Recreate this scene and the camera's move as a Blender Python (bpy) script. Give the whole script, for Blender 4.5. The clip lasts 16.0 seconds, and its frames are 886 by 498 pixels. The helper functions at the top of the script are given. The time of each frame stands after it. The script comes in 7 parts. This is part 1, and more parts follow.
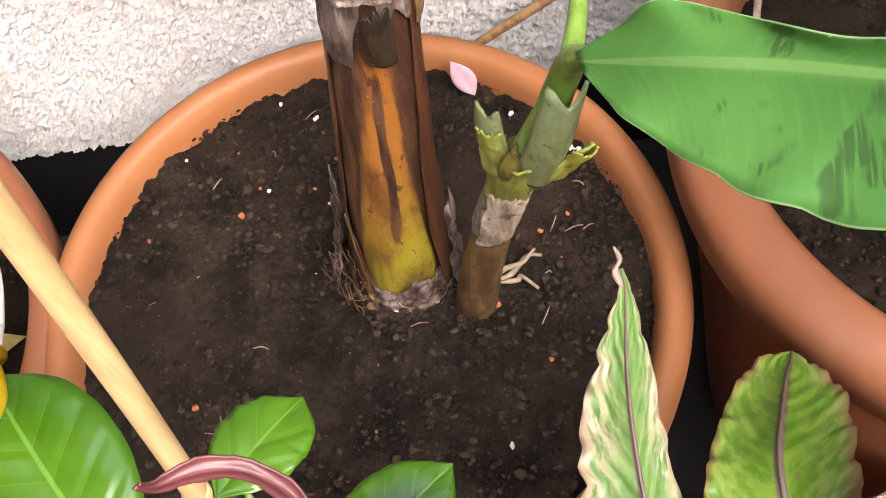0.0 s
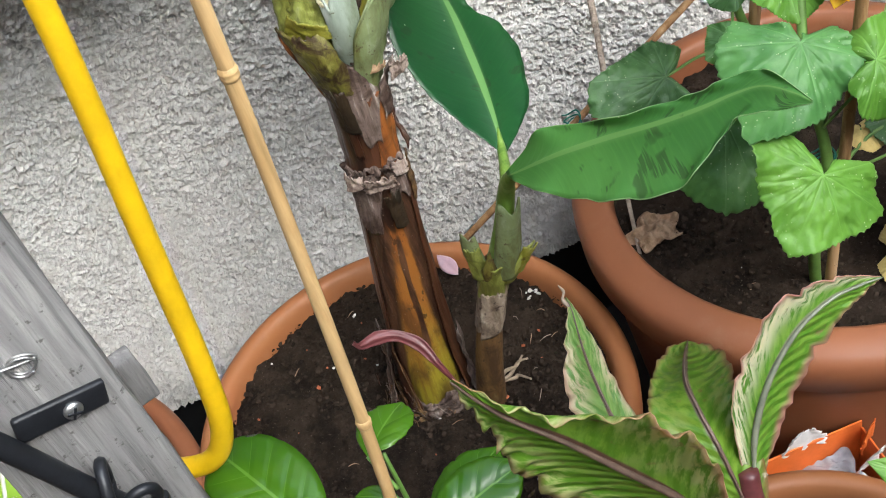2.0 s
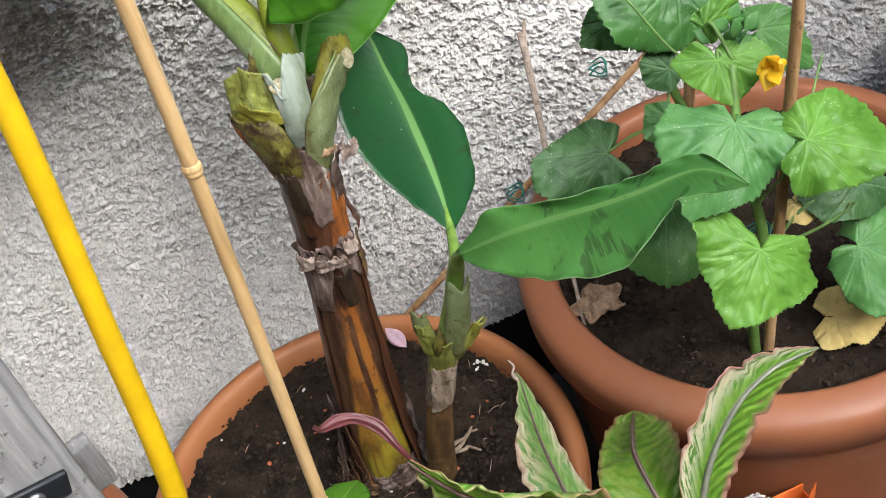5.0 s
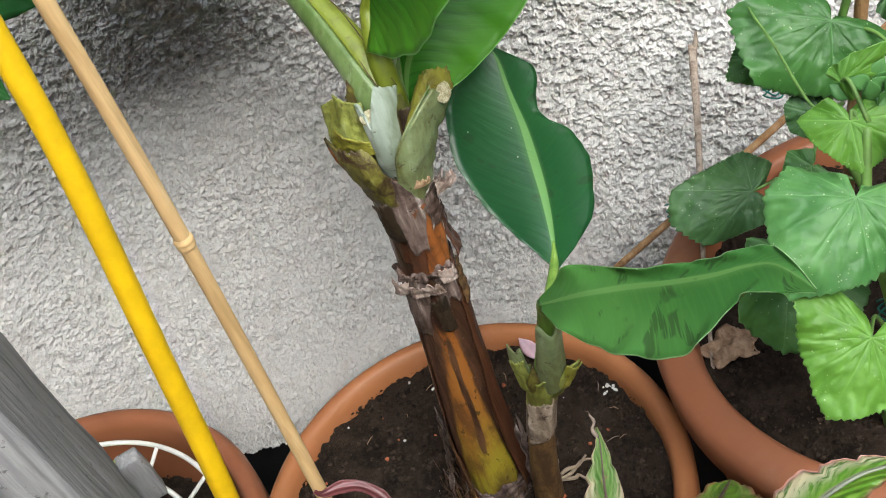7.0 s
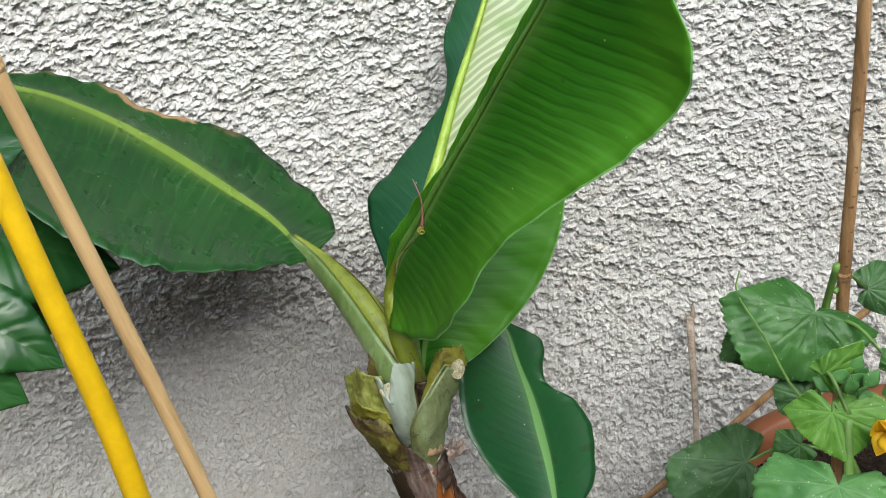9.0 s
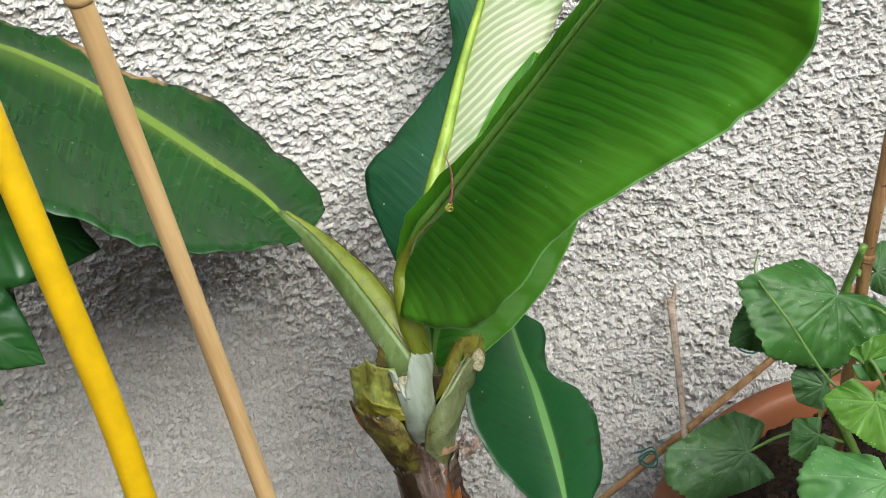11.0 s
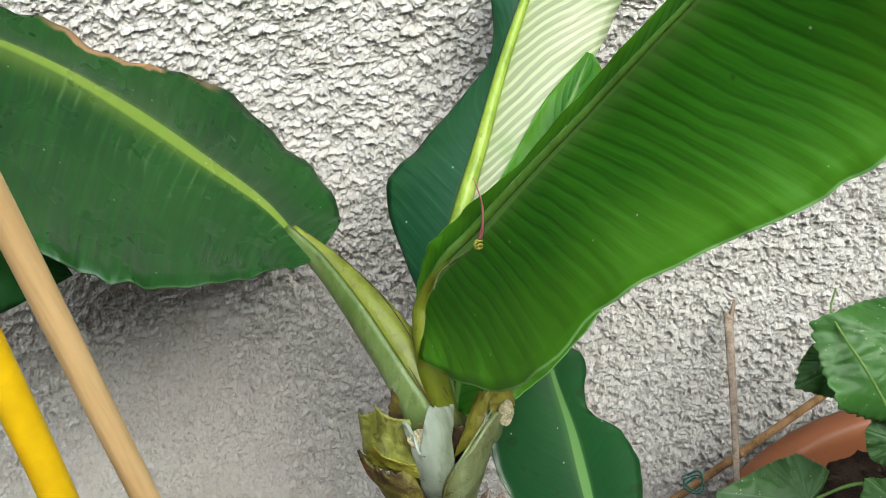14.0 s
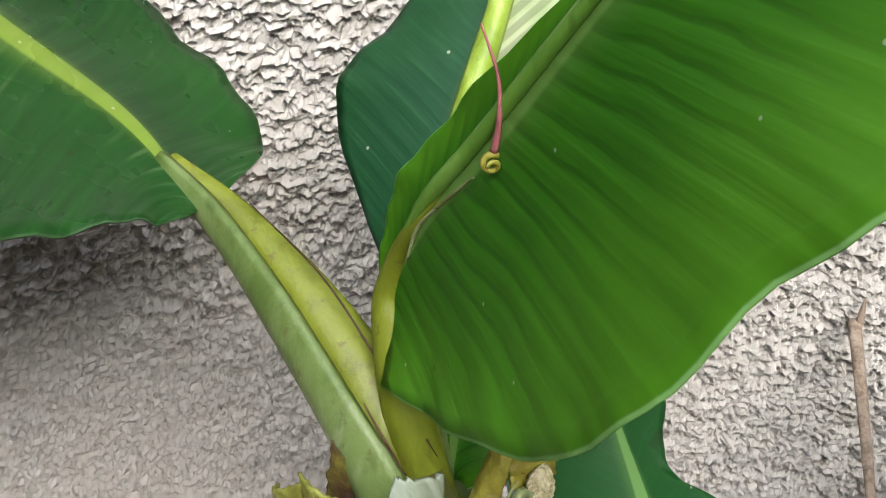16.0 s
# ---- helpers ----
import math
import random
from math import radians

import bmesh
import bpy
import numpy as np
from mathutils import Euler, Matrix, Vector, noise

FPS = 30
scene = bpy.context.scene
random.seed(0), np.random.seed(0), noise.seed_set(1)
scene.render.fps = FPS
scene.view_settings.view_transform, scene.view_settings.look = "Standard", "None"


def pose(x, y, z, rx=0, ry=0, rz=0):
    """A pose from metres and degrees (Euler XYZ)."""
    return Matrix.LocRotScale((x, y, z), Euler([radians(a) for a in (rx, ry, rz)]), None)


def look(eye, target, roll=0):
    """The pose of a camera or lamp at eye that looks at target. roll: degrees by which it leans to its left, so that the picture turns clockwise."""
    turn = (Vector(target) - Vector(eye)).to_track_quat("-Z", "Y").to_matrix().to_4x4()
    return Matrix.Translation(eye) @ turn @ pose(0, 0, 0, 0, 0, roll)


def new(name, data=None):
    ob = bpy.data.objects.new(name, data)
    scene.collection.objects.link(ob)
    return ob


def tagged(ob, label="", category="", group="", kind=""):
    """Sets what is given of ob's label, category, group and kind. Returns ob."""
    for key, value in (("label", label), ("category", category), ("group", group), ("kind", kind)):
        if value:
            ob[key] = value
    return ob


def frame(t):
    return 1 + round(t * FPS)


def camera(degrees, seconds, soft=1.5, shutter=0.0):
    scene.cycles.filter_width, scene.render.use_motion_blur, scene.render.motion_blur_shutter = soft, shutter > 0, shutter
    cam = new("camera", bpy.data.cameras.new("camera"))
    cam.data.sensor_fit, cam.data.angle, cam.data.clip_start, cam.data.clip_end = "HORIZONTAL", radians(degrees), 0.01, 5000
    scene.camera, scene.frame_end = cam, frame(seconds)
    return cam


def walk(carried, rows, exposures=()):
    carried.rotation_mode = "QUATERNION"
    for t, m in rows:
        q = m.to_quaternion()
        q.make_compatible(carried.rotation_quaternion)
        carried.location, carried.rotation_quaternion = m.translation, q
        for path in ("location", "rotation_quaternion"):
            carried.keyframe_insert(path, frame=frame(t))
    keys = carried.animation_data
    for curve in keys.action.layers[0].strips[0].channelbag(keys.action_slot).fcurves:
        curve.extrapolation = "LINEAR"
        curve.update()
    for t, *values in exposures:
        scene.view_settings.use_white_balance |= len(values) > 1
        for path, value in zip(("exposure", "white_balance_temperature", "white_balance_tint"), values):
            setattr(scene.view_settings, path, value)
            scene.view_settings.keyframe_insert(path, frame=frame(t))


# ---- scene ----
cam = camera(41.49, 16.0, soft=1.0)
PATH = [
    (0.0, (-0.0342, -0.6786, 1.0947), (-0.0684, -0.2040, 0.2152), -12.96),
    (0.5, (-0.0057, -0.7463, 1.1648), (-0.0239, -0.2171, 0.3165), -18.03),
    (1.0, (-0.0015, -0.8508, 1.2445), (0.0098, -0.2176, 0.4706), -18.41),
    (1.5, (-0.0310, -0.9698, 1.2909), (0.0069, -0.2861, 0.5621), -18.99),
    (2.0, (-0.1020, -1.0134, 1.3164), (-0.0420, -0.3260, 0.5925), -18.82),
    (2.5, (-0.1465, -1.0279, 1.3499), (0.0139, -0.3328, 0.6492), -14.80),
    (3.0, (-0.1620, -1.0347, 1.3630), (0.0553, -0.3343, 0.6831), -12.61),
    (3.2, (-0.1657, -1.0356, 1.3673), (0.0555, -0.3344, 0.6895), -12.50),
    (5.3, (-0.0741, -1.0027, 1.3381), (0.0042, -0.2914, 0.6396), -18.03),
    (5.5, (-0.0439, -0.9912, 1.3365), (-0.0237, -0.2645, 0.6498), -20.41),
    (6.0, (0.0002, -0.9773, 1.3360), (-0.0806, -0.2486, 0.6559), -22.85),
    (6.5, (0.0322, -0.9740, 1.3299), (-0.0869, -0.2622, 0.6377), -24.14),
    (7.0, (0.0575, -0.9775, 1.3471), (-0.0565, -0.2573, 0.6627), -23.54),
    (7.5, (0.0708, -0.9946, 1.3956), (-0.0137, -0.2055, 0.7871), -21.69),
    (8.0, (0.0758, -0.9989, 1.4079), (0.0010, -0.1874, 0.8284), -21.07),
    (8.5, (0.0742, -1.0001, 1.4335), (0.0023, -0.1830, 0.8614), -19.68),
    (9.0, (0.0722, -1.0017, 1.4308), (0.0047, -0.1715, 0.8774), -18.67),
    (9.2, (0.0695, -0.9982, 1.4239), (0.0005, -0.1693, 0.8688), -18.47),
    (11.3, (-0.0522, -0.9008, 1.4055), (-0.0018, -0.1125, 0.7924), -13.67),
    (11.5, (-0.0428, -0.8953, 1.3925), (-0.0019, -0.1260, 0.7549), -13.37),
    (12.0, (0.0367, -0.8868, 1.3802), (-0.0353, -0.1524, 0.7054), -16.22),
    (12.5, (0.0905, -0.8822, 1.3543), (-0.1151, -0.1820, 0.6707), -20.40),
    (13.0, (0.0488, -0.8427, 1.3445), (-0.1187, -0.1390, 0.6540), -18.27),
    (13.5, (0.0092, -0.8025, 1.3756), (-0.0267, -0.0518, 0.7158), -15.37),
    (14.0, (-0.0141, -0.7830, 1.3888), (-0.0211, -0.0105, 0.7538), -13.97),
    (14.2, (-0.0160, -0.7780, 1.3860), (-0.0290, -0.0030, 0.7540), -14.20),
    (14.4, (0.0130, -0.5780, 1.1930), (-0.0380, 0.9600, -0.0280), -16.60),
    (14.5, (0.0140, -0.5720, 1.1880), (-0.0500, 1.0300, -0.0260), -17.00),
    (15.0, (0.0040, -0.5710, 1.1820), (-0.1130, 0.9500, -0.1350), -17.10),
    (15.5, (-0.0140, -0.5500, 1.1700), (-0.0900, 0.9500, -0.1500), -16.20),
    (16.0, (-0.0110, -0.5450, 1.1560), (-0.0500, 1.0300, -0.0950), -14.10),
]
walk(cam, [(t, look(eye, target, roll)) for t, eye, target, roll in PATH],
     [(0.0, 1.13, 6650, 16), (0.5, 0.80, 6280, 7), (1.0, 0.49, 6180, 5), (1.5, 0.32, 6130, 4), (2.0, 0.34, 6080, 5), (5.5, 0.38, 6130, 8), (7.0, 0.22, 6130, 5), (8.0, -0.05, 6130, 5), (9.0, -0.14, 6130, 4), (12.5, -0.05, 6380, 4), (14.0, -0.08, 6340, 2), (15.0, 0.07, 6530, 8), (16.0, 0.09, 6530, 8)])

# ---- world, sun ----
SUN_DIR = Vector((0.27, -0.61, 0.74)).normalized()
world = bpy.data.worlds.new("world")
scene.world = world
world.use_nodes = True
wn = world.node_tree.nodes
sky = wn.new("ShaderNodeTexSky")
sky.sky_type = "NISHITA"
sky.sun_disc = False
sky.sun_elevation = math.asin(SUN_DIR.z)
sky.sun_rotation = math.atan2(SUN_DIR.x, SUN_DIR.y)
sky.air_density, sky.dust_density, sky.ozone_density = 1.0, 4.0, 1.0
haze = wn.new("ShaderNodeHueSaturation")
haze.inputs["Saturation"].default_value = 0.75
world.node_tree.links.new(sky.outputs[0], haze.inputs["Color"])
world.node_tree.links.new(haze.outputs[0], wn["Background"].inputs["Color"])
wn["Background"].inputs["Strength"].default_value = 0.48
sun = new("sun", bpy.data.lights.new("sun", "SUN"))
sun.data.energy, sun.data.angle, sun.data.color = 2.60, radians(46), (1.0, 0.985, 0.96)
sun.matrix_world = look(SUN_DIR * 10, (0, 0, 0))


# ---- material helpers ----
class Nodes:
    """Small helper to wire shader nodes."""

    def __init__(self, name):
        self.mat = bpy.data.materials.new(name)
        self.mat.use_nodes = True
        self.t = self.mat.node_tree
        self.bsdf = self.t.nodes["Principled BSDF"]
        self.out = self.t.nodes["Material Output"]
        self.co = self.t.nodes.new("ShaderNodeTexCoord").outputs["Object"]

    def put(self, socket, value):
        if hasattr(value, "is_linked") or isinstance(value, bpy.types.NodeSocket):
            self.t.links.new(value, socket)
        elif isinstance(value, (tuple, list)) and len(value) == 3 and socket.type == "RGBA":
            socket.default_value = (*value, 1)
        else:
            socket.default_value = value

    def math(self, op, a, b=0.0, clamp=False):
        n = self.t.nodes.new("ShaderNodeMath")
        n.operation, n.use_clamp = op, clamp
        self.put(n.inputs[0], a), self.put(n.inputs[1], b)
        return n.outputs[0]

    def ramp01(self, v, lo, hi):
        n = self.t.nodes.new("ShaderNodeMapRange")
        n.interpolation_type = "SMOOTHSTEP"
        self.put(n.inputs[0], v)
        n.inputs[1].default_value, n.inputs[2].default_value = lo, hi
        return n.outputs[0]

    def mix(self, f, a, b):
        n = self.t.nodes.new("ShaderNodeMix")
        n.data_type = "RGBA"
        self.put(n.inputs[0], f), self.put(n.inputs[6], a), self.put(n.inputs[7], b)
        return n.outputs[2]

    def scaled(self, xyz, co=None):
        n = self.t.nodes.new("ShaderNodeMapping")
        self.put(n.inputs[0], co or self.co)
        n.inputs["Scale"].default_value = xyz
        return n.outputs[0]

    def noise(self, scale, detail=4.0, rough=0.55, co=None, dist=0.0):
        n = self.t.nodes.new("ShaderNodeTexNoise")
        self.put(n.inputs["Vector"], co or self.co)
        n.inputs["Scale"].default_value, n.inputs["Detail"].default_value = scale, detail
        n.inputs["Roughness"].default_value, n.inputs["Distortion"].default_value = rough, dist
        return n.outputs["Fac"]

    def voronoi(self, scale, co=None):
        n = self.t.nodes.new("ShaderNodeTexVoronoi")
        self.put(n.inputs["Vector"], co or self.co)
        n.inputs["Scale"].default_value = scale
        return n.outputs["Distance"]

    def attr(self, name):
        n = self.t.nodes.new("ShaderNodeAttribute")
        n.attribute_name = name
        return n.outputs["Fac"]

    def uv(self):
        n = self.t.nodes.new("ShaderNodeUVMap")
        s = self.t.nodes.new("ShaderNodeSeparateXYZ")
        self.t.links.new(n.outputs[0], s.inputs[0])
        return s.outputs[0], s.outputs[1], n.outputs[0]

    def join(self, x, y, z=0.0):
        n = self.t.nodes.new("ShaderNodeCombineXYZ")
        self.put(n.inputs[0], x), self.put(n.inputs[1], y), self.put(n.inputs[2], z)
        return n.outputs[0]

    def rand(self):
        return self.t.nodes.new("ShaderNodeObjectInfo").outputs["Random"]

    def island(self):
        return self.t.nodes.new("ShaderNodeNewGeometry").outputs["Random Per Island"]

    def bump(self, height, strength=0.5, dist=0.002, base=None):
        n = self.t.nodes.new("ShaderNodeBump")
        n.inputs["Strength"].default_value, n.inputs["Distance"].default_value = strength, dist
        self.put(n.inputs["Height"], height)
        if base:
            self.t.links.new(base, n.inputs["Normal"])
        return n.outputs[0]

    def done(self, colour, rough=0.5, normal=None, metal=0.0, spec=None, leaf=0.0, glow=None):
        self.put(self.bsdf.inputs["Base Color"], colour)
        self.put(self.bsdf.inputs["Roughness"], rough)
        self.bsdf.inputs["Metallic"].default_value = metal
        if spec is not None:
            self.bsdf.inputs["Specular IOR Level"].default_value = spec
        if normal:
            self.t.links.new(normal, self.bsdf.inputs["Normal"])
        if leaf:
            tr = self.t.nodes.new("ShaderNodeBsdfTranslucent")
            hs = self.t.nodes.new("ShaderNodeMix")
            hs.data_type, hs.blend_type = "RGBA", "MULTIPLY"
            hs.inputs[0].default_value = 1.0
            self.put(hs.inputs[6], colour)
            hs.inputs[7].default_value = (1.6, 1.5, 0.5, 1)
            self.t.links.new(hs.outputs[2], tr.inputs["Color"])
            mx = self.t.nodes.new("ShaderNodeMixShader")
            mx.inputs[0].default_value = leaf
            self.t.links.new(self.bsdf.outputs[0], mx.inputs[1])
            self.t.links.new(tr.outputs[0], mx.inputs[2])
            self.t.links.new(mx.outputs[0], self.out.inputs["Surface"])
        return self.mat


def stucco_material():
    n = Nodes("stucco")
    big = n.ramp01(n.noise(2.2, 3), 0.35, 0.7)
    c = n.mix(big, (0.615, 0.602, 0.585), (0.68, 0.671, 0.655))
    c = n.mix(n.math("MULTIPLY", n.ramp01(n.noise(38, 3), 0.5, 0.75), 0.35), c, (0.47, 0.43, 0.38))
    c = n.mix(n.math("MULTIPLY", n.ramp01(n.noise(300, 2), 0.62, 0.75), 0.3), c, (0.33, 0.3, 0.27))
    c = n.mix(n.math("MULTIPLY", n.ramp01(n.noise(120, 4, 0.65, n.scaled((1, 1, 1.7)), 0.3), 0.42, 0.64), 0.22), c, (0.50, 0.48, 0.45))
    b = n.bump(n.noise(330, 7, 0.75, n.scaled((1, 1, 1.5))), 1.0, 0.0018)
    return n.done(c, 0.85, b, spec=0.25)


def plastic_pot_material(name, warm, dark):
    n = Nodes(name)
    c = n.mix(n.ramp01(n.noise(6, 4), 0.3, 0.7), warm, dark)
    c = n.mix(n.math("MULTIPLY", n.ramp01(n.noise(45, 5, 0.7), 0.55, 0.8), 0.3), c, tuple(x * 0.6 for x in warm))
    dust = n.ramp01(n.noise(14, 6, 0.7), 0.52, 0.8)
    c = n.mix(n.math("MULTIPLY", dust, 0.25), c, (0.42, 0.27, 0.18))
    r = n.math("ADD", 0.38, n.math("MULTIPLY", n.noise(25, 4), 0.22))
    return n.done(c, r, n.bump(n.noise(160, 4), 0.12, 0.001), spec=0.4)


def soil_material():
    n = Nodes("soil")
    c = n.mix(n.ramp01(n.noise(30, 6, 0.7), 0.35, 0.7), (0.017, 0.0128, 0.0102), (0.056, 0.040, 0.029))
    c = n.mix(n.math("MULTIPLY", n.ramp01(n.noise(5, 2), 0.45, 0.65), 0.5), c, (0.046, 0.032, 0.023))
    c = n.mix(n.math("MULTIPLY", n.ramp01(n.noise(420, 2), 0.66, 0.74), 0.5), c, (0.20, 0.16, 0.12))
    b = n.bump(n.noise(300, 7, 0.75), 1.0, 0.006)
    return n.done(c, 0.95, b, spec=0.06)


def clod_material():
    n = Nodes("clod")
    c = n.mix(n.island(), (0.013, 0.0098, 0.0078), (0.048, 0.034, 0.025))
    return n.done(c, 0.95, n.bump(n.noise(500, 3), 0.6, 0.002), spec=0.06)


def banana_leaf_material(name, dark, light, rib, leaf=0.2, rough=0.36, pleat=1.0, bloom=0.0, half=None, margin=None, blotch=0.0, scorch=0.0, spec=0.35, edge=0.85, ribs=0.0, stripe=0.28, groove_shade=0.0):
    n = Nodes(name)
    x, s, uv = n.uv()
    a = n.math("ABSOLUTE", s)
    run = n.math("SUBTRACT", n.math("MULTIPLY", x, 92.0), n.math("MULTIPLY", a, 3.4))
    wob = n.math("MULTIPLY", n.noise(14, 2), 2.0)
    wave = n.math("SINE", n.math("MULTIPLY", n.math("ADD", run, wob), 6.283))
    fine = n.noise(1.0, 2, 0.5, n.join(n.math("MULTIPLY", run, 3.1), n.math("MULTIPLY", a, 1.5)))
    c = n.mix(n.ramp01(n.noise(9, 3), 0.3, 0.7), dark, light)
    c = n.mix(n.math("MULTIPLY", n.ramp01(fine, 0.45, 0.75), stripe), c, tuple(min(1, v * 1.7) for v in light))
    c = n.mix(n.math("MULTIPLY", n.ramp01(wave, 0.75, 1.0), 0.16 * pleat), c, tuple(v * 1.6 for v in light))
    # shade in the furrows between pleats, put into the colour
    if groove_shade:
        c = n.mix(n.math("MULTIPLY", n.ramp01(wave, -0.55, -0.98), groove_shade), c, tuple(v * 0.5 for v in dark))
    if margin:
        c = n.mix(n.math("MULTIPLY", n.ramp01(n.math("ADD", a, n.math("MULTIPLY", n.noise(7, 2), 0.8)), 0.7, 1.35), 0.8), c, margin)
    # pale right half: bloom, plus caught light and gloss put into the colour
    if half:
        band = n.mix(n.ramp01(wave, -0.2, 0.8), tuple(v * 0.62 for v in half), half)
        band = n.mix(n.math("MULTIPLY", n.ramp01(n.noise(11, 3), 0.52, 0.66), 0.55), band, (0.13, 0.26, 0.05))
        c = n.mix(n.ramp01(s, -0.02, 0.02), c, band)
    if blotch:
        mark = n.math("MULTIPLY", n.ramp01(n.noise(36, 2), 0.59, 0.65), n.ramp01(fine, 0.44, 0.54))
        c = n.mix(n.math("MULTIPLY", mark, blotch), c, (0.016, 0.022, 0.010))
    # gloss on the pleats beside the midrib, painted as pale lines
    if ribs:
        sheen_line = n.math("MULTIPLY", n.ramp01(wave, 0.70, 0.98), n.math("MULTIPLY", n.ramp01(a, 0.50, 0.12), n.ramp01(s, 0.02, -0.02)))
        sheen_line = n.math("MULTIPLY", sheen_line, n.ramp01(n.noise(17, 3), 0.47, 0.62))
        c = n.mix(n.math("MULTIPLY", sheen_line, ribs), c, (0.15, 0.25, 0.11))
    near = n.ramp01(a, 0.16, 0.02)
    c = n.mix(n.math("MULTIPLY", near, 0.35), c, rib)
    half_width = n.math("ADD", 0.022, n.math("MAXIMUM", 0.0, n.math("SUBTRACT", 0.062, n.math("MULTIPLY", x, 0.24))))
    c = n.mix(n.ramp01(n.math("SUBTRACT", a, half_width), 0.014, -0.006), c, rib)
    if scorch:
        burnt = n.math("MULTIPLY", n.ramp01(n.math("ADD", a, n.math("MULTIPLY", n.noise(45, 3), 0.34)), 1.03, 1.10), n.ramp01(n.noise(11, 2), 0.51, 0.57))
        burnt = n.math("MULTIPLY", burnt, n.math("MULTIPLY", n.ramp01(s, 0.0, 0.1), n.ramp01(x, 0.09, 0.15)))
        c = n.mix(n.math("MULTIPLY", burnt, scorch), c, (0.36, 0.22, 0.11))
    if bloom:
        c = n.mix(n.math("MULTIPLY", n.ramp01(n.noise(16, 4), 0.5, 0.72), bloom), c, (0.34, 0.45, 0.36))
    c = n.mix(n.math("MULTIPLY", n.ramp01(n.noise(60, 3), 0.72, 0.78), 0.5), c, (0.02, 0.035, 0.012))
    c = n.mix(n.math("MULTIPLY", n.ramp01(a, 0.982, 0.993), edge), c, tuple(min(0.5, v * 2.0 + 0.16) for v in light))
    speck = n.ramp01(n.voronoi(55), 0.05, 0.03)
    c = n.mix(n.math("MULTIPLY", speck, 0.55), c, (0.5, 0.52, 0.45))
    h = n.math("ADD", n.math("MULTIPLY", wave, 0.5 * pleat), n.math("MULTIPLY", fine, 0.7))
    b = n.bump(h, 0.30 + 0.1 * min(1.0, pleat), 0.0012)
    r = n.math("ADD", rough, n.math("MULTIPLY", n.noise(22, 3), 0.16))
    return n.done(c, r, b, spec=spec, leaf=leaf)


def canna_material(name, g1, g2, cream, amount, rim, rib, one_side=False):
    n = Nodes(name)
    x, s, uv = n.uv()
    a = n.math("ABSOLUTE", s)
    run = n.math("SUBTRACT", n.math("MULTIPLY", x, 120.0), n.math("MULTIPLY", a, 5.0))
    streak = n.noise(1.0, 3, 0.6, n.join(run, n.math("MULTIPLY", a, 2.0), n.math("MULTIPLY", s, 3.0)))
    patch = n.noise(13, 3)
    c = n.mix(n.ramp01(streak, 0.38, 0.64), g1, g2)
    c = n.mix(n.math("MULTIPLY", n.ramp01(patch, 0.5, 0.7), 0.3), c, tuple(v * 0.6 for v in g1))
    pale = n.math("MULTIPLY", n.ramp01(streak, 0.40, 0.58), n.ramp01(n.math("ADD", patch, n.math("MULTIPLY", a, 0.5)), 0.62, 0.95))
    if one_side:
        pale = n.math("MULTIPLY", n.ramp01(streak, 0.36, 0.50), n.ramp01(n.math("ADD", patch, n.math("MULTIPLY", a, 0.5)), 0.45, 0.72))
        pale = n.math("MULTIPLY", pale, n.ramp01(n.math("MULTIPLY", s, -1.0), 0.0, 0.75))
    c = n.mix(n.math("MULTIPLY", pale, amount), c, cream)
    c = n.mix(n.math("MULTIPLY", n.ramp01(n.math("ADD", a, n.math("MULTIPLY", patch, 0.5)), 1.05, 1.30), 0.85), c, rim)
    c = n.mix(n.math("MULTIPLY", n.ramp01(n.noise(70, 3), 0.62, 0.72), 0.5), c, tuple(v * 0.7 for v in rim))
    c = n.mix(n.ramp01(a, 0.085, 0.05), c, rib)
    b = n.bump(n.math("ADD", n.math("SINE", n.math("MULTIPLY", run, 4.0)), n.math("MULTIPLY", streak, 1.5)), 0.4, 0.0013)
    return n.done(c, 0.36, b, leaf=0.34)


def broad_leaf_material(name, dark, light, vein, leaf=0.2, rough=0.28, freq=55.0):
    n = Nodes(name)
    x, s, uv = n.uv()
    a = n.math("ABSOLUTE", s)
    run = n.math("SUBTRACT", n.math("MULTIPLY", x, freq), n.math("MULTIPLY", a, 1.3))
    f = n.math("ABSOLUTE", n.math("SUBTRACT", n.math("FRACT", run), 0.5))
    c = n.mix(n.ramp01(n.noise(14, 3), 0.3, 0.7), dark, light)
    side = n.math("MULTIPLY", n.ramp01(f, 0.024, 0.008), n.ramp01(a, 0.95, 0.5))
    c = n.mix(n.math("MULTIPLY", side, 0.4), c, vein)
    c = n.mix(n.ramp01(a, 0.045, 0.02), c, vein)
    b = n.bump(n.math("ADD", n.ramp01(f, 0.0, 0.3), n.math("MULTIPLY", n.noise(150, 3), 0.3)), 0.35, 0.0015)
    return n.done(c, rough, b, leaf=leaf)


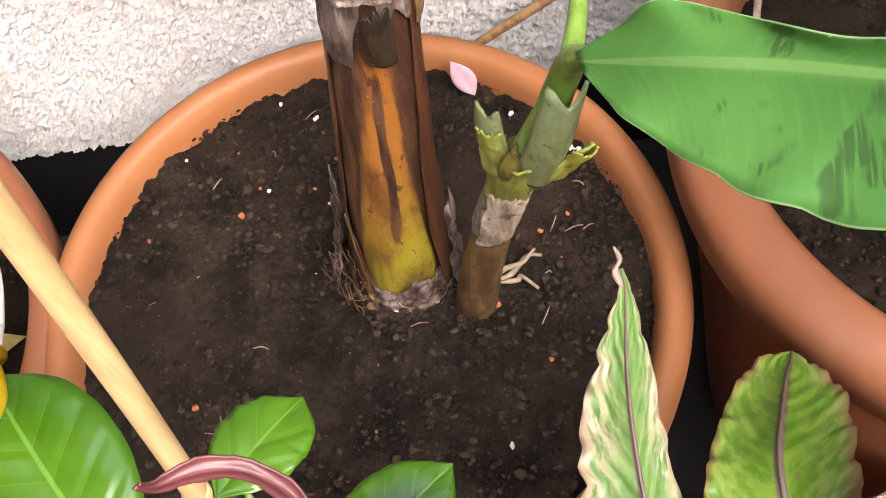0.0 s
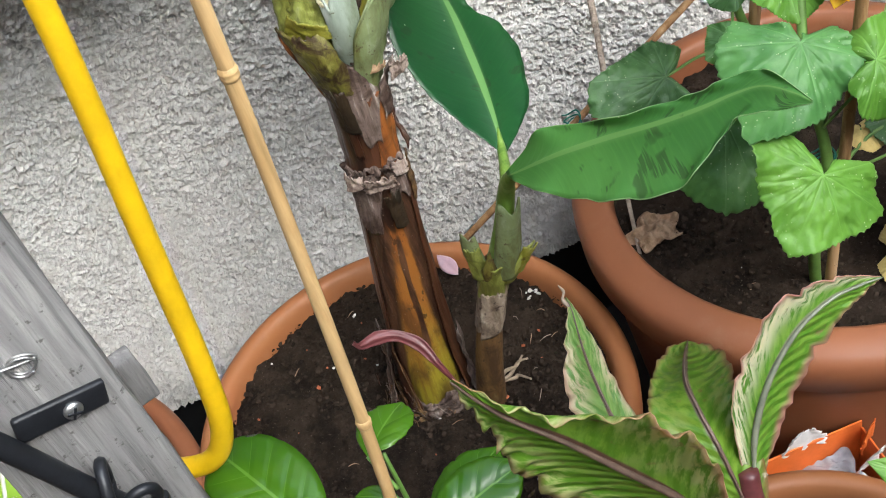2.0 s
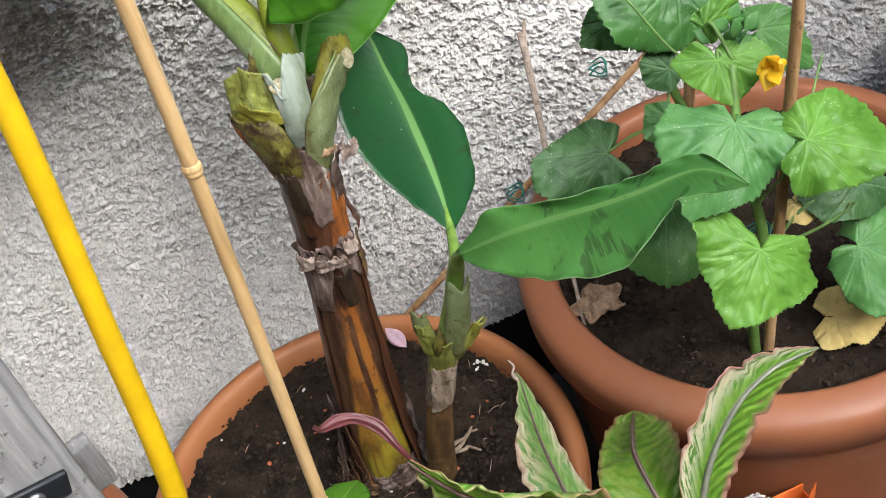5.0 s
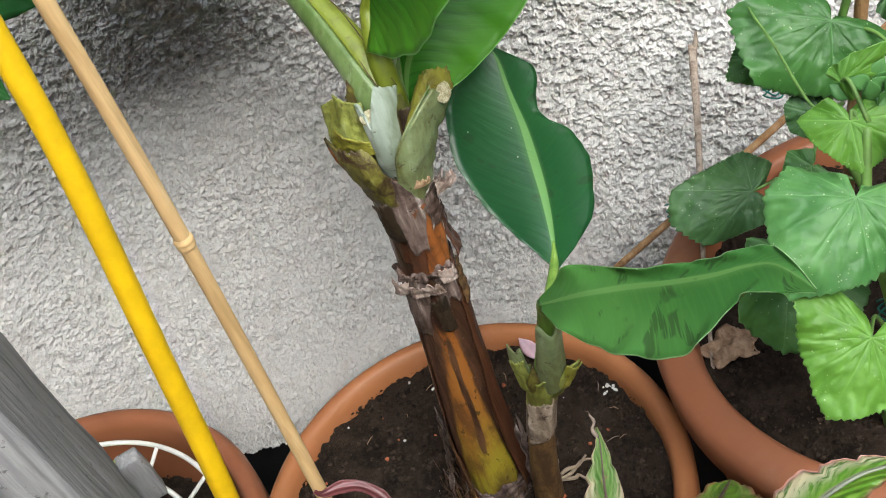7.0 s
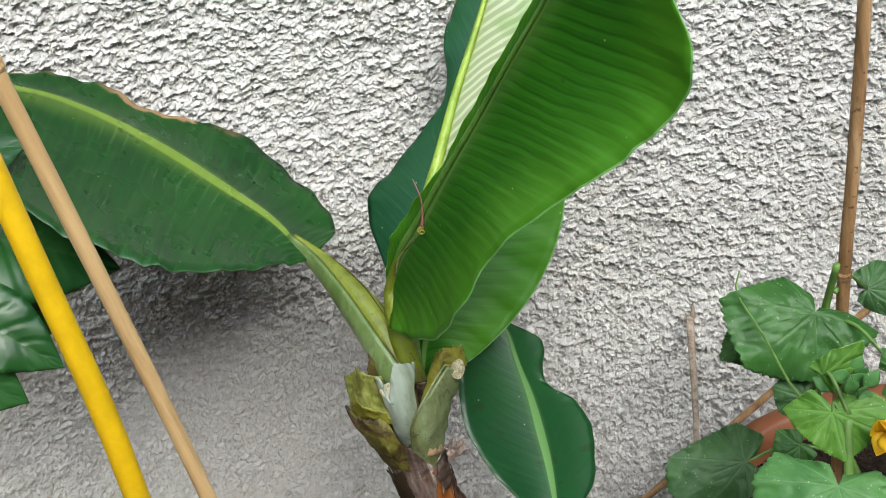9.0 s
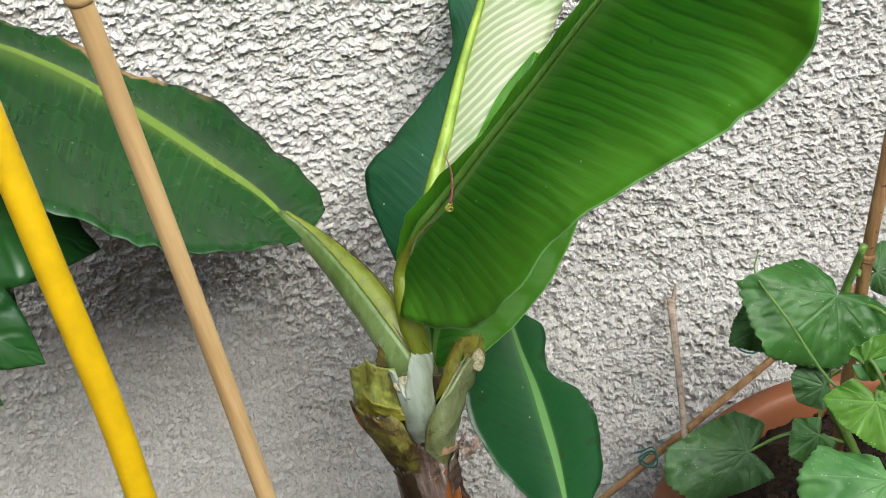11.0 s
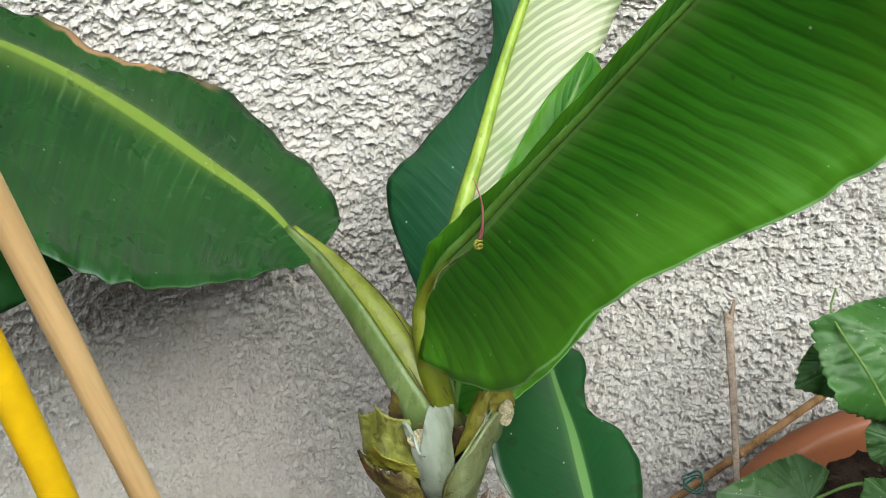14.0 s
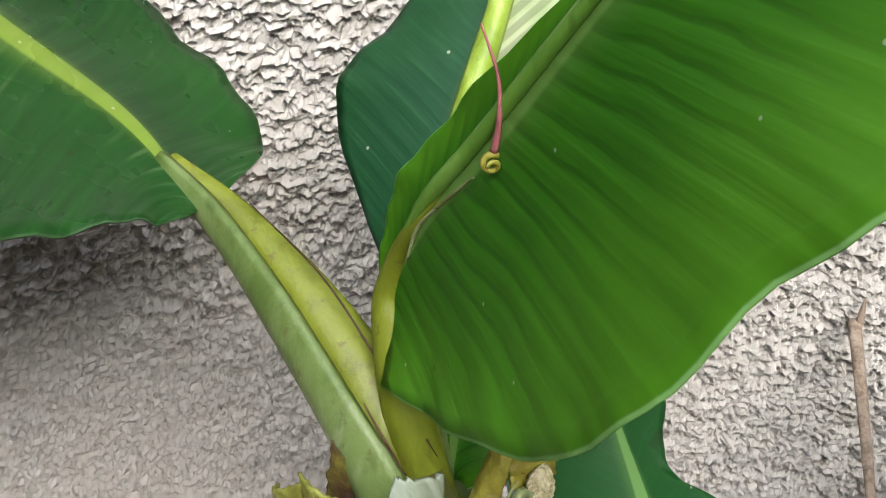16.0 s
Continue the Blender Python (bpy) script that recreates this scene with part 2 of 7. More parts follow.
def cucumber_material(name, dark, light, rough=0.5):
    n = Nodes(name)
    v = n.attr("vein")
    c = n.mix(n.ramp01(n.noise(26, 4), 0.3, 0.7), dark, light)
    c = n.mix(n.math("MULTIPLY", n.rand(), 0.2), c, tuple(x * 1.25 for x in light))
    cells = n.voronoi(150)
    # furrows between the cells darkened: their shade is put into the colour
    c = n.mix(n.math("MULTIPLY", n.ramp01(cells, 0.35, 0.75), 0.15), c, tuple(x * 0.55 for x in dark))
    c = n.mix(n.math("MULTIPLY", n.ramp01(n.noise(9, 3), 0.52, 0.75), 0.45), c, tuple(x * 1.35 for x in light))
    c = n.mix(n.math("MULTIPLY", n.ramp01(v, 0.40, 1.0), 0.34), c, tuple(min(1, x * 1.5 + 0.07) for x in light))
    c = n.mix(n.math("MULTIPLY", n.math("MULTIPLY", n.ramp01(n.voronoi(250), 0.20, 0.10), n.ramp01(n.noise(60, 2), 0.48, 0.60)), 0.55), c, (0.46, 0.56, 0.36))
    h = n.math("ADD", n.math("MULTIPLY", cells, -0.6), n.math("MULTIPLY", n.noise(300, 3), 0.6))
    return n.done(c, rough, n.bump(h, 0.38, 0.0014), leaf=0.2, spec=0.4)


def streaked_material(name, c1, c2, c3, along=(60, 60, 7), rough=0.6, bump=0.5, spot=None, spec=0.35, blot=0.0):
    """Fibrous surface with streaks along z."""
    n = Nodes(name)
    co = n.scaled(along)
    f = n.noise(1.0, 5, 0.65, co, 0.4)
    g = n.noise(1.0, 4, 0.6, n.scaled((along[0] * 3.2, along[1] * 3.2, along[2] * 1.4)))
    c = n.mix(n.ramp01(f, 0.36, 0.56), c1, c2)
    c = n.mix(n.ramp01(f, 0.56, 0.70), c, c3)
    c = n.mix(n.math("MULTIPLY", n.ramp01(g, 0.55, 0.75), 0.45), c, tuple(v * 0.45 for v in c1))
    if spot:
        c = n.mix(n.math("MULTIPLY", n.ramp01(n.noise(130, 4, 0.7), 0.60, 0.68), 0.8), c, spot)
    if blot:
        c = n.mix(n.math("MULTIPLY", n.ramp01(n.noise(42, 5, 0.65, None, 0.5), 0.47, 0.62), blot), c, (0.030, 0.014, 0.008))
    b = n.bump(n.math("ADD", f, g), bump, 0.0025)
    return n.done(c, rough, b, spec=spec)


def stem_material():
    """Living stem: yellow-green at the foot, tan and rust higher up, with long streaks and dark specks."""
    n = Nodes("pseudostem")
    sep = n.t.nodes.new("ShaderNodeSeparateXYZ")
    n.t.links.new(n.co, sep.inputs[0])
    f = n.noise(1.0, 5, 0.65, n.scaled((42, 42, 3.5)), 0.3)
    z = n.math("ADD", sep.outputs[2], n.math("MULTIPLY", n.math("SUBTRACT", f, 0.5), 0.22))
    c = n.mix(n.ramp01(z, 0.41, 0.52), (0.27, 0.225, 0.022), (0.27, 0.110, 0.022))
    c = n.mix(n.ramp01(z, 0.52, 0.66), c, (0.25, 0.078, 0.016))
    c = n.mix(n.ramp01(z, 0.72, 0.82), c, (0.11, 0.115, 0.028))
    c = n.mix(n.math("MULTIPLY", n.ramp01(f, 0.54, 0.68), 0.6), c, (0.10, 0.045, 0.014))
    c = n.mix(n.math("MULTIPLY", n.ramp01(n.noise(1.0, 3, 0.6, n.scaled((160, 160, 70))), 0.62, 0.68), 0.85), c, (0.030, 0.014, 0.008))
    c = n.mix(n.math("MULTIPLY", n.ramp01(n.noise(30, 3), 0.58, 0.7), 0.4), c, (0.13, 0.07, 0.02))
    c = n.mix(n.math("MULTIPLY", n.ramp01(n.noise(1.0, 5, 0.65, n.scaled((38, 38, 11)), 0.5), 0.46, 0.66), 0.75), c, (0.055, 0.022, 0.011))
    rag = n.noise(1.0, 6, 0.7, n.scaled((95, 95, 13)), 0.6)
    dk = n.ramp01(n.math("ADD", n.attr("vein"), n.math("MULTIPLY", n.math("SUBTRACT", rag, 0.5), 1.5)), 0.26, 0.60)
    bark = n.mix(n.ramp01(rag, 0.40, 0.66), (0.026, 0.012, 0.008), (0.105, 0.050, 0.026))
    c = n.mix(dk, c, bark)
    c = n.mix(n.math("MULTIPLY", n.ramp01(n.voronoi(150), 0.11, 0.06), 0.5), c, (0.34, 0.28, 0.22))
    return n.done(c, 0.33, n.bump(n.math("ADD", f, rag), 0.6, 0.0022), spec=0.5)


def plain_material(name, colour, rough=0.5, vary=0.25, scale=30.0, metal=0.0, bump=0.15, leaf=0.0, spec=None):
    n = Nodes(name)
    c = n.mix(n.ramp01(n.noise(scale, 4, 0.65), 0.3, 0.7), colour, tuple(v * (1 - vary) for v in colour))
    r = n.math("ADD", rough - 0.06, n.math("MULTIPLY", n.noise(scale * 2, 3), 0.12))
    return n.done(c, r, n.bump(n.noise(scale * 6, 4), bump, 0.001), metal=metal, leaf=leaf, spec=spec)


STUCCO = stucco_material()
POT = plastic_pot_material("terracotta_plastic", (0.36, 0.145, 0.055), (0.30, 0.115, 0.043))
POT_RED = plastic_pot_material("terracotta_plastic_red", (0.28, 0.104, 0.046), (0.22, 0.080, 0.036))
SOIL, CLOD = soil_material(), clod_material()
BLACK = plain_material("black_paint", (0.012, 0.013, 0.014), 0.6, 0.4, 12)
PAVING = plain_material("dark_paving", (0.035, 0.034, 0.034), 0.85, 0.5, 9, bump=0.5)
LEAF_DARK = banana_leaf_material("banana_leaf_dark", (0.007, 0.044, 0.009), (0.015, 0.072, 0.012), (0.18, 0.28, 0.040), 0.14, 0.20, 0.75, scorch=1.0, edge=0.2, spec=0.45, ribs=0.26)
LEAF_BRIGHT = banana_leaf_material("banana_leaf_bright", (0.024, 0.130, 0.008), (0.045, 0.190, 0.010), (0.15, 0.30, 0.07), 0.38, 0.36, 0.5, margin=(0.085, 0.265, 0.014), spec=0.25, stripe=0.16, groove_shade=0.45)
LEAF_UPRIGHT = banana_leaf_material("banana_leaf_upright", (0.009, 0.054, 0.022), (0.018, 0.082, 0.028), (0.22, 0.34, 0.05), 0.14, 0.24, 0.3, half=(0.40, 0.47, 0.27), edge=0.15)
LEAF_SMALL = banana_leaf_material("banana_leaf_small", (0.008, 0.048, 0.016), (0.016, 0.080, 0.021), (0.13, 0.27, 0.085), 0.15, 0.26, 0.22, blotch=0.45, edge=0.25, stripe=0.12)
LEAF_LOW = banana_leaf_material("banana_leaf_low", (0.050, 0.168, 0.034), (0.084, 0.235, 0.048), (0.13, 0.28, 0.075), 0.34, 0.36, 0.2, blotch=0.55, edge=0.6, stripe=0.10)
CANNA_BROAD = canna_material("canna_leaf_broad", (0.12, 0.27, 0.018), (0.22, 0.39, 0.045), (0.55, 0.50, 0.30), 0.75, (0.34, 0.17, 0.11), (0.15, 0.075, 0.06))
CANNA_PALE = canna_material("canna_leaf_pale", (0.095, 0.20, 0.040), (0.17, 0.28, 0.075), (0.46, 0.37, 0.27), 0.75, (0.38, 0.25, 0.19), (0.10, 0.065, 0.05))
CANNA_GREEN = canna_material("canna_leaf_green", (0.10, 0.225, 0.016), (0.18, 0.31, 0.034), (0.32, 0.30, 0.12), 0.35, (0.26, 0.10, 0.065), (0.15, 0.11, 0.08))
CANNA_STRIPED = canna_material("canna_leaf_striped", (0.11, 0.27, 0.022), (0.21, 0.38, 0.050), (0.76, 0.72, 0.60), 0.95, (0.45, 0.20, 0.19), (0.26, 0.28, 0.20), True)
CANNA_PLAIN = broad_leaf_material("canna_leaf_plain", (0.07, 0.20, 0.020), (0.13, 0.30, 0.035), (0.24, 0.38, 0.12), 0.2, 0.42, 60.0)
CANNA_RIB = plain_material("canna_rib_olive", (0.24, 0.26, 0.19), 0.5, 0.35, 60)
CANNA_RIB_DARK = plain_material("canna_rib_bronze", (0.13, 0.085, 0.065), 0.5, 0.35, 60)
AVOCADO = broad_leaf_material("glossy_leaf", (0.036, 0.115, 0.006), (0.075, 0.190, 0.010), (0.11, 0.25, 0.03), 0.25, 0.20)
ROSE = broad_leaf_material("rose_leaf", (0.010, 0.055, 0.014), (0.025, 0.10, 0.020), (0.035, 0.11, 0.030), 0.15, 0.34, 60.0)
CUKE = cucumber_material("cucumber_leaf", (0.056, 0.172, 0.042), (0.096, 0.245, 0.064))
CUKE_YOUNG = cucumber_material("cucumber_leaf_young", (0.074, 0.200, 0.020), (0.122, 0.275, 0.034))
CUKE_MID = cucumber_material("cucumber_leaf_mid", (0.044, 0.135, 0.028), (0.076, 0.190, 0.042))
CUKE_GLOSS = cucumber_material("cucumber_leaf_glossy", (0.032, 0.110, 0.020), (0.056, 0.165, 0.032), 0.46)
CUKE_DARK = cucumber_material("cucumber_leaf_dark", (0.038, 0.102, 0.032), (0.062, 0.148, 0.044))
STEM_GREEN = plain_material("green_stem", (0.13, 0.25, 0.05), 0.5, 0.35, 60, leaf=0.0)
STEM_DARK = plain_material("dark_green_stem", (0.040, 0.060, 0.022), 0.5, 0.4, 60)
RIB_GREEN = streaked_material("leaf_rib_green", (0.070, 0.17, 0.020), (0.10, 0.23, 0.032), (0.15, 0.29, 0.06), (60, 60, 14), 0.4, 0.2)
RIB_STALK = streaked_material("leaf_stalk_green", (0.10, 0.19, 0.030), (0.16, 0.27, 0.045), (0.25, 0.36, 0.10), (60, 60, 14), 0.4, 0.25)
RIB_BRIGHT = streaked_material("leaf_rib_bright", (0.17, 0.27, 0.025), (0.25, 0.37, 0.045), (0.33, 0.44, 0.09), (60, 60, 14), 0.38, 0.2)
PETIOLE = streaked_material("banana_petiole", (0.075, 0.125, 0.030), (0.125, 0.185, 0.060), (0.23, 0.29, 0.16), (38, 38, 13), 0.4, 0.3, (0.085, 0.10, 0.03))
PETIOLE_YELLOW = streaked_material("banana_petiole_edge", (0.10, 0.125, 0.010), (0.145, 0.180, 0.016), (0.19, 0.235, 0.035), (50, 50, 12), 0.4, 0.25, (0.10, 0.09, 0.015))
STUB_GREY = streaked_material("cut_stub_bloom", (0.14, 0.17, 0.11), (0.26, 0.31, 0.25), (0.39, 0.43, 0.385), (40, 40, 14), 0.55, 0.35, (0.08, 0.07, 0.03))
STUB_OLIVE = streaked_material("cut_stub_olive", (0.050, 0.032, 0.010), (0.125, 0.115, 0.020), (0.22, 0.21, 0.055), (70, 70, 45), 0.55, 0.6, (0.040, 0.020, 0.010), blot=1.0)
STUB_PALE = streaked_material("cut_stub_pale", (0.13, 0.14, 0.045), (0.21, 0.26, 0.12), (0.30, 0.36, 0.22), (40, 40, 16), 0.5, 0.35, (0.08, 0.05, 0.02), blot=0.25)
STUB_YELLOW = streaked_material("cut_stub_yellow", (0.15, 0.135, 0.016), (0.23, 0.225, 0.030), (0.33, 0.31, 0.10), (45, 45, 20), 0.5, 0.45, (0.06, 0.03, 0.012), blot=0.25)
PAPER_PALE = streaked_material("pale_papery_shred", (0.20, 0.14, 0.11), (0.38, 0.30, 0.26), (0.52, 0.45, 0.40), (90, 90, 30), 0.8, 0.8, (0.06, 0.03, 0.02), blot=0.3)
STUB_GREEN = streaked_material("cut_stub_green", (0.12, 0.125, 0.022), (0.26, 0.29, 0.065), (0.40, 0.43, 0.18), (45, 45, 18), 0.5, 0.45, (0.07, 0.04, 0.018), blot=0.3)
CUT_FACE = streaked_material("cut_pith", (0.34, 0.30, 0.17), (0.52, 0.48, 0.32), (0.62, 0.58, 0.42), (300, 300, 300), 0.7, 0.8)
STEM_OLIVE = stem_material()
STEM_BROWN = streaked_material("sheath_brown", (0.018, 0.008, 0.005), (0.080, 0.030, 0.014), (0.22, 0.10, 0.042), (46, 46, 3.4), 0.42, 0.5, None, 0.5, 0.3)
STEM_RUST = streaked_material("sheath_rust", (0.075, 0.024, 0.009), (0.24, 0.080, 0.018), (0.36, 0.15, 0.045), (48, 48, 6.0), 0.38, 0.5, (0.04, 0.018, 0.01), 0.5, 0.5)
STREAK_DARK = streaked_material("sheath_dark_streak", (0.020, 0.008, 0.005), (0.045, 0.016, 0.008), (0.075, 0.030, 0.012), (60, 60, 8), 0.4, 0.4)
# blackened sheath, and the painted shade of the crown's hollows
ROT_AND_HOLLOW = streaked_material("rotten_sheath_and_hollow_shade", (0.010, 0.007, 0.004), (0.028, 0.017, 0.008), (0.060, 0.042, 0.018), (70, 70, 20), 0.6, 0.6)
PAPER_SHEATH = streaked_material("papery_sheath", (0.034, 0.020, 0.015), (0.15, 0.108, 0.090), (0.44, 0.39, 0.36), (70, 70, 10), 0.7, 0.9, (0.02, 0.012, 0.010), blot=0.75)
PUP_PAPER = streaked_material("sucker_paper", (0.12, 0.085, 0.055), (0.30, 0.24, 0.18), (0.52, 0.46, 0.38), (60, 60, 18), 0.75, 0.9, (0.03, 0.016, 0.01), blot=0.5)
PUP_BROWN = streaked_material("sucker_brown", (0.060, 0.032, 0.015), (0.14, 0.080, 0.030), (0.24, 0.17, 0.075), (60, 60, 14), 0.6, 0.6, (0.03, 0.016, 0.01), blot=0.6)
BAMBOO = streaked_material("bamboo", (0.46, 0.30, 0.13), (0.58, 0.40, 0.19), (0.64, 0.48, 0.26), (60, 60, 5), 0.5, 0.2)
BAMBOO_OLD = streaked_material("bamboo_weathered", (0.22, 0.12, 0.05), (0.38, 0.23, 0.11), (0.46, 0.31, 0.17), (70, 70, 9), 0.6, 0.35, (0.05, 0.03, 0.02))
STICK = streaked_material("dry_stick", (0.22, 0.17, 0.13), (0.36, 0.29, 0.23), (0.44, 0.37, 0.30), (120, 120, 14), 0.8, 0.7)
HOSE = plain_material("yellow_rubber", (0.70, 0.445, 0.004), 0.42, 0.18, 40, bump=0.25)
TIMBER = streaked_material("weathered_timber", (0.13, 0.128, 0.128), (0.235, 0.232, 0.232), (0.35, 0.345, 0.338), (70, 70, 4.0), 0.85, 1.0, (0.08, 0.075, 0.07))
# timber of the unseen added fences and wall, kept dark to limit bounce
FENCE = streaked_material("brown_stained_timber", (0.060, 0.040, 0.028), (0.10, 0.070, 0.048), (0.14, 0.10, 0.07), (30, 30, 3.0), 0.8, 0.8)
IRON = plain_material("black_iron", (0.020, 0.022, 0.027), 0.45, 0.4, 40, metal=0.3)
ZINC = plain_material("zinc", (0.55, 0.55, 0.55), 0.35, 0.3, 90, metal=0.9)
WHITE_WIRE = plain_material("white_coated_wire", (0.72, 0.71, 0.66), 0.45, 0.12, 60)
LIME = plain_material("lime_plastic", (0.36, 0.55, 0.06), 0.4, 0.1, 30)
ORANGE_CARD = plain_material("orange_card", (0.75, 0.16, 0.025), 0.6, 0.15, 50)
WHITE_CARD = plain_material("white_card", (0.78, 0.78, 0.77), 0.7, 0.12, 50)
PLASTIC_BAG = plain_material("grey_film", (0.45, 0.48, 0.52), 0.25, 0.3, 60, bump=0.6)
DRY = streaked_material("dry_leaf_brown", (0.20, 0.12, 0.07), (0.33, 0.22, 0.14), (0.42, 0.30, 0.20), (60, 60, 60), 0.85, 0.9)
YELLOW_LEAF = plain_material("yellowed_leaf", (0.56, 0.43, 0.15), 0.7, 0.25, 60, bump=0.7)
PETAL = plain_material("pink_petal", (0.68, 0.50, 0.60), 0.5, 0.15, 80, leaf=0.2)
FLOWER = plain_material("yellow_petal", (0.85, 0.55, 0.01), 0.5, 0.15, 80, leaf=0.25)
ROOT = plain_material("pale_root", (0.30, 0.23, 0.16), 0.7, 0.4, 120, bump=0.5)
CLAY_BIT = plain_material("clay_chip", (0.42, 0.12, 0.045), 0.8, 0.4, 300)
PERLITE = plain_material("perlite", (0.72, 0.70, 0.66), 0.8, 0.15, 300)
GREEN_TIE = plain_material("green_tie", (0.012, 0.17, 0.13), 0.5, 0.2, 60)
TAN_ORANGE = plain_material("orange_dry_flake", (0.36, 0.23, 0.13), 0.8, 0.4, 90, bump=0.6)
PINK_EDGE = plain_material("pink_leaf_edge", (0.36, 0.12, 0.13), 0.45, 0.5, 70, leaf=0.15)
PINK_TIP = plain_material("pink_leaf_tip", (0.15, 0.042, 0.044), 0.4, 0.4, 70, leaf=0.15)
TAN = plain_material("withered_leaf_tip", (0.30, 0.23, 0.18), 0.8, 0.4, 90, bump=0.7)


# ---- mesh helpers ----
def mesh_object(name, verts, faces, material, parent=None, label="", smooth=True, uvs=None, thick=0.0, veins=None):
    me = bpy.data.meshes.new(name)
    me.from_pydata([tuple(v) for v in verts], [], [tuple(f) for f in faces])
    if smooth:
        me.polygons.foreach_set("use_smooth", [True] * len(me.polygons))
    if uvs is not None:
        layer = me.uv_layers.new(name="UVMap")
        idx = np.empty(len(me.loops), dtype=np.int32)
        me.loops.foreach_get("vertex_index", idx)
        layer.data.foreach_set("uv", np.asarray(uvs, dtype=np.float32)[idx].ravel())
    if veins is not None:
        at = me.attributes.new("vein", "FLOAT", "POINT")
        at.data.foreach_set("value", np.asarray(veins, dtype=np.float32))
    me.materials.append(material)
    me.update()
    ob = new(name, me)
    if parent:
        ob.parent = parent
    if thick:
        m = ob.modifiers.new("thickness", "SOLIDIFY")
        m.thickness, m.offset = thick, 0.0
    if label:
        ob["label"] = label
    return ob


def part(name, bm, material, parent, label=""):
    me = bpy.data.meshes.new(name)
    bm.to_mesh(me)
    bm.free()
    me.polygons.foreach_set("use_smooth", [True] * len(me.polygons))
    me.materials.append(material)
    ob = new(name, me)
    ob.parent = parent
    if label:
        ob["label"] = label
    return ob


def thing(name, label, category, group="", kind="", at=(0, 0, 0)):
    ob = new(name)
    ob.empty_display_size = 0.05
    return tagged(ob, label, category, group, kind)


def spline(points, n):
    """Catmull-Rom through the points, n samples."""
    p = np.asarray(points, float)
    if len(p) == 2:
        return p[0] + (p[1] - p[0]) * np.linspace(0, 1, n)[:, None]
    p = np.vstack([2 * p[0] - p[1], p, 2 * p[-1] - p[-2]])
    k = len(p) - 3
    u = np.linspace(0, k, n)
    i = np.minimum(u.astype(int), k - 1)
    t = (u - i)[:, None]
    a, b, c, d = p[i], p[i + 1], p[i + 2], p[i + 3]
    return 0.5 * (2 * b + (c - a) * t + (2 * a - 5 * b + 4 * c - d) * t**2 + (3 * b - a - 3 * c + d) * t**3)


def unit(v):
    return v / (np.linalg.norm(v, axis=-1, keepdims=True) + 1e-12)


def frames_along(path):
    """Tangent and two side vectors along a path, with little twist."""
    t = unit(np.gradient(path, axis=0))
    ref = np.array([1.0, 0, 0]) if abs(t[0][0]) < 0.8 else np.array([0, 1.0, 0])
    a = np.zeros_like(path)
    last = ref
    for i in range(len(path)):
        last = last - t[i] * (last @ t[i])
        last = last / np.linalg.norm(last)
        a[i] = last
    return t, a, np.cross(t, a)


def tube_data(points, radii, n=40, seg=14, closed=True, squash=1.0):
    path = spline(points, n)
    r = np.interp(np.linspace(0, 1, n), np.linspace(0, 1, len(radii)), radii)
    t, a, b = frames_along(path)
    ang = np.linspace(0, 2 * math.pi, seg, endpoint=False)
    verts = (path[:, None] + r[:, None, None] * (np.cos(ang)[None, :, None] * a[:, None] + squash * np.sin(ang)[None, :, None] * b[:, None])).reshape(-1, 3)
    faces = []
    for i in range(n - 1):
        for j in range(seg):
            k = (j + 1) % seg
            faces.append((i * seg + j, i * seg + k, (i + 1) * seg + k, (i + 1) * seg + j))
    if closed:
        faces.append(tuple(range(seg - 1, -1, -1)))
        faces.append(tuple(range((n - 1) * seg, n * seg)))
    return verts, faces


def tube(name, points, radii, material, parent=None, n=40, seg=14, label="", squash=1.0):
    v, f = tube_data(points, radii, n, seg, True, squash)
    return mesh_object(name, v, f, material, parent, label)


def lathe_data(profile, centre, seg=96, wobble=0.0):
    """Surface of revolution about a vertical axis; profile of (radius, z)."""
    p = np.asarray(profile, float)
    ang = np.linspace(0, 2 * math.pi, seg, endpoint=False)
    k = 1 + wobble * np.sin(2 * ang + 0.7)
    verts = np.stack([centre[0] + p[:, 0][:, None] * np.cos(ang) * k, centre[1] + p[:, 0][:, None] * np.sin(ang) * k,
                      np.repeat(p[:, 1][:, None], seg, 1)], -1).reshape(-1, 3)
    faces = []
    for i in range(len(p) - 1):
        for j in range(seg):
            m = (j + 1) % seg
            faces.append((i * seg + j, i * seg + m, (i + 1) * seg + m, (i + 1) * seg + j))
    return verts, faces


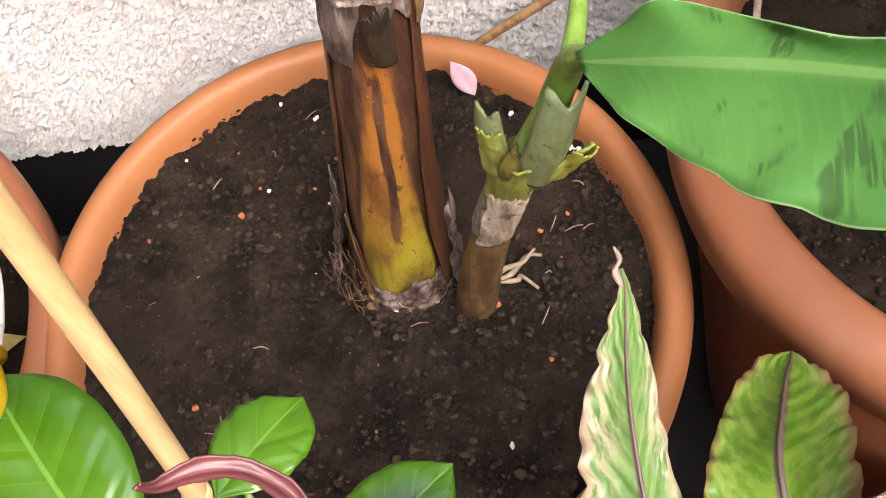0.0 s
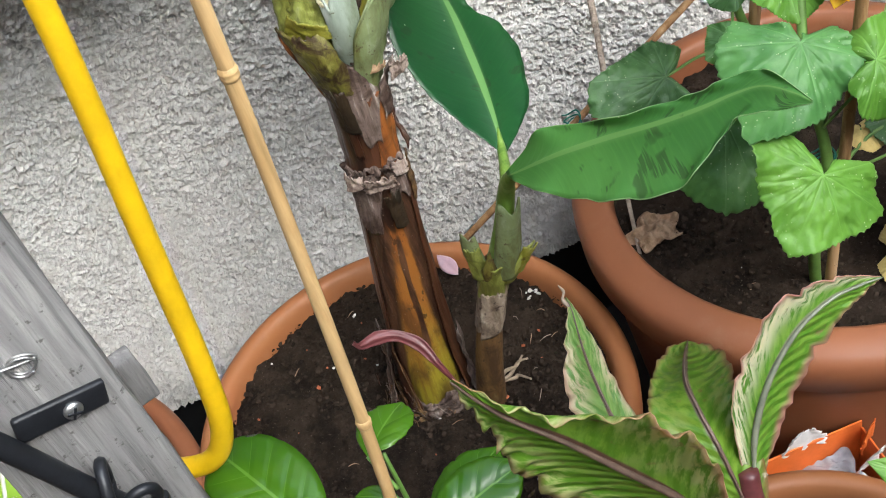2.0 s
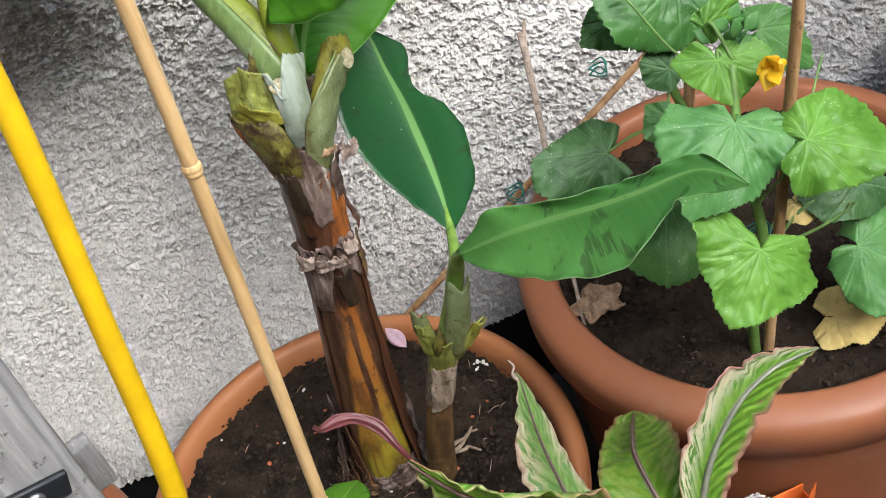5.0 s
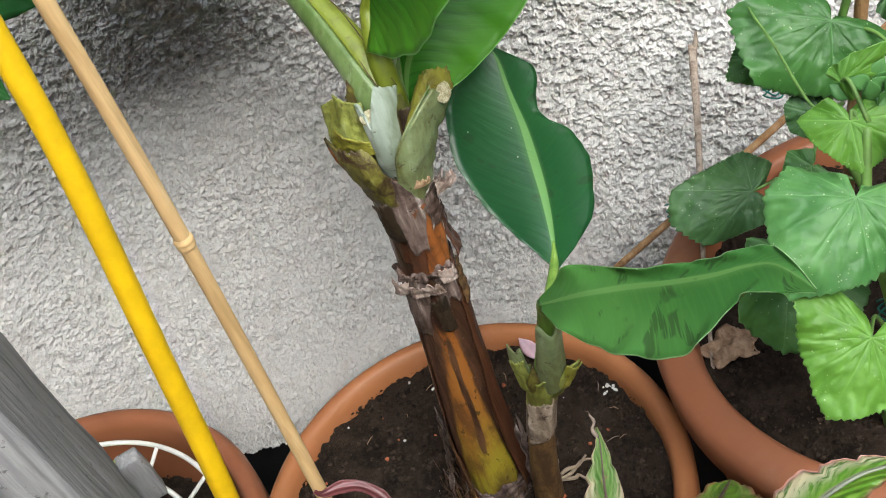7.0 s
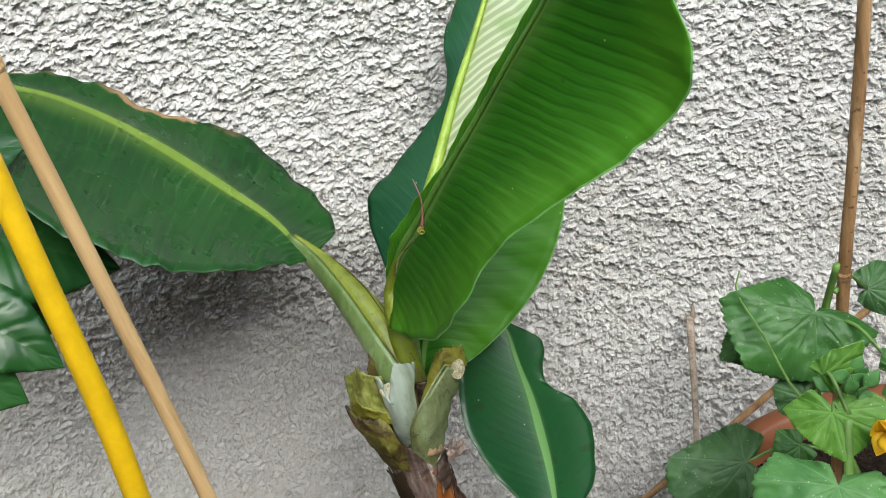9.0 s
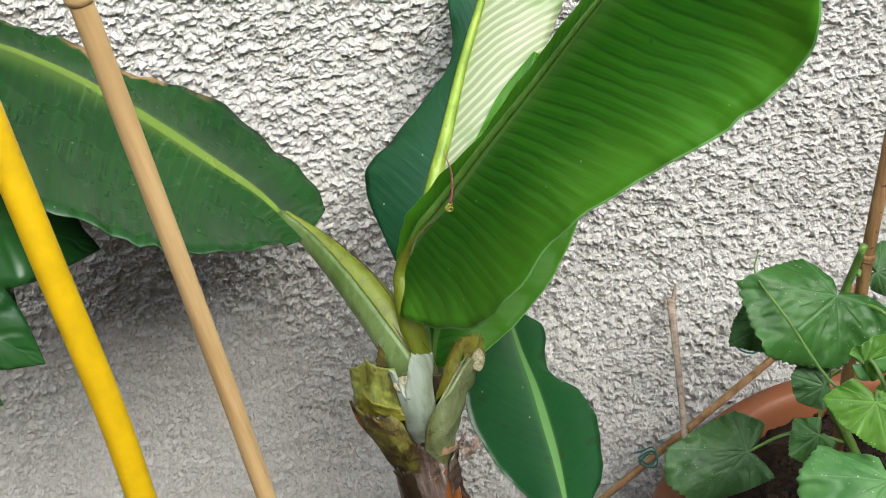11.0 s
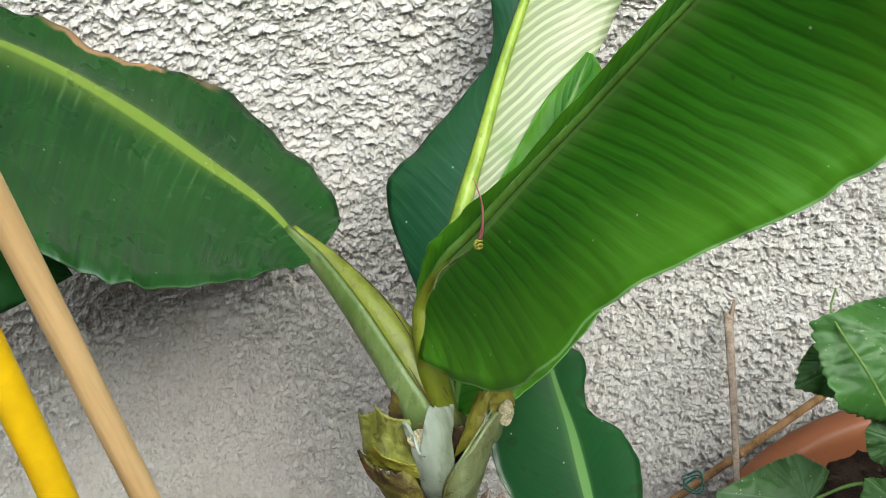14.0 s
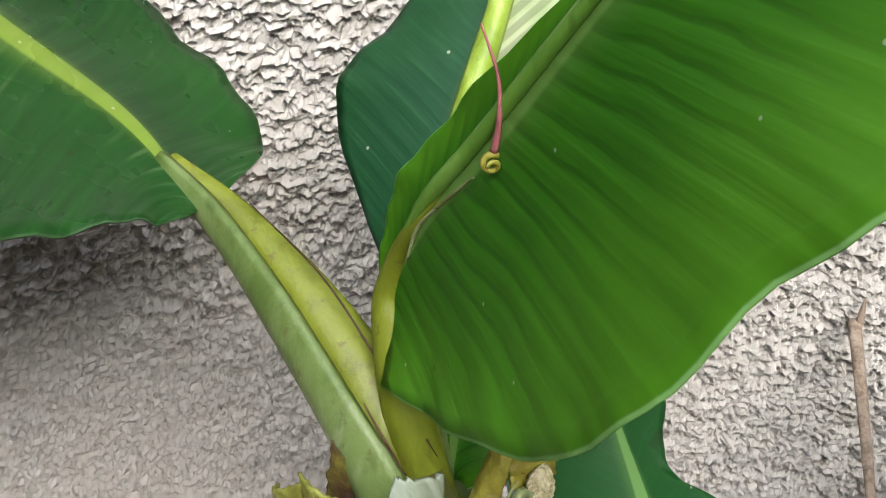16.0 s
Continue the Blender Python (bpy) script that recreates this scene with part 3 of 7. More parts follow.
def loft(name, mid, left, right, material, parent, label="", nu=56, nv=9, bulge=0.06, wave=0.003, thick=0.0007, seed=1, freq=7.0, rib=None, rib_mat=None, torn=0.0, notch=None, jag=0.0, crumple=0.0, rounded=False):
    """A leaf blade between three guide curves: left edge, midrib, right edge. UV: metres along, -1..1 across."""
    rng = np.random.RandomState(seed)
    m, l, r = spline(mid, nu), spline(left, nu), spline(right, nu)
    if jag:
        knots = np.linspace(0, 1, 34)
        for e in (l, r):
            nick = np.interp(np.linspace(0, 1, nu), knots, rng.rand(34) ** 2.2) * np.sin(np.linspace(0.15, 1, nu) * math.pi) ** 0.3
            e -= (e - m) * (jag * nick)[:, None]
    along = unit(np.gradient(m, axis=0))
    nrm = unit(np.cross(along, r - l))
    dist = np.concatenate([[0], np.cumsum(np.linalg.norm(np.diff(m, axis=0), axis=1))])
    ph = rng.rand(4) * 6.28
    u = np.linspace(0, 1, nu)
    rows, uv = [], []
    for k in range(-nv, nv + 1):
        s = k / nv
        a = abs(s)
        edge = l if s < 0 else r
        side = edge - m
        w = np.linalg.norm(side, axis=1)
        if rounded:
            drop = nrm * np.sum(side * nrm, axis=1, keepdims=True)
            q = m + a * (side - drop) + a * a * drop
        else:
            q = m + a * side + nrm * (bulge * w * 4 * a * (1 - a))[:, None]
        ripple = np.sin(u * 6.28 * freq + ph[0 if s < 0 else 1]) * 0.6 + np.sin(u * 6.28 * freq * 2.3 + ph[2 if s < 0 else 3]) * 0.4
        q = q + nrm * (wave * a**3 * ripple * np.minimum(1, w / 0.02))[:, None]
        if torn or notch:
            dz = torn * (rng.rand() - 0.5)
            if notch:
                dz -= notch[1] * math.exp(-((s - notch[0]) / notch[2]) ** 2)
            q = q + along * (dz * u**4)[:, None]
        rows.append(q)
        uv.append(np.stack([dist, np.full(nu, s)], -1))
    verts = np.array(rows).reshape(-1, 3)
    if crumple:
        for q in verts:
            w3 = Vector(q) * 75 + Vector((seed, 0, 0))
            q += np.array(noise.noise_vector(w3)) * crumple + np.array(noise.noise_vector(w3 * 2.7)) * crumple * 0.4
    uvs = np.array(uv).reshape(-1, 2)
    faces = []
    for k in range(2 * nv):
        for i in range(nu - 1):
            faces.append((k * nu + i, k * nu + i + 1, (k + 1) * nu + i + 1, (k + 1) * nu + i))
    blade = mesh_object(name, verts, faces, material, parent, label, True, uvs, thick)
    if rib:
        tube("midrib", m - nrm * rib * 0.45, [rib * 0.2, rib, rib * 0.85, rib * 0.62, rib * 0.48, rib * 0.34, rib * 0.2], rib_mat or PETIOLE, blade, 40, 10)
    return blade


def shell(name, path, radius, a0, a1, material, parent, ragged=0.0, thick=0.002, n=26, seg=22, seed=3, label="", flare=0.0, droop=0.0):
    """An open sheath round a path, from angle a0 to a1 (degrees; -90 faces the front), with a torn upper rim."""
    rng = np.random.RandomState(seed)
    ang = np.radians(np.linspace(a0, a1, seg))
    base = spline(path, n)
    r = np.interp(np.linspace(0, 1, n), np.linspace(0, 1, len(radius)), radius)
    tear = ragged * (rng.rand(seg) * 0.7 + 0.3 * np.sin(np.linspace(0, 9, seg) + seed))
    verts = []
    top = base[-1] - base[-3]
    for i in range(n):
        u = i / (n - 1)
        for j in range(seg):
            d = np.array([math.cos(ang[j]), math.sin(ang[j]), 0.0])
            p = base[i] + d * (r[i] + flare * max(0, u - 0.8) ** 2 * 25 + 0.0008 * math.sin(7 * ang[j] + seed))
            p = p + unit(top) * tear[j] * u**6
            p = p + np.array([0, 0, -droop]) * max(0, u - 0.9) * 10 * rng.rand()
            verts.append(p)
    faces = []
    for i in range(n - 1):
        for j in range(seg - 1):
            faces.append((i * seg + j, i * seg + j + 1, (i + 1) * seg + j + 1, (i + 1) * seg + j))
    return mesh_object(name, verts, faces, material, parent, label, thick=thick)


def channel(name, path, width, out, depth, material, parent, thick=0.006, n=18, seg=13, seed=2, label="", notch=0.0):
    """A curved leaf-base stub: gutter-shaped, open towards the plant, its top cut unevenly."""
    rng = np.random.RandomState(seed)
    p = spline(path, n)
    w = np.interp(np.linspace(0, 1, n), np.linspace(0, 1, len(width)), width)
    t = unit(np.gradient(p, axis=0))
    o = unit(np.array(out, float) - t * (t @ np.array(out, float))[:, None])
    side = np.cross(t, o)
    cut = np.interp(np.linspace(0, 1, seg), np.linspace(0, 1, 6), 0.006 * (rng.rand(6) - 0.5))
    verts = []
    for i in range(n):
        for j in range(seg):
            s = -1 + 2 * j / (seg - 1)
            q = p[i] + side[i] * s * w[i] + o[i] * depth * w[i] * (1 - s * s)
            if i > n - 5:
                q = q + t[i] * (cut[j] - notch * (1 - s * s) ** 2) * (i - n + 5) / 4
            verts.append(q)
    faces = [(i * seg + j, i * seg + j + 1, (i + 1) * seg + j + 1, (i + 1) * seg + j) for i in range(n - 1) for j in range(seg - 1)]
    ob = mesh_object(name, verts, faces, material, parent, label, thick=thick)
    return ob


def rag(name, bl, br, tr, tl, material, parent, label="", bulge=0.003, jag=0.003, crease=0.002, thick=0.0012, seed=1, n=22):
    """A torn, creased scrap of sheath between four corners, ragged along its top."""
    c = [np.array(p, float) for p in (bl, br, tr, tl)]
    nrm = unit(np.cross(c[1] - c[0], c[3] - c[0]))
    up = unit((c[2] + c[3]) / 2 - (c[0] + c[1]) / 2)
    if nrm[1] > 0:
        nrm = -nrm
    shift = Vector((seed * 3.7, seed * 1.3, 0))
    verts, uvs = [], []
    for i in range(n):
        v = i / (n - 1)
        for j in range(n):
            u = j / (n - 1)
            p = (c[0] * (1 - u) + c[1] * u) * (1 - v) + (c[3] * (1 - u) + c[2] * u) * v
            q = Vector(p) * 130 + shift
            fold = abs(noise.noise(q)) - 0.3 + 0.5 * (abs(noise.noise(q * 2.3)) - 0.3)
            tear = noise.noise(Vector((u * 7 + seed, 0, 0))) + 0.6 * noise.noise(Vector((u * 19 + seed, 5, 0)))
            side = noise.noise(Vector((v * 6 + seed, 9, u > 0.5)))
            p = p + nrm * (bulge * 4 * u * (1 - u) * (0.5 + 0.5 * v) - crease * fold) + up * jag * tear * v**3
            p = p + (c[1] - c[0]) * 0.10 * side * (2 * u - 1) ** 3
            verts.append(p)
    faces = [(i * n + j, i * n + j + 1, (i + 1) * n + j + 1, (i + 1) * n + j) for i in range(n - 1) for j in range(n - 1)]
    return mesh_object(name, verts, faces, material, parent, label, thick=thick)


def pith_face(centre, normal, up, half, tall, parent):
    """A cut leaf base seen end-on: an oval with ribs fanning out from its lower side."""
    c, nr = np.array(centre, float), unit(np.array(normal, float))
    u = np.array(up, float)
    u = unit(u - nr * (u @ nr))
    w = np.cross(u, nr)
    rings, seg = 12, 96
    verts, faces = [c - u * tall * 0.25], []
    for i in range(1, rings + 1):
        q = i / rings
        for j in range(seg):
            a = j / seg * 2 * math.pi
            rib = 0.00055 * math.sin(17 * a) * min(1, q * 2) * (1 - 0.5 * (q > 0.95)) + 0.0003 * math.cos(q * 16)
            p = c - u * tall * 0.25 * (1 - q) + (w * math.cos(a) * half + u * math.sin(a) * tall * 0.5) * q * (1 + 0.04 * math.sin(5 * a))
            verts.append(p + nr * (rib + 0.0016 * (1 - q * q)))
    for j in range(seg):
        faces.append((0, 1 + j, 1 + (j + 1) % seg))
    for i in range(rings - 1):
        for j in range(seg):
            k = (j + 1) % seg
            faces.append((1 + i * seg + j, 1 + (i + 1) * seg + j, 1 + (i + 1) * seg + k, 1 + i * seg + k))
    return mesh_object("cut_face", verts, faces, CUT_FACE, parent, "ribbed fibrous cut face", thick=0.002)


def box_data(x0, x1, y0, y1, z0, z1):
    v = [(x, y, z) for z in (z0, z1) for y in (y0, y1) for x in (x0, x1)]
    f = [(0, 2, 3, 1), (4, 5, 7, 6), (0, 1, 5, 4), (2, 6, 7, 3), (0, 4, 6, 2), (1, 3, 7, 5)]
    return v, f


def bevel_box(name, size, m, material, parent, bevel=0.003, label="", cuts=0, rough=0.0, seed=1):
    bm = bmesh.new()
    bmesh.ops.create_cube(bm, size=1.0, matrix=Matrix.Diagonal((*size, 1)))
    bmesh.ops.bevel(bm, geom=bm.edges[:], offset=bevel, segments=2, affect="EDGES", profile=0.6)
    if cuts:
        bmesh.ops.subdivide_edges(bm, edges=[e for e in bm.edges if abs((e.verts[0].co - e.verts[1].co).z) > size[2] * 0.5], cuts=cuts)
    if rough:
        for v in bm.verts:
            q = v.co * 40 + Vector((seed * 7.1, 0, 0))
            v.co += Vector((noise.noise(q), noise.noise(q + Vector((9, 3, 1))), 0)) * rough
    bmesh.ops.transform(bm, matrix=m, verts=bm.verts[:])
    return part(name, bm, material, parent, label)


def lumps_data(centres, sizes, seed=1, flat=0.7):
    """Many small irregular crumbs in one mesh."""
    rng = np.random.RandomState(seed)
    bm = bmesh.new()
    bmesh.ops.create_icosphere(bm, subdivisions=1, radius=1.0)
    base = np.array([tuple(v.co) for v in bm.verts])
    tri = np.array([[v.index for v in f.verts] for f in bm.faces])
    bm.free()
    k, m = len(base), len(centres)
    a = rng.rand(m) * 6.28
    q = base[None] * (0.55 + 0.8 * rng.rand(m, k, 1)) * np.asarray(sizes)[:, None, None] * (np.array([1, 1, flat]) * (0.7 + 0.6 * rng.rand(m, 1, 3)))
    x = q[..., 0] * np.cos(a)[:, None] - q[..., 1] * np.sin(a)[:, None]
    y = q[..., 0] * np.sin(a)[:, None] + q[..., 1] * np.cos(a)[:, None]
    verts = np.stack([x, y, q[..., 2]], -1) + np.asarray(centres)[:, None]
    faces = tri[None] + (np.arange(m) * k)[:, None, None]
    return verts.reshape(-1, 3), faces.reshape(-1, 3).tolist()


# ---- wall and ground ----
def cell_noise(x, z, size, seed):
    """Flaky lumps: for each place the nearest scattered stone gives its height, slope and rim."""
    rng = np.random.RandomState(seed)
    n = 512
    ox, oz = rng.rand(n, n), rng.rand(n, n)
    hh, sx, sz = rng.rand(n, n), rng.rand(n, n) - 0.5, rng.rand(n, n) - 0.5
    gx, gz = x / size, z / size
    ix, iz = np.floor(gx).astype(int), np.floor(gz).astype(int)
    best, second, height = np.full(x.shape, 9.0), np.full(x.shape, 9.0), np.zeros(x.shape)
    for dx in (-1, 0, 1):
        for dz in (-1, 0, 1):
            cx, cz = (ix + dx) % n, (iz + dz) % n
            px, pz = ix + dx + ox[cx, cz], iz + dz + oz[cx, cz]
            d = np.hypot(gx - px, (gz - pz) * 1.15)
            h = hh[cx, cz] + sx[cx, cz] * (gx - px) * 0.9 + (sz[cx, cz] * 0.7 - 0.75) * (gz - pz)
            near = d < best
            second = np.where(near, best, np.minimum(second, d))
            height = np.where(near, h, height)
            best = np.where(near, d, best)
    gap = np.clip((second - best) / 0.18, 0, 1)
    return height * (0.72 + 0.28 * gap) + 0.10 * gap


def value_noise(x, z, size, seed):
    rng = np.random.RandomState(seed)
    g = rng.rand(256, 256)
    gx, gz = x / size, z / size
    ix, iz = np.floor(gx).astype(int), np.floor(gz).astype(int)
    fx, fz = gx - ix, gz - iz
    fx, fz = fx * fx * (3 - 2 * fx), fz * fz * (3 - 2 * fz)
    a, b = g[ix % 256, iz % 256], g[(ix + 1) % 256, iz % 256]
    c, d = g[ix % 256, (iz + 1) % 256], g[(ix + 1) % 256, (iz + 1) % 256]
    return (a * (1 - fx) + b * fx) * (1 - fz) + (c * (1 - fx) + d * fx) * fz


def build_wall():
    x0, x1, z0, z1, step = -0.90, 1.05, 0.165, 1.36, 0.0019
    nx, nz = int((x1 - x0) / step) + 1, int((z1 - z0) / step) + 1
    gx, gz = np.meshgrid(np.linspace(x0, x1, nx), np.linspace(z0, z1, nz))
    wx = gx + 0.008 * (value_noise(gx + 5, gz + 5, 0.008, 4) - 0.5) + 0.003 * (value_noise(gx + 5, gz + 5, 0.003, 6) - 0.5)
    wz = gz + 0.005 * (value_noise(gx + 9, gz + 5, 0.008, 5) - 0.5) + 0.002 * (value_noise(gx + 9, gz + 5, 0.003, 7) - 0.5)
    h = 0.0050 * cell_noise(wx + 20, 1.4 * wz + 20, 0.0078, 11) + 0.0038 * cell_noise(wx + 40, 1.5 * wz + 40, 0.0046, 12)
    h += 0.0018 * (value_noise(gx + 2, 1.4 * gz + 2, 0.0042, 15) + value_noise(gx + 7, 1.4 * gz + 2, 0.0075, 16))
    h += 0.0030 * value_noise(gx + 3, gz + 3, 0.03, 13) + 0.006 * value_noise(gx + 3, gz + 3, 0.11, 14)
    h = 0.91 * h - 0.0092
    edge = np.minimum(np.minimum(gx - x0, x1 - gx), np.minimum(z1 - gz, 9.0))
    h *= np.clip(edge / 0.03, 0, 1)
    verts = np.stack([gx, -h, gz], -1).reshape(-1, 3)
    i = np.arange(nx * nz).reshape(nz, nx)
    quads = np.stack([i[:-1, :-1], i[:-1, 1:], i[1:, 1:], i[1:, :-1]], -1).reshape(-1, 4)
    k = len(verts)
    extra, more = [], []
    for bx0, bx1, by0, by1, bz0, bz1 in ((-6, x0, 0, 0.25, 0.165, 2.7), (x1, 6, 0, 0.25, 0.165, 2.7), (x0, x1, 0, 0.25, z1, 2.7), (x0, x1, 0.018, 0.25, 0.165, z1)):
        v, f = box_data(bx0, bx1, by0, by1, bz0, bz1)
        more += [tuple(k + len(extra) + q for q in face) for face in f]
        extra += v
    me = bpy.data.meshes.new("wall_north")
    me.from_pydata(np.vstack([verts, extra]).tolist(), [], quads.tolist() + more)
    me.materials.append(STUCCO)
    me.polygons.foreach_set("use_smooth", [False] * len(quads) + [False] * len(more))
    tagged(new("wall_north", me), "off-white roughcast rendered house wall", "wall", kind="structure")
    v, f = box_data(-6, 6, 0.006, 0.25, -0.02, 0.165)
    tagged(mesh_object("trim", v, f, BLACK, None, "", False), "black painted plinth below the render", "plinth", kind="structure")
    # unseen fences on both sides, added and sized to shade the wall's ends
    v, f = box_data(1.27, 1.45, -4.5, 0.0, 0.0, 1.8)
    tagged(mesh_object("wall_east", v, f, FENCE, None, "", False), "unseen plain timber fence added to hold back side light", "fence", kind="structure")
    v, f = box_data(-1.06, -0.88, -4.5, 0.0, 0.0, 2.3)
    tagged(mesh_object("wall_west", v, f, FENCE, None, "", False), "unseen plain timber fence added to hold back side light", "fence", kind="structure")
    # unseen wall opposite, added so that no low frontal skylight comes in
    v, f = box_data(-6, 6, -4.75, -4.5, 0.0, 4.6)
    tagged(mesh_object("wall_south", v, f, FENCE, None, "", False), "unseen plain timber wall added to block the low sky", "wall", kind="structure")
    v, f = box_data(-60, 60, -60, 0.006, -0.1, 0.0)
    tagged(mesh_object("ground", v, f, PAVING, None, "", False), "dark paved ground of the yard", "ground", kind="structure")


build_wall()


# ---- pots and soil ----
def plant_pot(centre, rim, height, material, label, lip=0.052, soil=0.022, wall=0.018):
    pot = thing("plant_pot", label, "plant pot", "round plastic pots")
    foot, top = rim * 0.70, height
    neck = rim - 0.016
    body = [(0.0, 0.004), (foot * 0.97, 0.004), (foot, 0.0), (foot + 0.004, 0.008), (foot + (neck - foot) * 0.5, top * 0.45), (neck, top - lip)]
    v, f = lathe_data(body, centre)
    mesh_object("body", v, f, material, pot)
    inner = rim - wall - 0.006
    slope = min(0.012, max(0.0, (wall - 0.018) * 0.6))
    ring = [(neck - 0.002, top - lip - 0.004), (rim - 0.007, top - lip), (rim - 0.002, top - lip + 0.004), (rim - 0.0006, top - lip * 0.55), (rim, top - 0.012 - slope),
            (rim - 0.003, top - 0.004 - slope), (rim - 0.0085, top - slope * 0.8), (inner + 0.0095, top), (inner + 0.004, top - 0.003), (inner, top - 0.016), (inner - 0.004, top - 0.05), (inner - 0.018, top - 0.16)]
    v, f = lathe_data(ring, centre, 128)
    mesh_object("rim", v, f, material, pot, "rolled rim of the pot")
    return pot


def soil_disc(centre, radius, z, seed, dome=0.006, label="dark peaty potting soil with crumbs", rings=64, seg=150, n=5000):
    rng = np.random.RandomState(seed)
    verts, faces = [(centre[0], centre[1], z + dome)], []
    for i in range(1, rings + 1):
        a = np.linspace(0, 2 * math.pi, seg, endpoint=False)
        rr = radius * i / rings
        x, y = centre[0] + rr * np.cos(a), centre[1] + rr * np.sin(a)
        h = 0.008 * (value_noise(x + 3, y + 3, 0.05, seed) - 0.5) + 0.005 * (value_noise(x + 3, y + 3, 0.017, seed + 1) - 0.5) + 0.0045 * (value_noise(x + 3, y + 3, 0.006, seed + 2) - 0.5)
        h = h + 0.0028 * (value_noise(x + 3, y + 3, 0.0027, seed + 5) - 0.5) + 0.0016 * (value_noise(x + 3, y + 3, 0.0013, seed + 6) - 0.5)
        rim_rough = 0.010 * (value_noise(x + 8, y + 8, 0.02, seed + 3) + value_noise(x + 8, y + 8, 0.007, seed + 4) - 1.0) * max(0, (i / rings - 0.9) * 10)
        zz = z + dome * (1 - (i / rings) ** 2) + h + rim_rough
        verts += list(zip(x, y, zz))
    for j in range(seg):
        faces.append((0, 1 + j, 1 + (j + 1) % seg))
    for i in range(rings - 1):
        for j in range(seg):
            k = (j + 1) % seg
            faces.append((1 + i * seg + j, 1 + (i + 1) * seg + j, 1 + (i + 1) * seg + k, 1 + i * seg + k))
    ob = tagged(mesh_object("soil", verts, faces, SOIL), label, "soil", kind="stuff")
    rr, aa = radius * np.sqrt(rng.rand(n)), rng.rand(n) * 6.28
    c = np.stack([centre[0] + rr * np.cos(aa), centre[1] + rr * np.sin(aa), np.full(n, z + 0.001) + dome * (1 - (rr / radius) ** 2) * 0.9], -1)
    v, f = lumps_data(c, 0.0006 + 0.0030 * rng.rand(n) ** 5, seed)
    mesh_object("crumbs", v, f, CLOD, ob, "loose soil crumbs", False)["kind"] = "stuff"
    return ob


P1, P2, P3, P4, P5 = (-0.121, -0.3236), (0.336, -0.299), (-0.566, -0.300), (0.872, -0.305), (0.115, -0.680)
plant_pot(P1, 0.221, 0.400, POT, "orange-brown round plastic pot holding the banana plant")
plant_pot(P2, 0.245, 0.490, POT_RED, "large reddish-brown plastic pot holding cucumber plants", 0.056, wall=0.034)
plant_pot(P3, 0.236, 0.400, POT_RED, "reddish-brown plastic pot holding a white wire ring")
plant_pot(P4, 0.305, 0.420, POT_RED, "reddish-brown plastic pot standing by the wall")
plant_pot(P5, 0.150, 0.400, POT, "small orange-brown plastic pot holding a canna")
plant_pot((-0.17, -0.668), 0.120, 0.330, POT, "small brown plastic pot holding a glossy-leaved seedling and a cane")
soil_disc(P1, 0.2005, 0.376, 21, rings=150, seg=420, n=9000)
soil_disc(P2, 0.204, 0.456, 22, rings=100, seg=280, n=7000)
soil_disc(P3, 0.205, 0.300, 23)
soil_disc(P4, 0.275, 0.330, 24)
soil_disc(P5, 0.131, 0.370, 25)
soil_disc((-0.17, -0.668), 0.101, 0.300, 26)


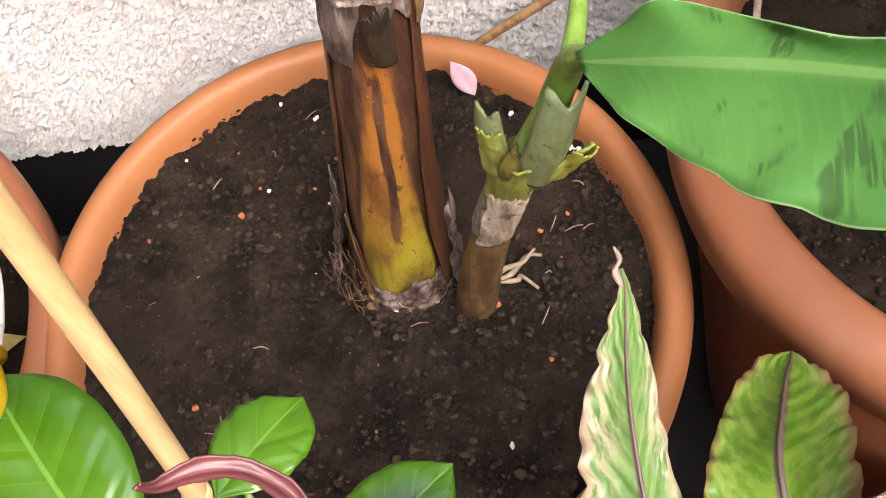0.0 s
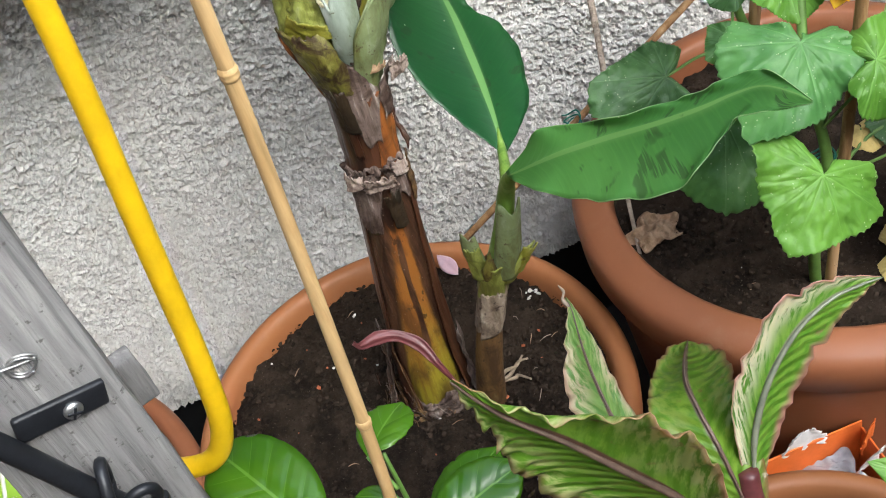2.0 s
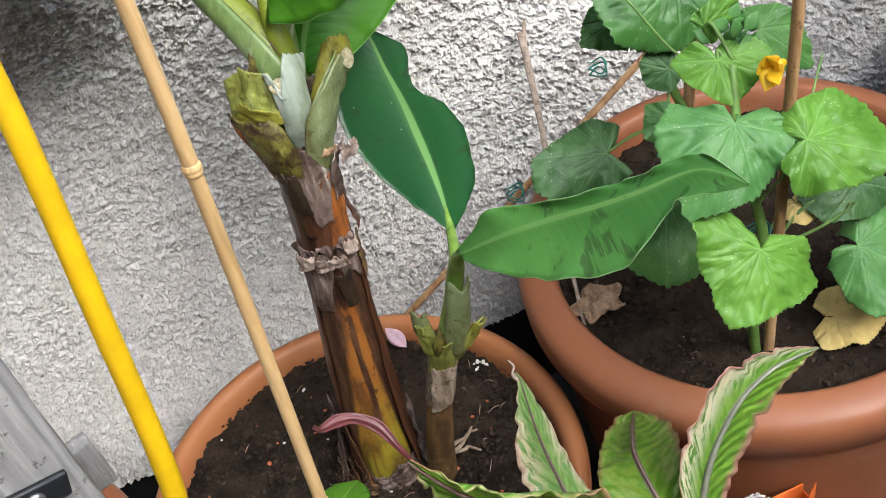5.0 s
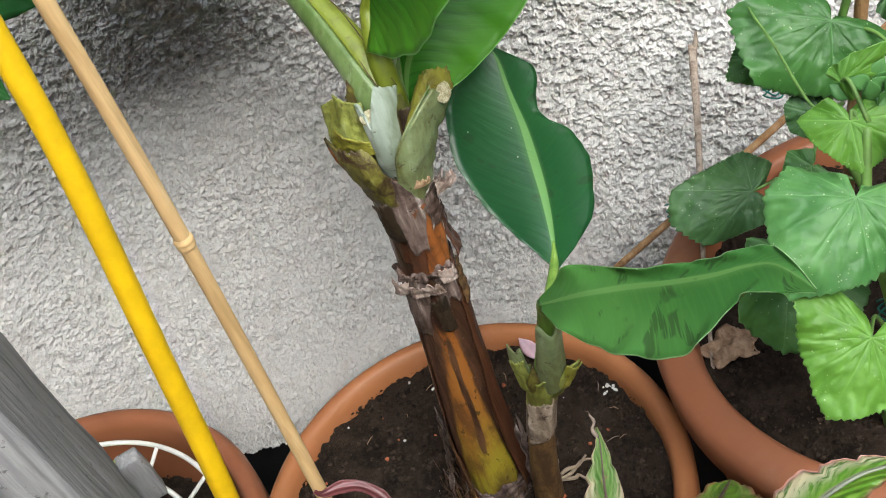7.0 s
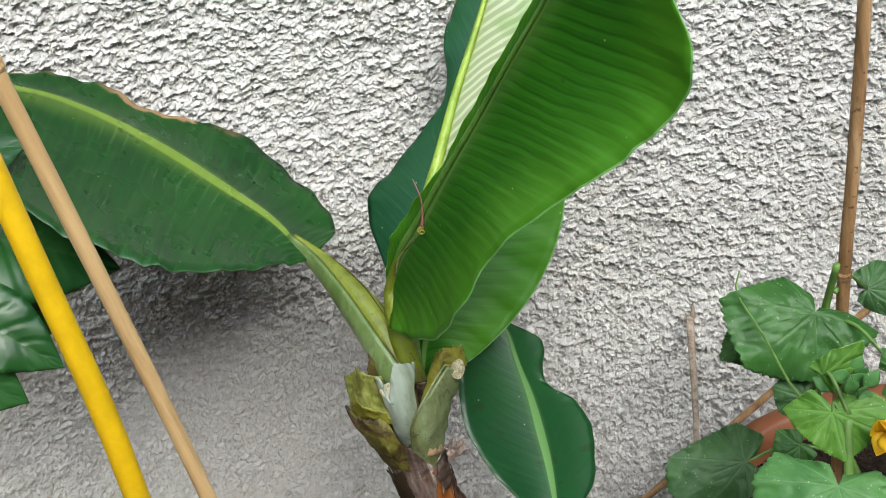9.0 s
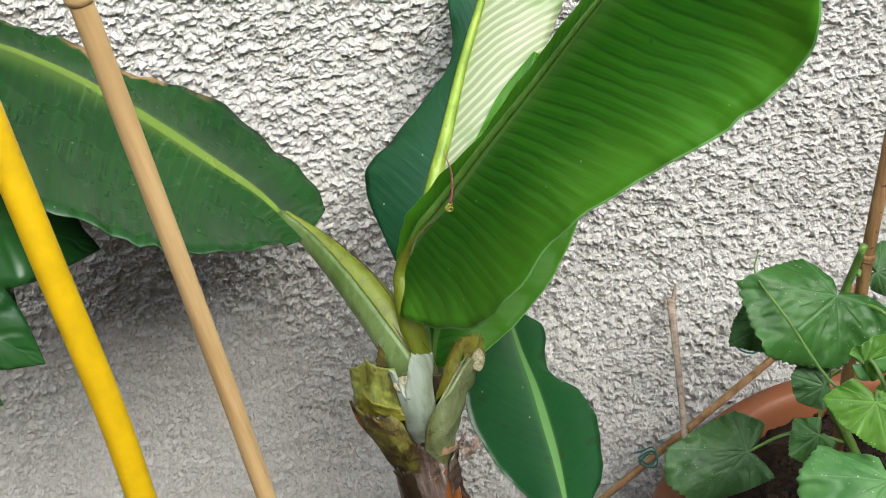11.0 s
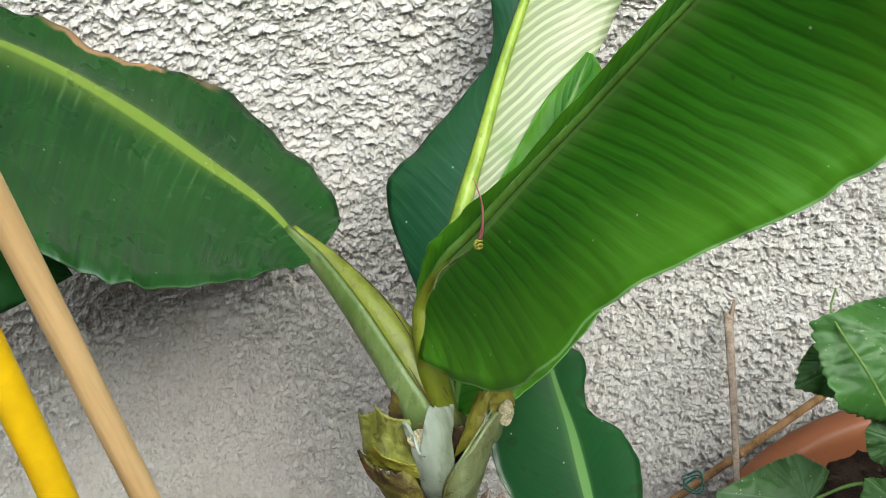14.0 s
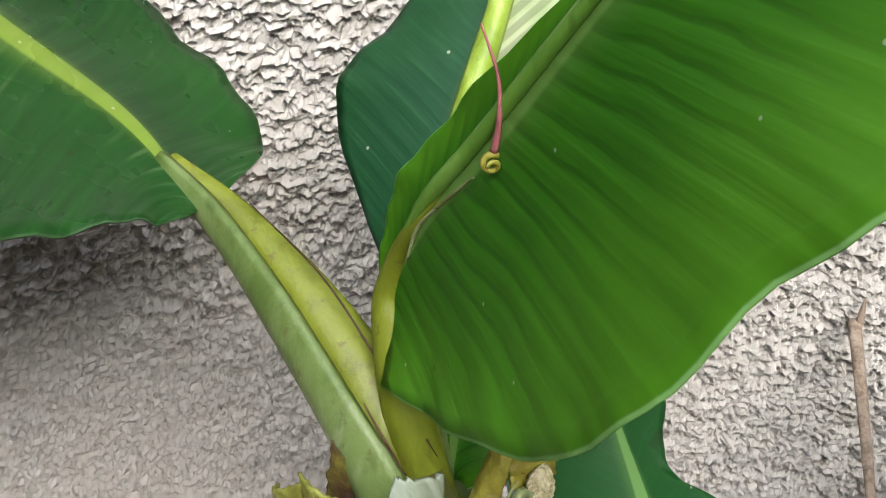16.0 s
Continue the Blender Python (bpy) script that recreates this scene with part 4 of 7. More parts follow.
# ---- banana plant ----
def banana_plant():
    b = thing("banana_plant", "young banana plant with torn brown sheaths and broad green leaves", "banana plant")
    zs = [0.355, 0.42, 0.50, 0.57, 0.62, 0.66, 0.70, 0.76, 0.80, 0.84]
    axis = list(zip([-0.091, -0.088, -0.083, -0.0775, -0.073, -0.070, -0.067, -0.062, -0.057, -0.052], [-0.301, -0.300, -0.297, -0.294, -0.292, -0.290, -0.287, -0.283, -0.277, -0.268], zs))
    rad = [0.0300, 0.0290, 0.0272, 0.0252, 0.0238, 0.0222, 0.0214, 0.0228, 0.0250, 0.0150]
    rows, seg = 110, 72
    v, f = tube_data(axis, rad, rows, seg)
    hz = spline(axis, rows)[:, 2]
    dark = []
    for z in hz:
        edge_l = np.interp(z, [0.40, 0.50, 0.60, 0.69], [-154, -132, -112, -98])
        edge_r = np.interp(z, [0.40, 0.50, 0.60, 0.69], [-46, -60, -70, -66])
        for j in range(seg):
            a = j * 360 / seg - (360 if j * 360 / seg > 90 else 0)
            flank = max((edge_l - a) / 26 + 0.5, (a - edge_r) / 26 + 0.5)
            streak = (1 - abs(a + 91 - 3 * math.sin(z * 40)) / 7.5) * min(1, max(0, (z - 0.45) / 0.03)) * min(1, max(0, (0.635 - z) / 0.05)) * 1.9
            scar = 1.25 - math.hypot((a + 100) / 26, (z - 0.655) / 0.045)
            flank *= min(1.0, max(0.0, (0.80 - z) / 0.03))
            dark.append(min(1.0, max(0.0, flank, streak, scar)))
    mesh_object("pseudostem", v, f, STEM_OLIVE, b, "yellow-green stem with dark brown flanks", veins=dark)
    fine = spline(axis, 120)

    def sheath(z0, z1, left, right, material, label, off=0.0015, foot=0.0, flare=0.0, ragged=0.004, seed=1, thick=0.0009, n=30, seg=30, crinkle=0.0003):
        """A leaf sheath hugging the stem between two heights; left and right edge angles may change with height."""
        rng = np.random.RandomState(seed)
        kn = np.linspace(0, 1, 6)
        xs = np.linspace(0, 1, seg)
        top = ragged * (np.interp(xs, kn, rng.rand(6)) - 0.5 + 0.18 * (rng.rand(seg) - 0.5))
        low = ragged * (np.interp(xs, kn, rng.rand(6)) - 0.5 + 0.18 * (rng.rand(seg) - 0.5))
        ph = rng.rand(3) * 6.28
        verts = []
        for i in range(n):
            u = i / (n - 1)
            a0, a1 = np.interp(u, np.linspace(0, 1, len(left)), left), np.interp(u, np.linspace(0, 1, len(right)), right)
            for j in range(seg):
                z = z0 + (z1 - z0) * u + top[j] * u**5 + low[j] * (1 - u) ** 5
                c = np.array([np.interp(z, fine[:, 2], fine[:, 0]), np.interp(z, fine[:, 2], fine[:, 1]), z])
                a = math.radians(a0 + (a1 - a0) * j / (seg - 1) + (0.6 if seg < 12 else 2.0) * math.sin(u * 11 + ph[0]))
                r = np.interp(z, zs, rad) + off + foot * (1 - u) ** 3 + flare * max(0, u - 0.75) ** 2 * 16
                r += crinkle * (math.sin(9 * a + 5 * u + ph[1]) + math.sin(21 * a - 9 * u + ph[2]) * 0.5 + 0.8 * math.sin(u * 23 + ph[0]))
                verts.append(c + np.array([math.cos(a), math.sin(a), 0.0]) * r)
        faces = [(i * seg + j, i * seg + j + 1, (i + 1) * seg + j + 1, (i + 1) * seg + j) for i in range(n - 1) for j in range(seg - 1)]
        return mesh_object("sheath", verts, faces, material, b, label, thick=thick)

    sheath(0.405, 0.690, [-215, -215], [-176, -168, -160, -156, -150], STEM_BROWN, "dark brown dry sheath", 0.0014, 0.002, seed=4)
    sheath(0.400, 0.692, [-20, -24, -28, -30, -28], [60, 60], STEM_BROWN, "dark brown dry sheath", 0.0010, 0.002, seed=5)
    sheath(0.625, 0.692, [-160, -190], [-118, -92], PAPER_SHEATH, "grey papery torn sheath", 0.0026, 0, 0.001, 0.010, seed=9)
    sheath(0.655, 0.692, [-80, -84], [-40, -30], PAPER_SHEATH, "grey papery torn sheath", 0.0028, 0, 0.001, 0.014, seed=19)
    sheath(0.684, 0.785, [-220, -220], [-60, -60], STEM_BROWN, "brown sheath", 0.0010, 0, 0, 0.008, seed=10)
    sheath(0.688, 0.760, [-84, -84], [-28, -22], STEM_RUST, "rust-coloured torn sheath", 0.0022, 0, 0.001, 0.010, seed=16)
    sheath(0.716, 0.793, [-104, -116, -124], [-74, -58, -52], PAPER_SHEATH, "grey papery torn sheath", 0.0030, 0, 0.001, 0.006, seed=17)
    sheath(0.706, 0.792, [-128, -140], [-112, -122], STREAK_DARK, "blackened sheath edge", 0.0034, 0, 0, 0.008, seed=18, seg=10)
    sheath(0.735, 0.772, [-54, -58], [-24, -10], PAPER_SHEATH, "grey papery torn flap", 0.0040, 0, 0.006, 0.014, seed=20, crinkle=0.0006)
    sheath(0.388, 0.684, [-44, -50, -46, -40, -36], [8, 0, -6, -8, -8], STEM_BROWN, "loose dry strip of sheath", 0.0016, 0.005, 0.0010, 0.006, seed=11, seg=16, crinkle=0.0005)
    sheath(0.640, 0.690, [-34, -30], [-10, -12], PUP_BROWN, "pale loose strip of sheath", 0.0050, 0, 0.001, 0.008, seed=21, seg=12, crinkle=0.0006)
    sheath(0.692, 0.738, [-30, -16], [14, 4], STEM_BROWN, "dark loose strip of sheath", 0.0030, 0.008, 0, 0.010, seed=24, seg=12, crinkle=0.0006)
    # dark sheet for the stem's shade inside the loose papery flap
    sheath(0.384, 0.462, [-200, -196, -180], [-128, -138, -160], STREAK_DARK, "dark patch at the foot, painted shade behind the loose sheath", 0.0030, 0.003, 0, 0.006, seed=26, seg=16, crinkle=0.0006)
    sheath(0.384, 0.492, [-222, -214, -204], [-172, -174, -176], PAPER_SHEATH, "shredded papery sheath at the foot", 0.0085, 0.010, 0, 0.024, seed=12, seg=26, crinkle=0.0016)
    sheath(0.390, 0.478, [-176, -180, -184], [-166, -174, -181], PAPER_SHEATH, "shredded papery sheath at the foot", 0.0095, 0.009, 0, 0.010, seed=27, seg=10, crinkle=0.0010)
    sheath(0.388, 0.470, [-134, -146, -166], [-128, -142, -163], PUP_BROWN, "torn pale sheath edge", 0.0042, 0.003, 0, 0.004, seed=28, seg=6)
    sheath(0.377, 0.404, [-150, -146], [-30, -36], PAPER_SHEATH, "frayed papery collar", 0.0018, 0.006, 0, 0.020, seed=29, seg=44, crinkle=0.0011)
    sheath(0.376, 0.396, [-196, -190], [-120, -128], PUP_BROWN, "frayed papery collar", 0.0045, 0.007, 0, 0.018, seed=30, seg=36, crinkle=0.0014)
    sheath(0.384, 0.455, [-34, -30, -20], [24, 16, 4], PAPER_SHEATH, "shredded papery sheath at the foot", 0.0070, 0.006, 0, 0.026, seed=14, seg=22, crinkle=0.0014)
    # curled rims of old sheaths
    curl = random.Random(31)
    for k, (a0, a1, z, r) in enumerate(((-186, -132, 0.689, 0.0262), (-132, -92, 0.692, 0.0258), (-92, -42, 0.693, 0.0262), (-70, -46, 0.776, 0.0250), (-122, -84, 0.793, 0.0248))):
        pts = []
        for j in range(9):
            a = math.radians(a0 + (a1 - a0) * j / 8)
            c = np.array([np.interp(z, fine[:, 2], fine[:, 0]), np.interp(z, fine[:, 2], fine[:, 1]), z])
            pts.append(tuple(c + np.array([math.cos(a), math.sin(a), 0]) * (r + 0.003 * (curl.random() - 0.5)) + np.array([0, 0, 0.009 * (curl.random() - 0.55)])))
        tube("torn_edge", pts, [0.0006] + [0.0008 + 0.0030 * curl.random() for _ in range(8)] + [0.0006], PAPER_SHEATH, b, 40, 9, "curled papery rim", 0.6)
    # shredded fibres at the foot
    rng = random.Random(5)
    for k in range(70):
        a = math.radians(rng.uniform(172, 228) if k < 36 else rng.uniform(-150, -5))
        r = 0.034 + rng.random() * (0.018 if k < 36 else 0.005)
        z0 = 0.376 + rng.random() * (0.05 if k < 36 else 0.006)
        ln = rng.uniform(0.012, 0.045) if k < 36 else rng.uniform(0.008, 0.022)
        turn = rng.uniform(-0.35, 0.35) if k < 36 else rng.uniform(-0.6, 0.6)
        pts = []
        for j in range(5):
            aj = a + turn * j / 4 + rng.uniform(-0.04, 0.04)
            rj = r + rng.uniform(-0.002, 0.002)
            pts.append((-0.090 + math.cos(aj) * rj, -0.300 + math.sin(aj) * rj, z0 + ln * j / 4))
        tube("fibre", pts, [0.0003, 0.0006, 0.0005, 0.0002], (STEM_BROWN, PAPER_SHEATH, PUP_BROWN)[k % 3], b, 12, 5, "shredded dry sheath", 0.5)
    # crown of cut leaf bases
    loft("cut_stub", [(-0.070, -0.296, 0.735), (-0.0765, -0.300, 0.760), (-0.082, -0.302, 0.785), (-0.087, -0.302, 0.808), (-0.088, -0.297, 0.824)], [(-0.080, -0.283, 0.735), (-0.0868, -0.2825, 0.758), (-0.0915, -0.281, 0.785), (-0.098, -0.280, 0.808), (-0.101, -0.277, 0.825)],
         [(-0.062, -0.299, 0.735), (-0.063, -0.304, 0.762), (-0.064, -0.3065, 0.785), (-0.067, -0.306, 0.806), (-0.070, -0.299, 0.822)], STUB_OLIVE, b, "olive cut leaf base with brown blotches", 40, 12, 0.10, 0.002, 0.0022, 61, 2.0, torn=0.005, crumple=0.0018, rounded=True)
    # dark sheet in place of the shade behind the stubs
    rag("cut_stub", (-0.074, -0.287, 0.795), (-0.056, -0.292, 0.795), (-0.057, -0.283, 0.838), (-0.071, -0.280, 0.838), ROT_AND_HOLLOW, b, "dark sheet painted as shade behind the cut bases", 0.001, 0.003, 0.001, 0.0010, 70)
    rag("cut_stub", (-0.093, -0.279, 0.826), (-0.067, -0.299, 0.826), (-0.064, -0.287, 0.855), (-0.083, -0.274, 0.861), STUB_GREEN, b, "torn yellow-green leaf base with brown cracks", 0.005, 0.0015, 0.0030, 0.0014, 71)
    rag("cut_stub", (-0.100, -0.270, 0.818), (-0.089, -0.282, 0.824), (-0.083, -0.277, 0.859), (-0.095, -0.264, 0.847), STUB_GREEN, b, "curled dry edge of a leaf base", 0.005, 0.0015, 0.0026, 0.0012, 72)
    rag("cut_stub", (-0.079, -0.271, 0.842), (-0.064, -0.271, 0.836), (-0.0675, -0.267, 0.852), (-0.071, -0.266, 0.864), STUB_OLIVE, b, "pointed brown torn tip", 0.001, 0.001, 0.0012, 0.0010, 73)
    rag("folded_lip", (-0.100, -0.277, 0.816), (-0.066, -0.304, 0.819), (-0.067, -0.301, 0.830), (-0.092, -0.283, 0.837), STUB_YELLOW, b, "pale folded lip", 0.004, 0.003, 0.0022, 0.0012, 74)
    tube("folded_lip", [(-0.081, -0.284, 0.742), (-0.0875, -0.284, 0.762), (-0.0930, -0.283, 0.786), (-0.0995, -0.282, 0.808), (-0.1025, -0.279, 0.822)], [0.0006, 0.0016, 0.0012, 0.0018, 0.0007], STEM_RUST, b, 30, 7, "browned torn edge", 0.5)
    tube("folded_lip", [(-0.080, -0.2870, 0.742), (-0.0860, -0.2885, 0.764), (-0.0915, -0.2890, 0.788), (-0.0975, -0.2880, 0.812)], [0.0004, 0.0010, 0.0012, 0.0005], CUT_FACE, b, 24, 6, "pale dry rim", 0.4)
    loft("cut_stub", [(-0.0575, -0.304, 0.790), (-0.0560, -0.311, 0.818), (-0.0535, -0.306, 0.845), (-0.050, -0.295, 0.871)], [(-0.069, -0.297, 0.790), (-0.067, -0.302, 0.814), (-0.0665, -0.300, 0.838), (-0.068, -0.291, 0.859)],
         [(-0.047, -0.304, 0.790), (-0.0445, -0.309, 0.820), (-0.042, -0.303, 0.843), (-0.0355, -0.290, 0.861)], STUB_GREY, b, "pale grey-green cut leaf base with a deep notch", 60, 22, 0.08, 0.0008, 0.0022, 64, 2.0, crumple=0.0006, rounded=True, torn=0.0022, notch=(-0.50, 0.026, 0.23))
    pith_face((-0.0605, -0.2975, 0.8475), (0.05, -0.75, 0.66), (0.05, 0.66, 0.75), 0.0072, 0.0105, b)
    # another dark sheet, painted shade in the gap between two stubs
    rag("cut_stub", (-0.048, -0.296, 0.800), (-0.028, -0.298, 0.808), (-0.024, -0.284, 0.836), (-0.041, -0.284, 0.836), ROT_AND_HOLLOW, b, "dark brown sheet painted as shade between the cut bases", 0.001, 0.003, 0.0016, 0.0010, 75)
    loft("cut_stub", [(-0.050, -0.300, 0.748), (-0.0445, -0.307, 0.787), (-0.037, -0.311, 0.813), (-0.021, -0.302, 0.836), (-0.007, -0.291, 0.844)], [(-0.062, -0.298, 0.748), (-0.060, -0.306, 0.789), (-0.049, -0.313, 0.824), (-0.031, -0.310, 0.843), (-0.011, -0.298, 0.855)],
         [(-0.044, -0.287, 0.745), (-0.0335, -0.2865, 0.779), (-0.025, -0.285, 0.797), (-0.016, -0.283, 0.814), (-0.004, -0.281, 0.831)], STUB_PALE, b, "pale green cut leaf base", 50, 12, 0.10, 0.0014, 0.0026, 65, 2.0, torn=0.0015, crumple=0.0012, rounded=True)
    pith_face((-0.0055, -0.2890, 0.8425), (0.80, -0.50, 0.33), (-0.35, 0.1, 0.93), 0.0085, 0.0125, b)
    tube("folded_lip", [(-0.056, -0.313, 0.806), (-0.050, -0.315, 0.823), (-0.040, -0.3135, 0.836), (-0.029, -0.308, 0.846), (-0.012, -0.296, 0.857)], [0.0004, 0.0009, 0.0012, 0.0009, 0.0005], STUB_PALE, b, 30, 8, "pale folded lip", 0.6)
    rag("cut_stub", (-0.044, -0.296, 0.820), (-0.028, -0.300, 0.833), (-0.010, -0.284, 0.859), (-0.019, -0.278, 0.854), STUB_YELLOW, b, "yellow torn leaf base", 0.003, 0.003, 0.0018, 0.0012, 77)
    rag("cut_stub", (-0.015, -0.289, 0.845), (0.001, -0.277, 0.834), (0.002, -0.270, 0.849), (-0.013, -0.280, 0.860), STUB_YELLOW, b, "yellowish torn leaf base", 0.003, 0.003, 0.0016, 0.0012, 78)
    rag("dry_flake", (-0.050, -0.311, 0.782), (-0.037, -0.307, 0.781), (-0.036, -0.306, 0.786), (-0.046, -0.310, 0.788), TAN_ORANGE, b, "orange-tan dry flake", 0.003, 0.003, 0.0016, 0.0008, 79)
    rag("dry_flake", (-0.036, -0.305, 0.764), (-0.018, -0.298, 0.768), (-0.020, -0.299, 0.780), (-0.034, -0.306, 0.782), PAPER_PALE, b, "pale papery shred", 0.003, 0.005, 0.0026, 0.0008, 80)
    rag("dry_flake", (-0.098, -0.309, 0.680), (-0.086, -0.316, 0.683), (-0.084, -0.318, 0.696), (-0.096, -0.309, 0.699), PAPER_PALE, b, "pale curled papery shred", 0.004, 0.003, 0.0026, 0.0008, 81)
    rag("dry_flake", (-0.058, -0.317, 0.683), (-0.046, -0.308, 0.676), (-0.046, -0.308, 0.692), (-0.059, -0.317, 0.699), PAPER_PALE, b, "pale curled papery shred", 0.004, 0.003, 0.0026, 0.0008, 82)
    rag("dry_flake", (-0.086, -0.316, 0.676), (-0.058, -0.319, 0.676), (-0.060, -0.323, 0.690), (-0.084, -0.321, 0.694), PAPER_PALE, b, "pale frayed papery rim", 0.002, 0.006, 0.0040, 0.0008, 84)
    rag("rotten_patch", (-0.072, -0.3215, 0.632), (-0.061, -0.320, 0.630), (-0.060, -0.320, 0.672), (-0.074, -0.3215, 0.670), ROT_AND_HOLLOW, b, "blackened patch of sheath", 0.003, 0.008, 0.0016, 0.0010, 85)
    rag("rotten_patch", (-0.084, -0.3035, 0.735), (-0.071, -0.312, 0.732), (-0.073, -0.311, 0.776), (-0.086, -0.302, 0.772), ROT_AND_HOLLOW, b, "blackened patch of sheath", 0.003, 0.008, 0.0016, 0.0010, 86)
    # leaf stalks
    channel("petiole", [(-0.057, -0.280, 0.820), (-0.060, -0.262, 0.850), (-0.078, -0.219, 0.882), (-0.097, -0.182, 0.905), (-0.1165, -0.156, 0.922)], [0.011, 0.0142, 0.0128, 0.0098, 0.0066], (-0.5, -0.75, -0.3), 0.70, PETIOLE, b, 0.004, 34, label="pale green leaf stalk with a whitish bloom")
    channel("petiole", [(-0.047, -0.270, 0.820), (-0.051, -0.254, 0.851), (-0.070, -0.215, 0.882), (-0.093, -0.180, 0.905), (-0.114, -0.156, 0.922)], [0.011, 0.0135, 0.0095, 0.0056, 0.0020], (0.3, -0.85, 0.35), 0.35, PETIOLE_YELLOW, b, 0.0025, 30, label="yellow-green inner edge of the stalk")
    tube("petiole", [(-0.046, -0.272, 0.80), (-0.045, -0.255, 0.85), (-0.043, -0.237, 0.883), (-0.039, -0.231, 0.898), (-0.026, -0.238, 0.924), (-0.002, -0.256, 0.961)], [0.012, 0.0098, 0.0068, 0.0050, 0.0030, 0.0006], PETIOLE_YELLOW, b, 30, 16, "yellow-green leaf stalk")
    tube("petiole", [(-0.040, -0.258, 0.80), (-0.038, -0.242, 0.85), (-0.026, -0.218, 0.885)], [0.010, 0.008, 0.005], PETIOLE, b, 20, 14)
    tube("petiole_edge", [(-0.0375, -0.268, 0.846), (-0.0500, -0.243, 0.872), (-0.0640, -0.214, 0.893), (-0.086, -0.182, 0.910)], [0.0002, 0.0004, 0.0004, 0.0002], STREAK_DARK, b, 30, 6, "browned margin of the stalk", 0.5)
    tube("petiole_edge", [(-0.0475, -0.282, 0.852), (-0.0530, -0.272, 0.866), (-0.0570, -0.262, 0.874)], [0.0002, 0.0005, 0.0002], STREAK_DARK, b, 20, 6, "dark split in the stalk", 0.5)
    # left leaf
    loft("leaf", [(-0.104, -0.180, 0.912), (-0.129, -0.142, 0.938), (-0.158, -0.126, 0.971), (-0.193, -0.111, 1.011), (-0.227, -0.105, 1.050), (-0.259, -0.112, 1.086), (-0.282, -0.128, 1.112), (-0.308, -0.149, 1.142), (-0.332, -0.171, 1.170)],
         [(-0.109, -0.189, 0.915), (-0.128, -0.214, 0.936), (-0.153, -0.251, 0.965), (-0.185, -0.282, 1.001), (-0.210, -0.293, 1.030), (-0.237, -0.292, 1.062), (-0.266, -0.279, 1.094), (-0.295, -0.259, 1.128), (-0.334, -0.172, 1.172)],
         [(-0.098, -0.165, 0.905), (-0.084, -0.112, 0.895), (-0.112, -0.060, 0.925), (-0.160, -0.030, 0.978), (-0.199, -0.056, 1.018), (-0.236, -0.058, 1.060), (-0.264, -0.078, 1.092), (-0.290, -0.115, 1.121), (-0.330, -0.170, 1.168)],
         LEAF_DARK, b, "dark green leaf with a browned edge", 70, 10, 0.05, 0.003, seed=2, jag=0.05)
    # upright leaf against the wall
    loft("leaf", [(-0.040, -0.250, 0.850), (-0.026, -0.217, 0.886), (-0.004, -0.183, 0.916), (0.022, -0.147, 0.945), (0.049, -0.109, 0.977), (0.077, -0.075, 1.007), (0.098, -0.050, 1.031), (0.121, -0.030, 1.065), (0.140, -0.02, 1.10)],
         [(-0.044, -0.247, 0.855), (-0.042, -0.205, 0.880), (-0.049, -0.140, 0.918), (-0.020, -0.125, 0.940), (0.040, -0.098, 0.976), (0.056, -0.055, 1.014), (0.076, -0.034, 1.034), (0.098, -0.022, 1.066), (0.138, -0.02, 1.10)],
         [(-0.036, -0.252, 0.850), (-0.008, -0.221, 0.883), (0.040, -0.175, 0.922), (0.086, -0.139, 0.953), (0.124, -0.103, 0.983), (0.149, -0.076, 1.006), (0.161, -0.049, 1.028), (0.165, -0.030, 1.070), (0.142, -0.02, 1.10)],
         LEAF_UPRIGHT, b, "upright glossy leaf with pale ribs, one half painted partly lit", 64, 10, -0.05, 0.003, seed=3, rib=0.006, rib_mat=RIB_BRIGHT)
    # leaf behind the folded one
    loft("leaf", [(-0.036, -0.258, 0.822), (-0.029, -0.251, 0.845), (-0.014, -0.240, 0.866), (0.004, -0.222, 0.884), (0.023, -0.204, 0.901), (0.041, -0.187, 0.918), (0.060, -0.170, 0.935), (0.080, -0.150, 0.957), (0.104, -0.128, 0.982)],
         [(-0.040, -0.262, 0.824), (-0.040, -0.246, 0.848), (-0.030, -0.232, 0.872), (-0.014, -0.214, 0.892), (0.004, -0.194, 0.912), (0.022, -0.178, 0.930), (0.044, -0.160, 0.946), (0.068, -0.142, 0.964), (0.102, -0.127, 0.983)],
         [(-0.030, -0.268, 0.826), (-0.004, -0.268, 0.828), (0.014, -0.263, 0.831), (0.042, -0.251, 0.841), (0.072, -0.233, 0.856), (0.098, -0.211, 0.878), (0.115, -0.187, 0.903), (0.122, -0.158, 0.938), (0.106, -0.129, 0.981)],
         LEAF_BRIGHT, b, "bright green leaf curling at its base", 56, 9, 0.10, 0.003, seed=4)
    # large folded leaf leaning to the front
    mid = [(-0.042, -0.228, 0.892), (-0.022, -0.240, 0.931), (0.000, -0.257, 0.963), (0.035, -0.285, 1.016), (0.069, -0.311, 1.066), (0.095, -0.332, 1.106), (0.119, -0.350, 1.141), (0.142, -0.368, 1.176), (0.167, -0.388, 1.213)]
